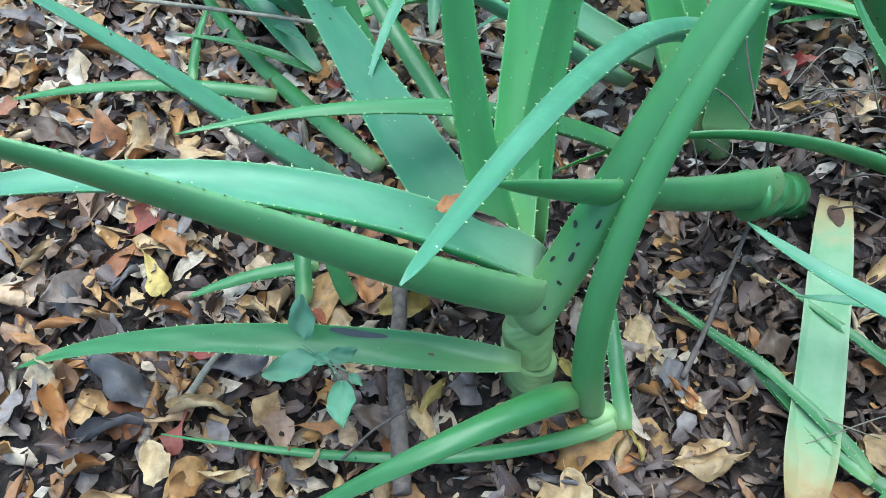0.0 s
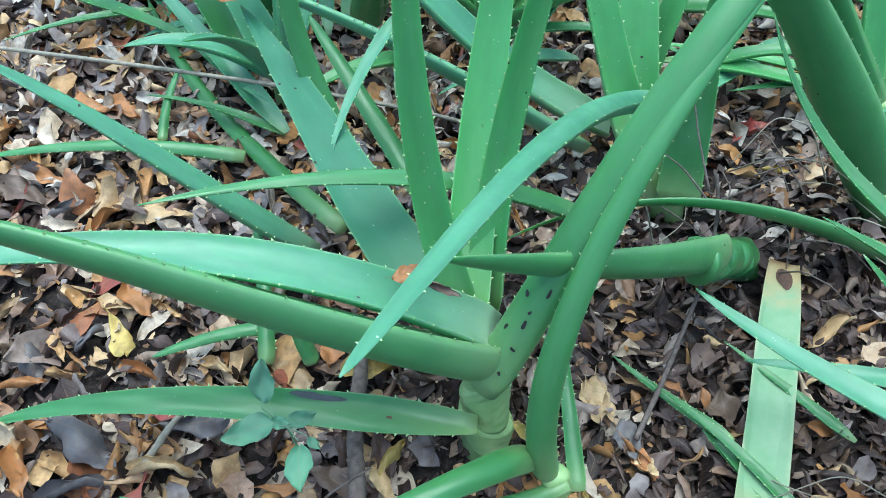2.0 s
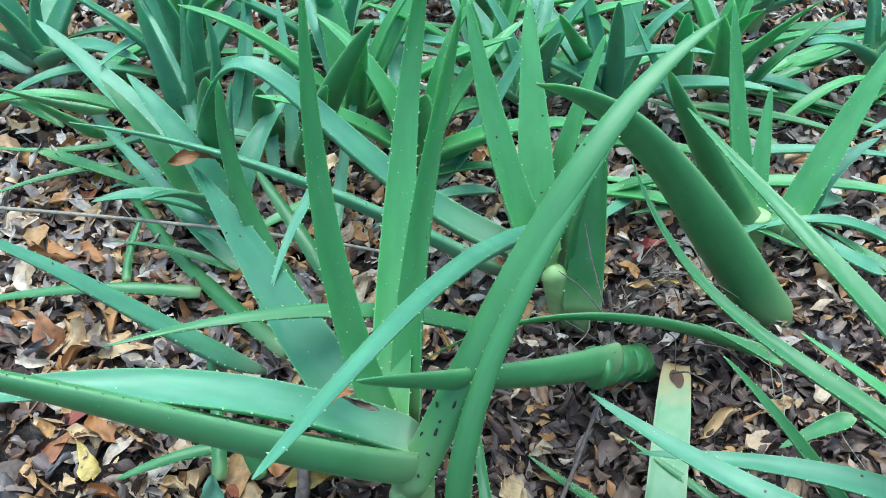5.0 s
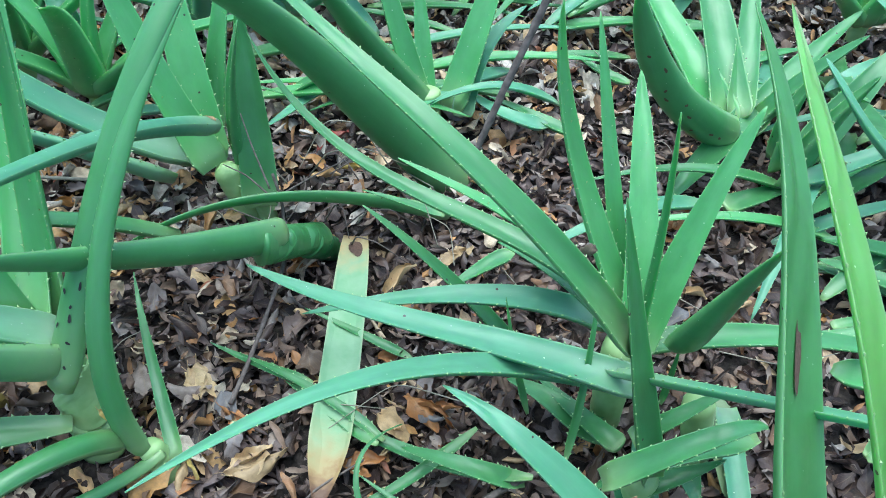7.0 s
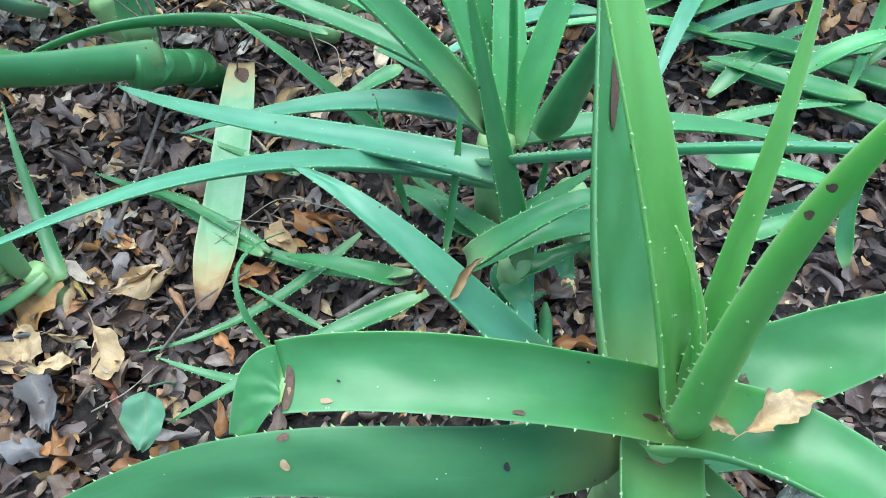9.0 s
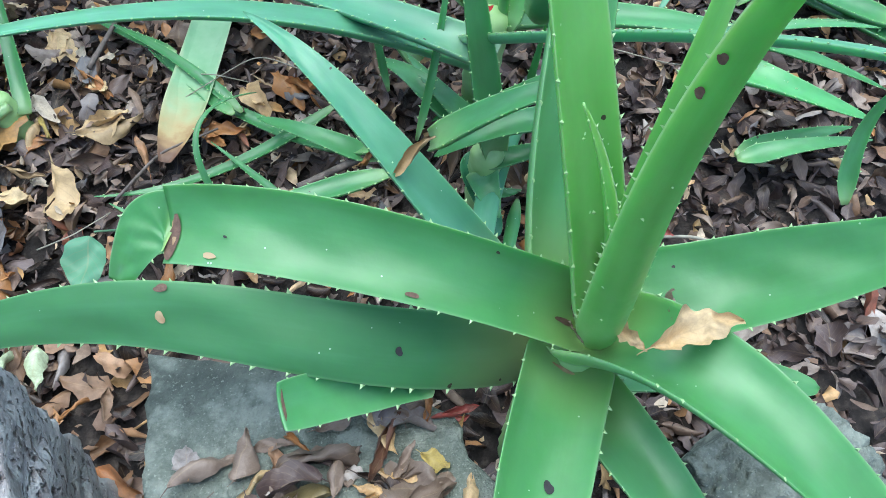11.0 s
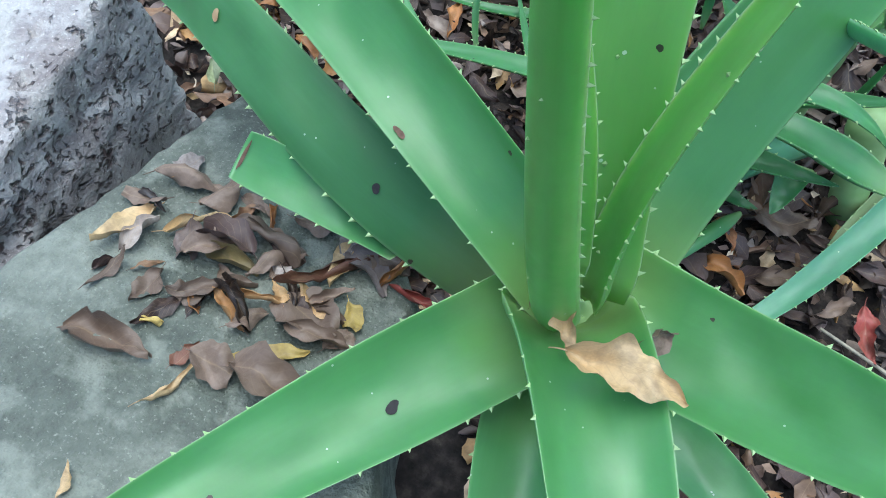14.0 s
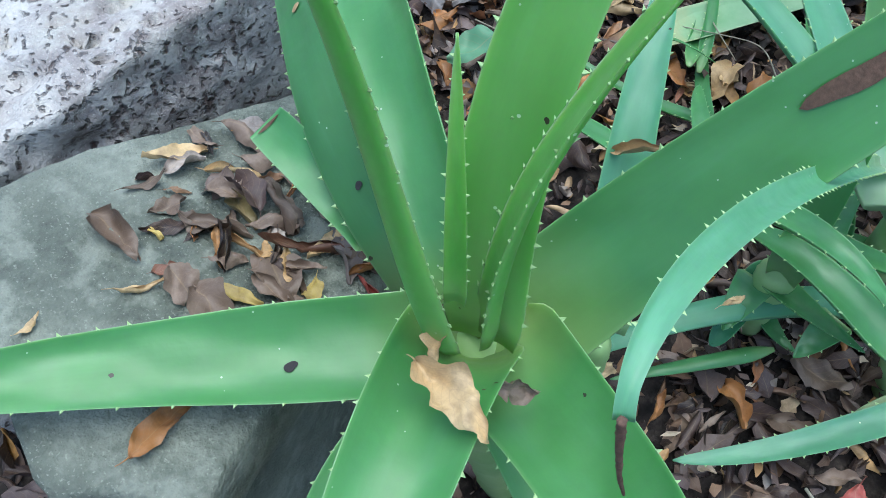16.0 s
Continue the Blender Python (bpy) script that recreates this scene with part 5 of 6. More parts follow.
pale_leaf = loose("flat bleached dead aloe leaf with a brown end", (0.469, 0.342, 0.040), (0.535, 0.533, 0.034), (0.586, 0.731, 0.028), (0.640, 0.931, 0.026), 0.0700, skin=ALOE_WITHERED, thick=0.05, power=0.17, cut=0.96, fine=2, spines=False)

# ---- dead leaves that lie on top ----
@lru_cache(maxsize=None)
def leaf_mesh(kind, wide):
    """Meshes of a dry leaf one unit long and of its stalk."""
    r = np.random.default_rng(kind + 90)
    if kind >= 100:
        v, f, uv = blade(kind + 300, 1.0, wide, 0.9, 0.3, 0.6, 22, 12, 0.2, 1.0, 0.5)
    else:
        v, f, uv = blade(kind + 300, 1.0, wide, r.uniform(-2.3, 2.6), r.uniform(-0.2, 0.5), r.uniform(-1.8, 2.2), 14, 8, 0.1, 1.0 if kind % 4 else 0.75, r.uniform(-1.0, 1.0))
    for q in v:
        p = Vector((q[0] * 4, q[1] * 4, kind * 3.7))
        q[2] += (0.05 * noise.noise(p) + 0.03 * noise.noise(p * 2.6)) * (1.9 if kind >= 100 else 1.2) + 0.015 * noise.noise(p * 5.5)
        q[:2] += 0.035 * noise.noise(p * 1.7 + Vector((5, 1, 0))), 0.035 * noise.noise(p * 1.9 + Vector((1, 7, 0)))
    w = 13 if kind >= 100 else 9
    root, turn = v[:w].mean(axis=0), unit(v[:w].mean(axis=0) - v[w:2 * w].mean(axis=0))
    side = unit(np.cross(turn, (0.1, 0.2, 1.0)))
    sv, sf = [], []
    for i in range(5):
        c = root + turn * (0.05 * i - 0.03) + np.array([0, 0, 0.012 * i * math.sin(kind)]) + side * 0.008 * i * i * math.cos(kind * 2.1) * 0.3
        for j in range(5):
            a = 2 * math.pi * j / 5
            sv.append(c + (side * math.cos(a) + np.array([0, 0, 1.0]) * math.sin(a)) * (0.011 - 0.001 * i))
    sf = [(i * 5 + j, i * 5 + (j + 1) % 5, i * 5 + 5 + (j + 1) % 5, i * 5 + 5 + j) for i in range(4) for j in range(5)]
    sf += [(4, 3, 2, 1, 0), (20, 21, 22, 23, 24)]
    return mesh_from("dead_leaf", v, f, uv), mesh_from("stalk", sv, sf, np.full((25, 2), 0.2))


PICK = np.random.default_rng(21)


def dead_leaf(x, y, on_slab, length, wide, yaw, material, label, z=None, tip=(None, None), kind=None):
    me, twig = leaf_mesh(int(PICK.integers(24)) if kind is None else kind, round(wide, 2))
    if me.materials and me.materials[0] != material:
        me, twig = me.copy(), twig.copy()
        me.materials.clear()
        twig.materials.clear()
    ob = part("dead_leaf", me, material, None, label, "dead leaf", "dead leaves on the ground")
    part("stalk", twig, material, ob)
    floor_z = slab_height(x, y) if on_slab else lift(x, y) + 0.034
    a = PICK.normal(0, 0.16) if tip[0] is None else tip[0]
    b = PICK.normal(0, 0.12) if tip[1] is None else tip[1]
    m = Matrix.Rotation(radians(-17.5), 4, "X") @ Matrix.Rotation(radians(yaw), 4, "Z") @ Euler((a, b, 0)).to_matrix().to_4x4() if on_slab else Matrix.Rotation(radians(yaw), 4, "Z") @ Euler((a, b, 0)).to_matrix().to_4x4()
    co = np.array([m @ (v.co * length) for v in me.vertices])
    if z is None:
        below = np.array([slab_height(x + c[0], y + c[1]) if on_slab else floor_z for c in co])
        z = floor_z + float(np.max(below - floor_z - co[:, 2])) * (0.95 if on_slab else 0.6) + 0.001
    ob.matrix_world = Matrix.Translation((x, y, z)) @ m @ Matrix.Scale(length, 4)
    return ob


dead_leaf(0.554, -0.294, True, 0.067, 0.42, -96, LEAF_CREAM, "dry tan curled leaf on a stone slab")
dead_leaf(0.544, -0.265, True, 0.032, 0.60, -15, LEAF_GREY, "small grey dead leaf on a stone slab")
dead_leaf(0.590, -0.263, True, 0.061, 0.34, 43, LEAF_CREAM, "pale cream dry leaf on a stone slab")
dead_leaf(0.554, -0.230, True, 0.067, 0.50, 15, LEAF_BROWN, "brown curled leaf on a stone slab")
dead_leaf(0.589, -0.228, True, 0.049, 0.70, 76, LEAF_BROWN, "brown curled leaf on a stone slab")
dead_leaf(0.620, -0.264, True, 0.041, 0.60, -11, LEAF_DARK, "dark crumpled leaf on a stone slab")
dead_leaf(0.644, -0.273, True, 0.064, 0.45, -4, LEAF_OLIVE, "olive-brown dry leaf on a stone slab")
dead_leaf(0.657, -0.244, True, 0.090, 0.60, -13, LEAF_BROWN, "brown dry leaf on a stone slab")
dead_leaf(0.670, -0.239, True, 0.047, 0.55, -0, LEAF_BROWN, "brown dry leaf on a stone slab")
dead_leaf(0.646, -0.304, True, 0.065, 0.36, 42, LEAF_BROWN, "taupe dry leaf on a stone slab")
dead_leaf(0.607, -0.328, True, 0.038, 0.60, -80, LEAF_BROWN, "brown dry leaf on a stone slab")
dead_leaf(0.645, -0.321, True, 0.027, 0.70, -35, LEAF_ORANGE, "small orange dry leaf on a stone slab")
dead_leaf(0.631, -0.336, True, 0.047, 0.40, -107, LEAF_DARK, "dark dry leaf on a stone slab")
dead_leaf(0.672, -0.303, True, 0.056, 0.60, -33, LEAF_DARK, "dark brown curled leaf on a stone slab")
dead_leaf(0.724, -0.238, True, 0.106, 0.30, -120, LEAF_RUST, "long rust-brown leaf on a stone slab")
dead_leaf(0.720, -0.283, True, 0.063, 0.85, -10, LEAF_BROWN, "broad brown dry leaf on a stone slab")
dead_leaf(0.756, -0.262, True, 0.036, 0.60, -32, LEAF_YELLOW, "yellow-tan dry leaf on a stone slab")
dead_leaf(0.758, -0.284, True, 0.033, 0.60, 76, LEAF_BROWN, "brown dry leaf on a stone slab")
dead_leaf(0.777, -0.301, True, 0.047, 0.50, 73, LEAF_CREAM, "tan dry leaf on a stone slab")
dead_leaf(0.720, -0.334, True, 0.069, 0.30, 42, LEAF_YELLOW, "curved yellow dry leaf on a stone slab")
dead_leaf(0.699, -0.353, True, 0.047, 0.75, 18, LEAF_BROWN, "brown dry leaf on a stone slab")
dead_leaf(0.742, -0.344, True, 0.069, 0.60, 8, LEAF_BROWN, "brown dry leaf on a stone slab")
dead_leaf(0.633, -0.353, True, 0.026, 0.80, 9, LEAF_YELLOW, "small round yellow leaf on a stone slab")
dead_leaf(0.673, -0.361, True, 0.027, 0.60, 74, LEAF_RUST, "dark red-brown leaf on a stone slab")
dead_leaf(0.717, -0.219, True, 0.059, 0.40, -82, LEAF_CREAM, "tan dry leaf on a stone slab")
dead_leaf(0.566, -0.334, True, 0.026, 0.50, 47, LEAF_DARK, "dark scrap of dead leaf on a stone slab")
dead_leaf(0.590, -0.316, True, 0.028, 0.30, 49, LEAF_DARK, "dark scrap of dead leaf on a stone slab")
dead_leaf(0.676, -0.204, True, 0.052, 0.40, 31, LEAF_BROWN, "brown dry leaf on a stone slab")
dead_leaf(0.654, -0.293, True, 0.035, 0.50, 147, LEAF_BROWN, "brown dry leaf on a stone slab")
dead_leaf(0.614, -0.387, True, 0.076, 0.6, 16, LEAF_BROWN, "large brown folded leaf on a stone slab")
dead_leaf(0.681, -0.389, True, 0.050, 0.35, 76, LEAF_CREAM, "pale pinkish dry leaf on a stone slab")
dead_leaf(0.680, -0.473, True, 0.026, 0.40, 124, LEAF_CREAM, "small tan dry leaf on a stone slab")
dead_leaf(0.736, -0.344, True, 0.058, 0.50, 29, LEAF_BROWN, "brown dry leaf on a stone slab")
dead_leaf(0.783, -0.217, True, 0.050, 0.40, 0, LEAF_RED, "dry dark red leaf on a stone slab")
dead_leaf(0.822, -0.425, True, 0.07, 0.36, 110, LEAF_ORANGE, "dry orange-brown leaf on a stone slab")
dead_leaf(-0.348, 0.573, False, 0.080, 0.50, 4, LEAF_RED, "dry dark red leaf on the ground")
dead_leaf(-0.306, 0.555, False, 0.118, 0.65, 15, LEAF_GREY, "flat grey dead leaf on the ground")
dead_leaf(-0.469, 0.518, False, 0.136, 0.75, -33, LEAF_GREY, "flat grey dead leaf on the ground")
dead_leaf(-0.461, 0.441, False, 0.099, 0.55, 15, LEAF_GREY, "flat grey dead leaf on the ground")
dead_leaf(-0.341, 0.476, False, 0.095, 0.60, -2, LEAF_CREAM, "dry cream-tan curled leaf on the ground")
dead_leaf(-0.549, 0.478, False, 0.101, 0.55, -58, LEAF_ORANGE, "dry orange-brown leaf on the ground")
dead_leaf(-0.603, 0.608, False, 0.083, 0.40, 4, LEAF_ORANGE, "dry orange-brown leaf on the ground")
dead_leaf(-0.467, 0.701, False, 0.108, 0.55, -51, LEAF_YELLOW, "withered yellow leaf on the ground")
dead_leaf(-0.414, 0.642, False, 0.080, 0.45, -27, LEAF_ORANGE, "dry orange-brown leaf on the ground")
dead_leaf(-0.599, 0.658, False, 0.096, 0.70, -59, LEAF_GREY, "flat grey dead leaf on the ground")
dead_leaf(-0.512, 0.698, False, 0.072, 0.60, 43, LEAF_GREY, "flat grey dead leaf on the ground")
dead_leaf(-0.292, 0.650, False, 0.084, 0.50, -18, LEAF_CREAM, "dry cream-tan curled leaf on the ground")
dead_leaf(-0.173, 0.650, False, 0.099, 0.45, -13, LEAF_CREAM, "dry cream-tan curled leaf on the ground")
dead_leaf(-0.121, 0.696, False, 0.079, 0.55, -74, LEAF_ORANGE, "dry orange-brown leaf on the ground")
dead_leaf(-0.061, 0.659, False, 0.087, 0.55, 27, LEAF_YELLOW, "withered yellow leaf on the ground")
dead_leaf(-0.005, 0.517, False, 0.076, 0.50, 57, LEAF_YELLOW, "withered yellow leaf on the ground")
dead_leaf(-0.160, 0.464, False, 0.079, 0.45, 9, LEAF_ORANGE, "dry orange-brown leaf on the ground")
dead_leaf(-0.018, 0.486, False, 0.076, 0.40, -57, LEAF_CREAM, "dry cream-tan curled leaf on the ground")
dead_leaf(0.300, 0.633, False, 0.089, 0.50, -65, LEAF_CREAM, "dry cream-tan curled leaf on the ground")
dead_leaf(0.362, 0.535, False, 0.059, 0.55, -55, LEAF_CREAM, "dry cream-tan curled leaf on the ground")
dead_leaf(0.379, 0.446, False, 0.097, 0.45, 18, LEAF_CREAM, "dry cream-tan curled leaf on the ground")
dead_leaf(0.379, 0.667, False, 0.095, 0.25, -33, LEAF_CREAM, "dry cream-tan curled leaf on the ground")
dead_leaf(0.520, 0.879, False, 0.062, 0.60, -23, LEAF_ORANGE, "dry orange-brown leaf on the ground")
dead_leaf(0.605, 0.473, False, 0.064, 0.55, -46, LEAF_CREAM, "dry cream-tan curled leaf on the ground")
dead_leaf(0.496, 0.631, False, 0.080, 0.75, -80, LEAF_BROWN, "dry brown leaf on the ground")
dead_leaf(-0.475, 0.386, False, 0.070, 0.55, 4, LEAF_ORANGE, "dry orange-brown leaf on the ground")
dead_leaf(-0.379, 0.397, False, 0.079, 0.60, -48, LEAF_CREAM, "dry cream-tan curled leaf on the ground")
dead_leaf(-0.280, 0.391, False, 0.087, 0.55, -6, LEAF_CREAM, "dry cream-tan curled leaf on the ground")
dead_leaf(-0.235, 0.561, False, 0.077, 0.40, -53, LEAF_CREAM, "dry cream-tan curled leaf on the ground")
dead_leaf(0.035, 0.660, False, 0.078, 0.60, -8, LEAF_BROWN, "dark brown dead leaf on the ground")
dead_leaf(-0.492, 0.771, False, 0.078, 0.45, -8, LEAF_CREAM, "dry cream-tan curled leaf on the ground")
dead_leaf(-0.670, 0.738, False, 0.083, 0.45, 59, LEAF_CREAM, "dry cream-tan curled leaf on the ground")
dead_leaf(-0.458, 0.785, False, 0.096, 0.55, -52, LEAF_ORANGE, "dry orange-brown leaf on the ground")
dead_leaf(-0.711, 1.216, False, 0.105, 0.50, -22, LEAF_ORANGE, "dry orange-brown leaf on the ground")
dead_leaf(-0.664, 1.365, False, 0.106, 0.50, 65, LEAF_CREAM, "dry cream-tan curled leaf on the ground")
dead_leaf(-0.474, 0.957, False, 0.113, 0.40, -3, LEAF_CREAM, "dry cream-tan curled leaf on the ground")
dead_leaf(-0.565, 0.952, False, 0.078, 0.40, 46, LEAF_ORANGE, "dry orange-brown leaf on the ground")
dead_leaf(-0.745, 0.995, False, 0.107, 0.55, -24, LEAF_BROWN, "dry brown leaf on the ground")
dead_leaf(-0.641, 0.967, False, 0.076, 0.55, 33, LEAF_GREY, "flat grey dead leaf on the ground")
dead_leaf(-0.708, 1.040, False, 0.082, 0.45, -15, LEAF_ORANGE, "dry orange-brown leaf on the ground")
dead_leaf(0.278, 0.464, False, 0.071, 0.40, -79, LEAF_YELLOW, "withered yellow leaf on the ground")
dead_leaf(0.634, 0.603, False, 0.047, 0.50, -8, LEAF_ORANGE, "dry orange-brown leaf on the ground")
dead_leaf(0.663, 0.695, False, 0.080, 0.40, 9, LEAF_CREAM, "dry cream-tan curled leaf on the ground")
dead_leaf(0.173, 0.482, False, 0.047, 0.50, -40, LEAF_ORANGE, "dry orange-brown leaf on the ground")
dead_leaf(0.033, 0.440, False, 0.078, 0.45, 9, LEAF_CREAM, "dry cream-tan curled leaf on the ground")
dead_leaf(-0.182, 0.410, False, 0.067, 0.55, 25, LEAF_CREAM, "dry cream-tan curled leaf on the ground")
dead_leaf(0.637, 1.241, False, 0.102, 0.55, 38, LEAF_RED, "dry dark red leaf on the ground")
dead_leaf(0.672, 1.146, False, 0.059, 0.50, -11, LEAF_YELLOW, "withered yellow leaf on the ground")
dead_leaf(0.696, 0.788, False, 0.126, 0.30, 23, LEAF_CREAM, "dry cream-tan curled leaf on the ground")
dead_leaf(0.302, 0.633, False, 0.087, 0.45, -60, LEAF_CREAM, "dry cream-tan curled leaf on the ground")
dead_leaf(0.509, 0.877, False, 0.070, 0.60, 33, LEAF_ORANGE, "dry orange-brown leaf on the ground")
dead_leaf(-0.678, 1.240, False, 0.108, 0.50, -32, LEAF_ORANGE, "dry orange-brown leaf on the ground")
dead_leaf(-0.928, 1.721, False, 0.150, 0.50, -14, LEAF_CREAM, "dry cream-tan curled leaf on the ground")
dead_leaf(-1.025, 1.793, False, 0.125, 0.55, 40, LEAF_CREAM, "dry cream-tan curled leaf on the ground")
dead_leaf(-0.618, 1.242, False, 0.098, 0.50, -41, LEAF_ORANGE, "dry orange-brown leaf on the ground")
dead_leaf(-0.667, 1.505, False, 0.090, 0.45, 65, LEAF_YELLOW, "withered yellow leaf on the ground")
dead_leaf(0.308, 1.368, False, 0.095, 0.45, 50, LEAF_CREAM, "dry cream-tan curled leaf on the ground")
dead_leaf(0.224, 0.345, False, 0.078, 0.55, 20, LEAF_CREAM, "dry cream-tan curled leaf on the ground")
dead_leaf(0.197, 0.391, False, 0.088, 0.55, -63, LEAF_CREAM, "dry cream-tan curled leaf on the ground")
dead_leaf(0.307, 0.332, False, 0.128, 0.55, -76, LEAF_CREAM, "dry cream-tan curled leaf on the ground")
dead_leaf(0.369, 0.459, False, 0.075, 0.50, 21, LEAF_CREAM, "dry cream-tan curled leaf on the ground")
dead_leaf(0.269, 0.438, False, 0.057, 0.50, 58, LEAF_ORANGE, "dry orange-brown leaf on the ground")
dead_leaf(0.201, 0.293, False, 0.110, 0.65, -85, LEAF_GREY, "flat grey dead leaf on the ground")
dead_leaf(0.454, 0.173, False, 0.070, 0.45, -91, LEAF_ORANGE, "dry orange-brown leaf on the ground")
dead_leaf(0.667, 0.492, False, 0.099, 0.50, -80, LEAF_ORANGE, "dry orange-brown leaf on the ground")
dead_leaf(0.707, 0.472, False, 0.078, 0.45, -6, LEAF_ORANGE, "dry orange-brown leaf on the ground")
dead_leaf(0.248, 0.389, False, 0.075, 0.45, -30, LEAF_CREAM, "dry cream-tan curled leaf on the ground")
dead_leaf(0.359, 0.538, False, 0.056, 0.55, -51, LEAF_ORANGE, "dry orange-brown leaf on the ground")
dead_leaf(0.485, 0.298, False, 0.063, 0.45, -84, LEAF_ORANGE, "dry orange-brown leaf on the ground")
dead_leaf(0.316, 0.138, False, 0.066, 0.45, -29, LEAF_ORANGE, "dry orange-brown leaf on the ground")
dead_leaf(0.174, 0.217, False, 0.081, 0.60, -38, LEAF_GREY, "flat grey dead leaf on the ground")
dead_leaf(0.219, 0.202, False, 0.051, 0.50, 18, LEAF_ORANGE, "dry orange-brown leaf on the ground")
dead_leaf(1.369, 0.076, False, 0.079, 0.45, -31, LEAF_BROWN, "dry brown leaf on the ground")
dead_leaf(1.370, 0.235, False, 0.081, 0.35, -13, LEAF_CREAM, "dry cream-tan curled leaf on the ground")
dead_leaf(1.558, 0.295, False, 0.058, 0.50, -48, LEAF_BROWN, "dry brown leaf on the ground")
dead_leaf(0.807, 0.815, False, 0.076, 0.50, 29, LEAF_CREAM, "dry cream-tan curled leaf on the ground")
dead_leaf(0.536, 0.405, False, 0.060, 0.40, -41, LEAF_ORANGE, "dry orange-brown leaf on the ground")
dead_leaf(0.993, 0.114, False, 0.067, 0.60, -30, LEAF_ORANGE, "dry orange-brown leaf on the ground")
dead_leaf(0.947, 0.028, False, 0.052, 0.60, 111, LEAF_ORANGE, "dry orange-brown leaf on the ground")
dead_leaf(1.025, 0.214, False, 0.077, 0.60, 30, LEAF_BROWN, "dry brown leaf on the ground")
dead_leaf(0.919, 0.296, False, 0.109, 0.35, 59, LEAF_BROWN, "dry brown leaf on the ground")
dead_leaf(0.599, 0.425, False, 0.068, 0.50, 24, LEAF_CREAM, "dry cream-tan curled leaf on the ground")
dead_leaf(1.056, 0.145, False, 0.068, 0.55, 20, LEAF_BROWN, "dry brown leaf on the ground")
dead_leaf(1.128, 0.141, False, 0.055, 0.50, 44, LEAF_BROWN, "dry brown leaf on the ground")
dead_leaf(0.862, 0.010, False, 0.057, 0.50, 64, LEAF_CREAM, "dry cream-tan curled leaf on the ground")
dead_leaf(1.018, 0.280, False, 0.073, 0.15, -29, LEAF_ORANGE, "dry orange-brown leaf on the ground")
dead_leaf(0.330, 0.203, False, 0.078, 0.50, 90, LEAF_BROWN, "dry brown leaf on the ground")
dead_leaf(0.220, 0.189, False, 0.080, 0.45, 91, LEAF_ORANGE, "dry orange-brown leaf on the ground")
dead_leaf(0.286, -0.155, False, 0.070, 0.55, -42, LEAF_RED, "dry dark red leaf on the ground")
dead_leaf(0.312, -0.225, False, 0.049, 0.50, 82, LEAF_RED, "dry dark red leaf on the ground")
dead_leaf(0.244, 0.042, False, 0.081, 0.60, 84, LEAF_PALE, "pale yellow-green fallen leaf on the ground")
dead_leaf(1.169, 0.114, False, 0.07, 0.45, -62, LEAF_RED, "curled bright red dead leaf on the ground", 0.045, (0.5, 0.1), 105)
dead_leaf(0.327, -0.010, False, 0.060, 0.40, 25, LEAF_ORANGE, "dry orange-brown leaf on the ground")
dead_leaf(0.808, -0.120, False, 0.058, 0.40, 3, LEAF_RED, "dry dark red leaf on the ground")
dead_leaf(0.807, -0.144, False, 0.046, 0.40, 63, LEAF_ORANGE, "dry orange-brown leaf on the ground")
dead_leaf(1.247, 0.607, False, 0.063, 0.45, -42, LEAF_CREAM, "dry cream-tan curled leaf on the ground")
dead_leaf(0.841, 0.833, False, 0.062, 0.50, 13, LEAF_CREAM, "dry cream-tan curled leaf on the ground")
dead_leaf(0.512, 0.874, False, 0.068, 0.55, 14, LEAF_ORANGE, "dry orange-brown leaf on the ground")
dead_leaf(0.607, 0.467, False, 0.079, 0.60, -62, LEAF_CREAM, "dry cream-tan curled leaf on the ground")
dead_leaf(0.684, 0.476, False, 0.083, 0.40, -59, LEAF_ORANGE, "dry orange-brown leaf on the ground")
dead_leaf(0.541, 0.423, False, 0.084, 0.50, -20, LEAF_ORANGE, "dry orange-brown leaf on the ground")
dead_leaf(0.300, 0.640, False, 0.088, 0.55, -78, LEAF_CREAM, "dry cream-tan curled leaf on the ground")
dead_leaf(0.369, 0.451, False, 0.097, 0.50, 21, LEAF_CREAM, "dry cream-tan curled leaf on the ground")
dead_leaf(0.359, 0.541, False, 0.077, 0.45, -55, LEAF_ORANGE, "dry orange-brown leaf on the ground")
dead_leaf(0.262, 0.452, False, 0.066, 0.50, 69, LEAF_CREAM, "dry cream-tan curled leaf on the ground")
dead_leaf(0.957, 0.499, False, 0.060, 0.55, -39, LEAF_BROWN, "dry brown leaf on the ground")
dead_leaf(1.311, 0.812, False, 0.091, 0.50, 21, LEAF_ORANGE, "dry orange-brown leaf on the ground")
dead_leaf(0.280, 0.060, False, 0.062, 0.65, -87, LEAF_PALE, "pale yellow-green fallen leaf on the ground")

for k in range(30):
    x, y = 0.665 + PICK.normal(0, 0.05), -0.265 + PICK.normal(0, 0.045)
    if x + 0.4 * y < 0.68:
        dead_leaf(x, y, True, PICK.uniform(0.026, 0.058), PICK.uniform(0.3, 0.65), PICK.uniform(0, 360), (LEAF_BROWN, LEAF_DARK, LEAF_BROWN, LEAF_DEAD)[k % 4], "dry brown curled leaf in a heap on a stone slab")
for k in range(12):
    dead_leaf(PICK.uniform(0.60, 0.77), PICK.uniform(-0.225, -0.165), True, PICK.uniform(0.03, 0.06), PICK.uniform(0.35, 0.7), PICK.uniform(0, 360), (LEAF_BROWN, LEAF_DEAD, LEAF_BROWN, LEAF_ORANGE)[k % 4], "dry curled leaf at the edge of a stone slab")
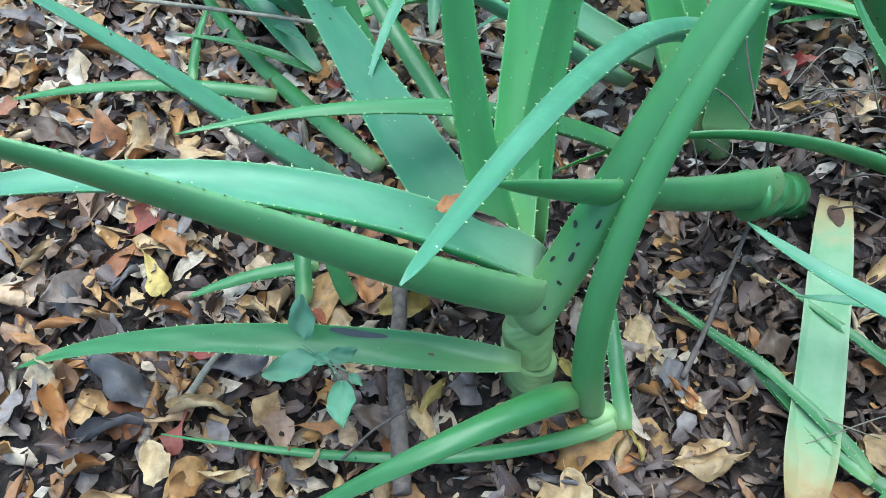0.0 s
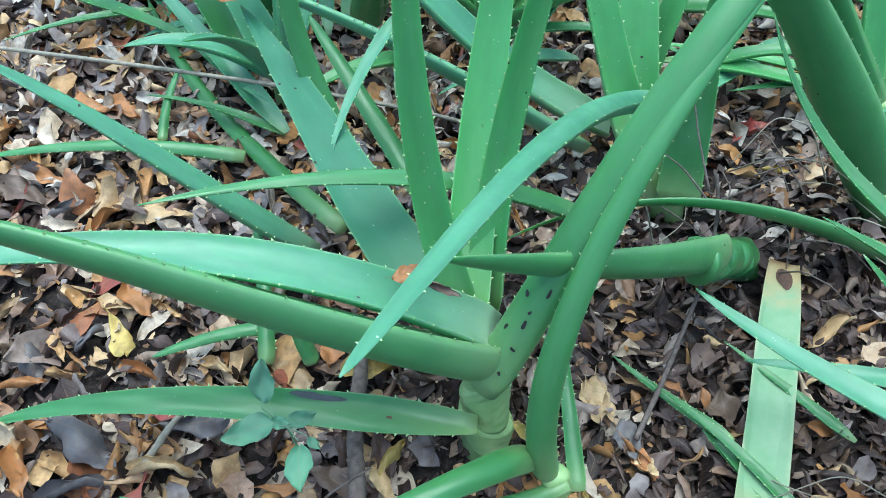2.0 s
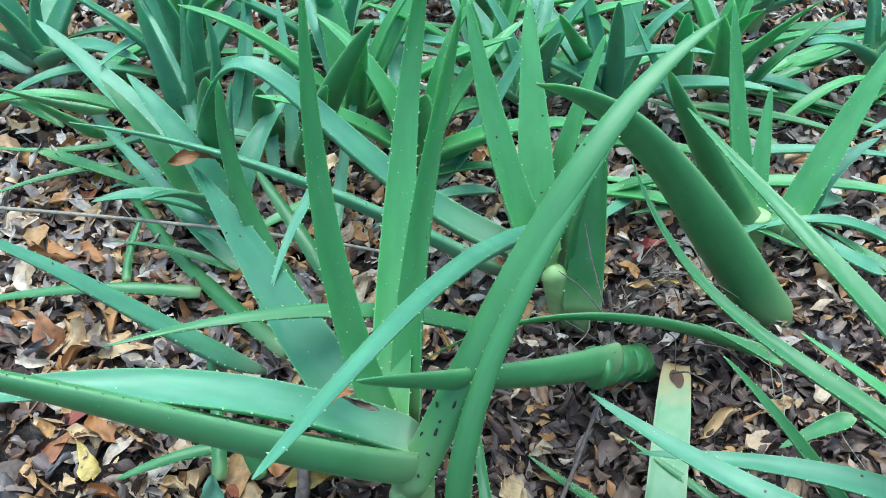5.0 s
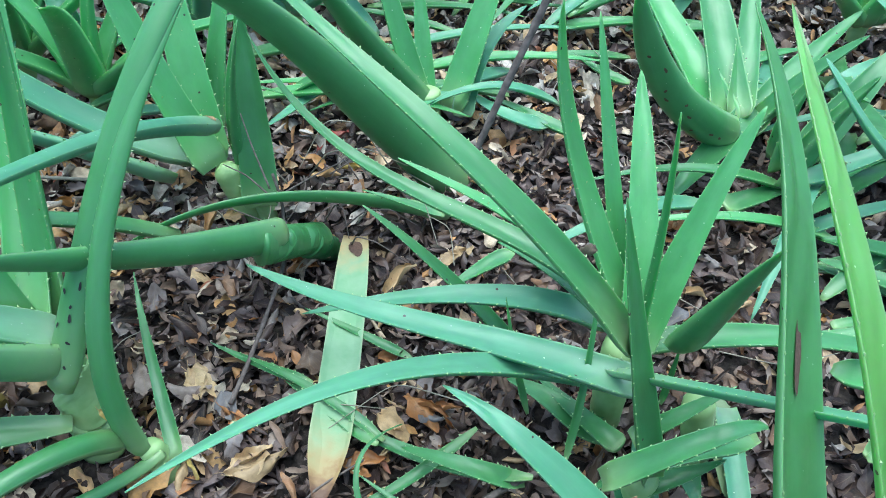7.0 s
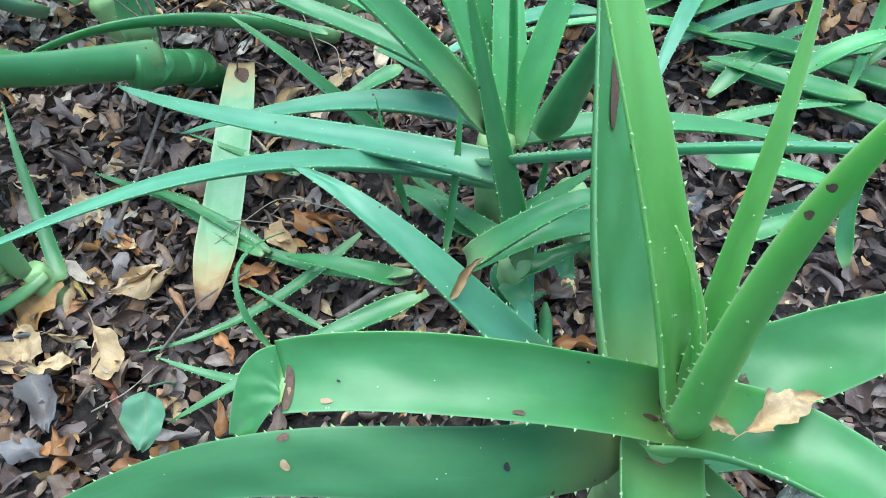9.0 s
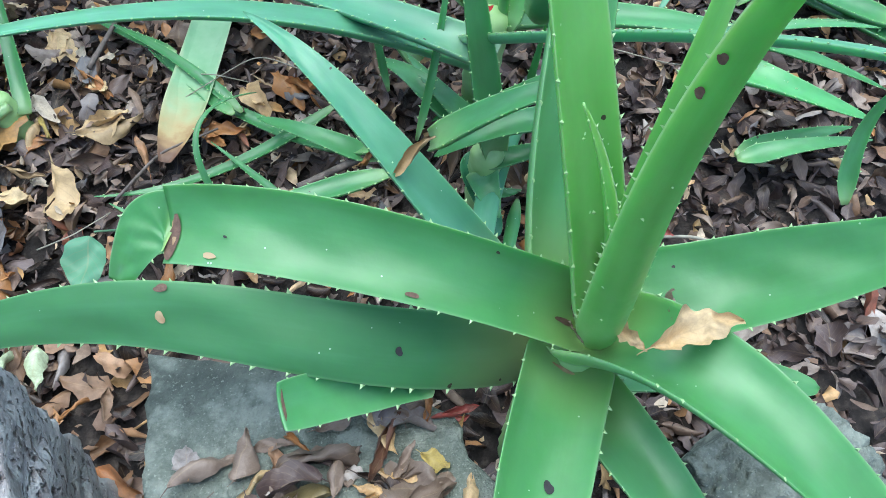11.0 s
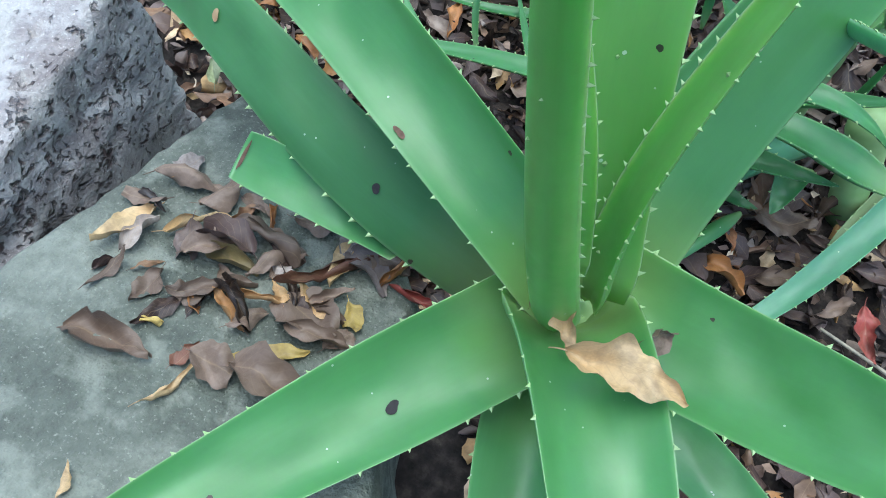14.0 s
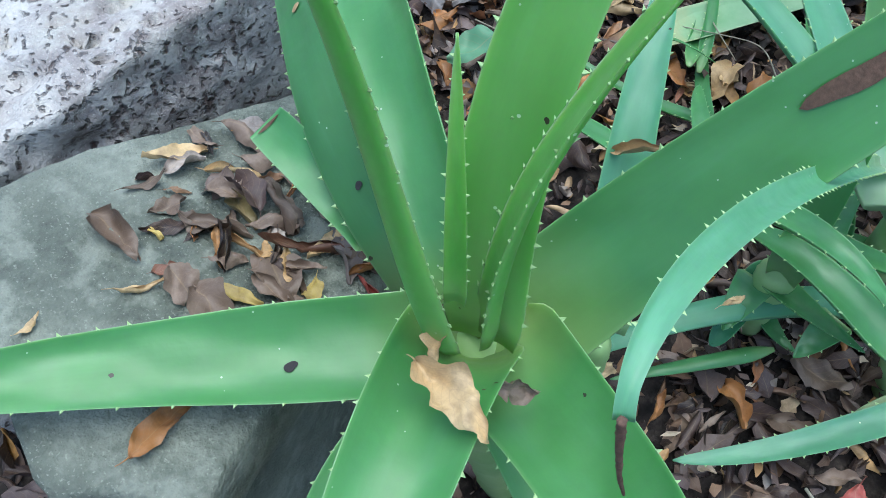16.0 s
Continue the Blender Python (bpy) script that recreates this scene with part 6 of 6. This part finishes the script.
for k in range(150):
    x, y = PICK.uniform(-0.8, 1.45), PICK.uniform(0.15, 1.7)
    dead_leaf(x, y, False, PICK.uniform(0.045, 0.085), PICK.uniform(0.35, 0.65), PICK.uniform(0, 360), (LEAF_DEAD, LEAF_DARK, LEAF_DEAD, LEAF_BROWN, LEAF_GREY)[k % 5], "dry curled dead leaf on the leaf litter")

# leaves caught on the plants
dead_leaf(0.953, -0.240, False, 0.076, 0.48, 2, LEAF_CREAM, "large curled cream dead leaf caught on a green aloe leaf", 0.502, (0.25, 0.0), 100)
dead_leaf(0.911, -0.222, False, 0.038, 0.45, -45, LEAF_CREAM, "small cream dead leaf in the heart of an aloe", 0.482, (0.1, 0.3), 101)
dead_leaf(0.963, -0.196, False, 0.042, 0.55, 70, LEAF_BROWN, "brown dead leaf wedged between aloe leaves", 0.462, (1.0, 0.5), 102)
dead_leaf(0.884, -0.186, False, 0.03, 0.5, 70, LEAF_BROWN, "crumpled brown scrap in the heart of an aloe", 0.462, (0.9, 0.5), 103)
dead_leaf(0.882, -0.205, False, 0.024, 0.5, 110, LEAF_BROWN, "crumpled brown scrap in the heart of an aloe", 0.458, (0.8, 0.2), 104)
dead_leaf(0.02, 0.605, False, 0.05, 0.55, 10, LEAF_ORANGE, "dry orange leaf resting on a green aloe leaf", 0.345, (0.15, 0.0))
dead_leaf(0.055, 0.60, False, 0.07, 0.35, -30, LEAF_BROWN, "dry brown leaf resting on a green aloe leaf", 0.335, (0.3, 0.1))
dead_leaf(0.184, 0.518, False, 0.06, 0.4, -35, LEAF_YELLOW, "folded yellow dead leaf on an aloe leaf", 0.115, (0.9, 0.2))
dead_leaf(0.800, 0.082, False, 0.085, 0.22, 20, LEAF_CREAM, "cream dry leaf curled over an aloe leaf", 0.338, (0.2, -0.35))
dead_leaf(0.742, 0.098, False, 0.05, 0.45, 60, LEAF_ORANGE, "orange dry leaf hanging from an aloe leaf", 0.315, (0.6, 0.7))
dead_leaf(0.902, 0.447, False, 0.07, 0.45, 80, LEAF_BROWN, "pinkish brown dead leaf hung on a long aloe leaf", 0.375, (0.2, 0.9))
dead_leaf(0.952, 0.092, False, 0.05, 0.6, 80, LEAF_CREAM, "pinkish dry leaf hung over a low aloe leaf", 0.235, (0.2, 0.9))
dead_leaf(-0.29, 1.11, False, 0.09, 0.45, 20, LEAF_ORANGE, "curled orange leaf caught among aloe leaves", 0.38, (0.4, 0.2))
dead_leaf(-0.03, 1.06, False, 0.07, 0.5, 60, LEAF_CREAM, "crumpled tan leaf caught among aloe leaves", 0.41, (0.5, 0.2))

# the nested sheaths of the leaning aloe's crown
for k, mat in enumerate((ALOE, ALOE, ALOE_MID_LIT, ALOE_MID_LIT)):
    q = 0.02 * k
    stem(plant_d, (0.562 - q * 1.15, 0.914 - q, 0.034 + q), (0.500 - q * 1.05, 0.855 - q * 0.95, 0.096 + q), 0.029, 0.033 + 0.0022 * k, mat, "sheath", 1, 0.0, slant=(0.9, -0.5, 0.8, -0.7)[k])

# ---- scars and holes ----
scar(leaf_f1, (0.838, -0.311, 0.424), 0.014, 0.010, HOLE, 1, "hole", "small dark hole")
scar(leaf_f10, (0.735, -0.183, 0.438), 0.009, 0.009, HOLE, 1, "hole", "small dark hole")
scar(leaf_f10, (0.555, -0.136, 0.475), 0.011, 0.011, SCAR_PALE, 1, "scar", "round tan scar")
scar(leaf_f10, (0.562, -0.114, 0.490), 0.016, 0.007, SCAR, 1, "scar", "brown nick at the margin")
scar(leaf_f9, (0.571, -0.086, 0.510), 0.013, 0.044, SCAR, 1, "scar", "torn brown fold")
scar(leaf_f9, (0.574, -0.083, 0.512), 0.006, 0.026, SCAR_PALE, 1, "scar", "tan edge of a torn fold")
scar(leaf_f9, (0.600, -0.108, 0.511), 0.016, 0.005, LEAF_CREAM, 1, "scar", "dry cream margin")
scar(leaf_f9, (0.752, -0.169, 0.507), 0.012, 0.006, SCAR, 1, "scar", "brown nick at the margin")
scar(leaf_f9, (0.613, -0.098, 0.520), 0.004, 0.003, HOLE, 1, "scar", "dark dot")
scar(leaf_f9, (0.886, -0.196, 0.455), 0.024, 0.007, SCAR, 1, "dry_sheath", "brown torn scrap of dry sheath")
scar(leaf_f1, (0.884, -0.210, 0.415), 0.005, 0.026, SCAR_PALE, 1, "dry_sheath", "brown seam at the leaf's base")
scar(leaf_f4, (0.960, 0.096, 0.570), 0.085, 0.024, SCAR, 1, "scar", "long brown dry scar")
scar(leaf_f5, (0.858, -0.242, 0.812), 0.008, 0.005, SCAR, -1, "scar", "dark brown spot")
scar(leaf_f5, (0.866, -0.238, 0.79), 0.009, 0.005, SCAR, -1, "scar", "dark brown spot")
for k in range(9):
    q = bez(((0.117, 0.558, 0.164), (0.258, 0.659, 0.472), (0.349, 0.809, 0.688), (0.571, 0.965, 0.741)), [0.035 + 0.017 * k + 0.004 * (k % 3)])[0]
    scar(leaf_a7, q + (0.011 * math.cos(k * 2.3), -0.008 * math.cos(k * 2.3), 0.0), 0.007 + 0.004 * (k % 3), 0.006 + 0.002 * (k % 2), HOLE, -1, "scar", "dark brown spot")
for k in range(9):
    q = bez(((1.513, 1.0, 0.059), (1.345, 0.962, 0.165), (1.229, 0.934, 0.313), (1.167, 0.915, 0.501)), [0.12 + 0.075 * k])[0]
    scar(leaf_z1, q + (0.012 * math.sin(k * 2.1), 0.0, 0.012 * math.cos(k * 1.7)), 0.012 + 0.006 * (k % 2), 0.008, SCAR, -1, "scar", "dark brown spot")
scar(leaf_stub, (0.634, -0.221, 0.458), 0.003, 0.036, SCAR, 1, "withered_end", "torn brown end")
scar(leaf_p4, (0.397, 1.076, 0.236), 0.024, 0.04, SCAR_PALE, 1, "withered_end", "torn orange-brown base")
scar(leaf_a_gnd, (-0.1, 0.55, 0.14), 0.09, 0.012, plain("bruise", (0.09, 0.1, 0.105), 0.5, 60), 1, "scar", "dark grey bruise along the edge")
scar(leaf_a_gnd, (0.0, 0.535, 0.11), 0.009, 0.006, SCAR, 1, "scar", "dark spot")

scar(pale_leaf.children[0], (0.628, 0.875, 0.01), 0.06, 0.03, SCAR, 1, "hole", "dark torn hole")

# ---- twigs and sticks ----
tube("stick", [(-0.075, 0.74, 0.035), (-0.063, 0.66, 0.045), (-0.060, 0.54, 0.035), (-0.045, 0.45, 0.03), (-0.034, 0.37, 0.025)], 0.011, 0.013, WOOD, "weathered dark grey stick lying under an aloe leaf", "stick", knots=0.06, k=10)
tube("dry_stalk", [(0.750, 0.548, 0.487), (0.793, 0.566, 0.579), (0.836, 0.583, 0.664), (0.892, 0.606, 0.783), (0.957, 0.632, 0.912)], 0.0045, 0.006, WOOD, "dry brown hanging stalk above the aloes", "stalk", knots=0.04)
tube("twig", [(0.352, 0.565, 0.022), (0.40, 0.66, 0.03), (0.44, 0.75, 0.035), (0.486, 0.85, 0.05), (0.50, 0.93, 0.12), (0.49, 0.97, 0.17)], 0.0045, 0.003, WOOD, "thin brown twig leaning over dead leaves", "twig", knots=0.06)
tube("twig", [(0.49, 0.93, 0.13), (0.44, 0.99, 0.16), (0.40, 1.02, 0.17)], 0.0022, 0.001, WOOD, "thin dry branching twig", "twig")
tube("twig", [(0.50, 0.94, 0.14), (0.57, 0.98, 0.14), (0.65, 1.03, 0.13)], 0.0022, 0.001, WOOD, "thin dry branching twig", "twig")
tube("twig", [(0.48, 0.95, 0.15), (0.46, 1.03, 0.20), (0.45, 1.08, 0.24)], 0.0022, 0.001, WOOD, "thin dry branching twig", "twig")
tube("straw_stalk", [(-0.95, 1.30, 0.10), (-0.6, 1.25, 0.11), (-0.25, 1.19, 0.12), (0.0, 1.14, 0.12), (0.16, 1.10, 0.11)], 0.0045, 0.0035, STRAW, "long dry straw-coloured stalk across the aloes", "stalk")
tube("twig", [(0.66, 0.255, 0.05), (0.75, 0.285, 0.055), (0.83, 0.30, 0.06)], 0.006, 0.005, WOOD, "brown twig under broad aloe leaves", "twig", knots=0.06)
tube("twig", [(-0.36, 0.47, 0.025), (-0.33, 0.54, 0.035), (-0.30, 0.60, 0.03)], 0.006, 0.004, STRAW, "short pale broken twig on dead leaves", "twig", knots=0.06)
tube("twig", [(-0.23, 0.72, 0.03), (-0.21, 0.79, 0.045), (-0.195, 0.85, 0.05)], 0.008, 0.007, STRAW, "short pale broken twig on dead leaves", "twig", knots=0.06)
tube("twig", [(-0.12, 0.41, 0.03), (-0.08, 0.45, 0.045), (-0.03, 0.49, 0.04)], 0.0022, 0.0015, WOOD, "thin dark twig on dead leaves", "twig")
tube("twig", [(1.30, 0.02, 0.03), (1.22, 0.07, 0.05), (1.12, 0.09, 0.04)], 0.003, 0.002, STRAW, "thin dry twig on dead leaves", "twig")
tube("twig", [(0.39, 0.30, 0.02), (0.46, 0.36, 0.04), (0.55, 0.40, 0.03)], 0.0025, 0.0018, WOOD, "thin dark twig on dead leaves", "twig")
r = np.random.default_rng(15)
for k in range(16):
    x, y, a, n = r.uniform(0.38, 0.8), r.uniform(0.84, 1.12), r.uniform(0, 6.28), r.uniform(0.03, 0.08)
    p = [(x + n * i * math.cos(a + 0.35 * i * math.sin(k)), y + n * i * math.sin(a + 0.35 * i * math.sin(k)), 0.03 + (0.05 + 0.06 * (k % 3)) * math.sin(0.9 * i) * 0.8) for i in range(4)]
    tube("twig", p, 0.0018, 0.0009, (WOOD, WOOD, STRAW)[k % 3], "thin dry curling twig among the aloes", "twig", k=5, knots=0.05)
r = np.random.default_rng(5)
for k in range(26):
    x, y, a, n = r.uniform(-0.7, 1.5), r.uniform(0.15, 1.5), r.uniform(0, 6.28), r.uniform(0.04, 0.12)
    tube("straw", [(x, y, 0.03), (x + n * math.cos(a), y + n * math.sin(a), 0.045 + 0.02 * r.random()), (x + 2 * n * math.cos(a + 0.4), y + 2 * n * math.sin(a + 0.4), 0.03)], 0.0013, 0.0008, STRAW, "thin dry straw on dead leaves", "straw", k=5, group="straws")


# ---- seedlings ----
def seedling(at, leaflets, label, wide=0.5):
    ob = thing("seedling", at, label, "seedling")
    tips = np.array([b for b, e in leaflets]).mean(axis=0)
    tube("stalk", [(0, 0, 0), tuple(tips * 0.5 + (0.006, 0.004, 0)), tuple(tips)], 0.0022, 0.0014, SPROUT, "", "", ob)
    for k, (b, e) in enumerate(leaflets):
        b, e = np.array(b), np.array(e)
        n = float(np.linalg.norm(e - b))
        v, f, uv = blade(700 + k, 1.0, wide, 0.2, 0.12, 0.3, 12, 8, 0.05)
        v[:, 0] += 0.5
        t = unit(e - b)
        side = unit(np.cross((0, -0.5, 1.0), t))
        up = np.cross(t, side)
        part("leaflet", mesh_from("leaflet", (v[:, :1] * t + v[:, 1:2] * side + v[:, 2:] * up) * n + b, f, uv), SPROUT, ob)
        tube("petiole", [tuple(tips), tuple((tips + b) / 2), tuple(b)], 0.0012, 0.0009, SPROUT, "", "", ob, k=5)
    return ob


seedling((-0.128, 0.481, 0.000), [((-0.045, 0.038, 0.150), (-0.044, 0.083, 0.190)), ((-0.017, 0.013, 0.150), (-0.084, -0.004, 0.148)), ((-0.014, 0.017, 0.150), (0.024, 0.035, 0.148)), ((0.012, -0.007, 0.150), (0.028, -0.068, 0.148)), ((0.022, 0.001, 0.150), (0.040, -0.014, 0.148)), ((-0.002, 0.014, 0.150), (-0.033, 0.017, 0.148))], "small green broad-leaved seedling among dead leaves", 0.62)
seedling((0.40, 0.25, 0.0), [((-0.023, -0.036, 0.075), (-0.052, -0.112, 0.06))], "single broad green seedling leaf among dead leaves", 0.85)


def red_flower():
    ob = thing("red_flower", (0.942, 0.353, 0.258), "small bright red fallen flower on an aloe leaf", "flower")
    for k in range(4):
        v, f, uv = blade(810 + k, 0.024, 0.011, 0.8, 0.2, 0.8, 6, 4)
        p = part("petal", mesh_from("petal", v, f, uv), PETAL, ob)
        p.matrix_basis = Matrix.Rotation(k * 1.5, 4, "Z") @ Euler((0.3, -0.5, 0)).to_matrix().to_4x4() @ Matrix.Translation((0.008, 0, 0))


red_flower()

# ---- aloes further back ----
def rosette(at, count, length, seed, label, skin):
    r = np.random.default_rng(seed)
    ob = thing("aloe_plant", at, label, "aloe", "aloes of the patch")
    o = np.array(at)
    stem(ob, o + (0, 0, -0.02), o + (0.01, 0, 0.09), 0.02, 0.028)
    for k in range(count):
        a = k * 2.4 + r.uniform(-0.4, 0.4)
        rise = math.radians(86 - 58 * (k / count) + r.uniform(-8, 8))
        L = length * r.uniform(0.75, 1.15) * (0.75 + 0.25 * k / count)
        d = np.array([math.cos(a), math.sin(a), 0.0])
        p0 = o + (0, 0, 0.07) + d * 0.012
        p1 = p0 + (d * math.cos(rise) + (0, 0, math.sin(rise))) * L * 0.35
        r2 = rise - r.uniform(0.1, 0.4)
        p2 = p1 + (d * math.cos(r2) + (0, 0, math.sin(r2))) * L * 0.33
        r3 = r2 - r.uniform(0.1, 0.7)
        p3 = p2 + (d * math.cos(r3) + (0, 0, math.sin(r3))) * L * 0.33
        p3[2] = max(p3[2], 0.02)
        leaf(ob, p0, p1, p2, p3, r.uniform(0.055, 0.085), skin=skin if k < count * 0.75 else ALOE_BLUE_LIT, power=0.6, cup=0.26, thick=0.4)
    return ob


# mostly the lighter skins: the brighter light back here is put into colour
for at, n, L, seed, skin in (((-0.95, 1.95, 0), 11, 0.5, 1, ALOE_BLUE_LIT), ((-0.55, 2.1, 0), 12, 0.5, 2, ALOE_YOUNG), ((-0.12, 1.95, 0), 12, 0.55, 3, ALOE_BLUE_LIT), ((0.12, 1.5, 0), 10, 0.5, 4, ALOE_YOUNG),
                             ((0.3, 2.15, 0), 11, 0.5, 5, ALOE_YOUNG), ((0.62, 1.75, 0), 10, 0.5, 6, ALOE_BLUE_LIT), ((0.75, 2.3, 0), 11, 0.45, 7, ALOE_YOUNG), ((1.15, 2.25, 0), 10, 0.45, 8, ALOE_BLUE_LIT),
                             ((-1.35, 1.9, 0), 9, 0.45, 9, ALOE_BLUE_LIT), ((2.1, 1.35, 0), 10, 0.5, 10, ALOE_YOUNG), ((2.1, 0.75, 0), 10, 0.5, 11, ALOE), ((-0.3, 1.3, 0), 8, 0.42, 13, ALOE_BLUE_LIT), ((0.4, 1.75, 0), 10, 0.48, 14, ALOE_BLUE_LIT), ((0.95, 1.95, 0), 10, 0.48, 15, ALOE_YOUNG), ((1.65, 1.6, 0), 10, 0.5, 17, ALOE), ((1.4, 1.95, 0), 9, 0.45, 18, ALOE_BLUE_LIT), ((1.8, 2.1, 0), 10, 0.5, 19, ALOE_YOUNG), ((2.2, 1.7, 0), 10, 0.5, 20, ALOE_BLUE_LIT),
                             ((-0.3, 2.45, 0), 10, 0.5, 21, ALOE_YOUNG), ((0.1, 2.6, 0), 10, 0.5, 22, ALOE_BLUE_LIT), ((0.55, 2.65, 0), 10, 0.5, 23, ALOE_BLUE_LIT), ((1.0, 2.7, 0), 10, 0.5, 24, ALOE_BLUE_LIT), ((1.5, 2.6, 0), 10, 0.5, 25, ALOE_YOUNG), ((-0.8, 2.5, 0), 10, 0.5, 26, ALOE_BLUE_LIT), ((2.45, 1.1, 0), 10, 0.5, 27, ALOE_BLUE_LIT), ((2.5, 0.3, 0), 10, 0.5, 28, ALOE_YOUNG),
                             ((-0.05, 1.68, 0), 10, 0.6, 31, ALOE_YOUNG), ((-0.5, 1.85, 0), 10, 0.6, 32, ALOE_BLUE_LIT), ((0.3, 1.9, 0), 10, 0.6, 33, ALOE_YOUNG), ((2.1, 0.4, 0), 9, 0.45, 35, ALOE_BLUE_LIT), ((2.3, 0.75, 0), 9, 0.5, 37, ALOE)):
    rosette(at, int(n * 0.7), L, seed, "aloe with toothed upright leaves among dead leaves", skin)

r = np.random.default_rng(33)
for k in range(92):
    x, y = (r.uniform(1.0, 2.0), r.uniform(1.2, 2.4)) if k < 32 else (r.uniform(1.3, 2.2), r.uniform(0.25, 1.25)) if k < 52 else (r.uniform(-1.1, 0.9), r.uniform(1.35, 2.3))
    a, n = r.uniform(-0.5, 0.9) + (math.pi if r.random() < 0.5 else 0), r.uniform(0.3, 0.55)
    d = np.array([math.cos(a), math.sin(a), 0.0])
    p = np.array([x, y, 0.03])
    h = r.uniform(0.02, 0.13)
    loose("green aloe leaf lying on dead leaves", tuple(p), tuple(p + d * n * 0.33 + (0, 0, h)), tuple(p + d * n * 0.66 + (0, 0, h)), tuple(p + d * n + (0, 0, r.uniform(0, 0.04))), r.uniform(0.03, 0.055), skin=(ALOE, ALOE_BLUE_LIT, ALOE_YOUNG)[k % 3], power=0.6)

# the dry brown tip of the arching leaf
tube("dry_tip", [(1.081, -0.229, 0.735), (1.085, -0.231, 0.715), (1.089, -0.232, 0.695), (1.093, -0.231, 0.678)], 0.002, 0.0007, SCAR, "withered brown leaf tip", "", plant_m, k=8, knots=0.1).location = Vector((1.081, -0.229, 0.735)) - plant_m.location
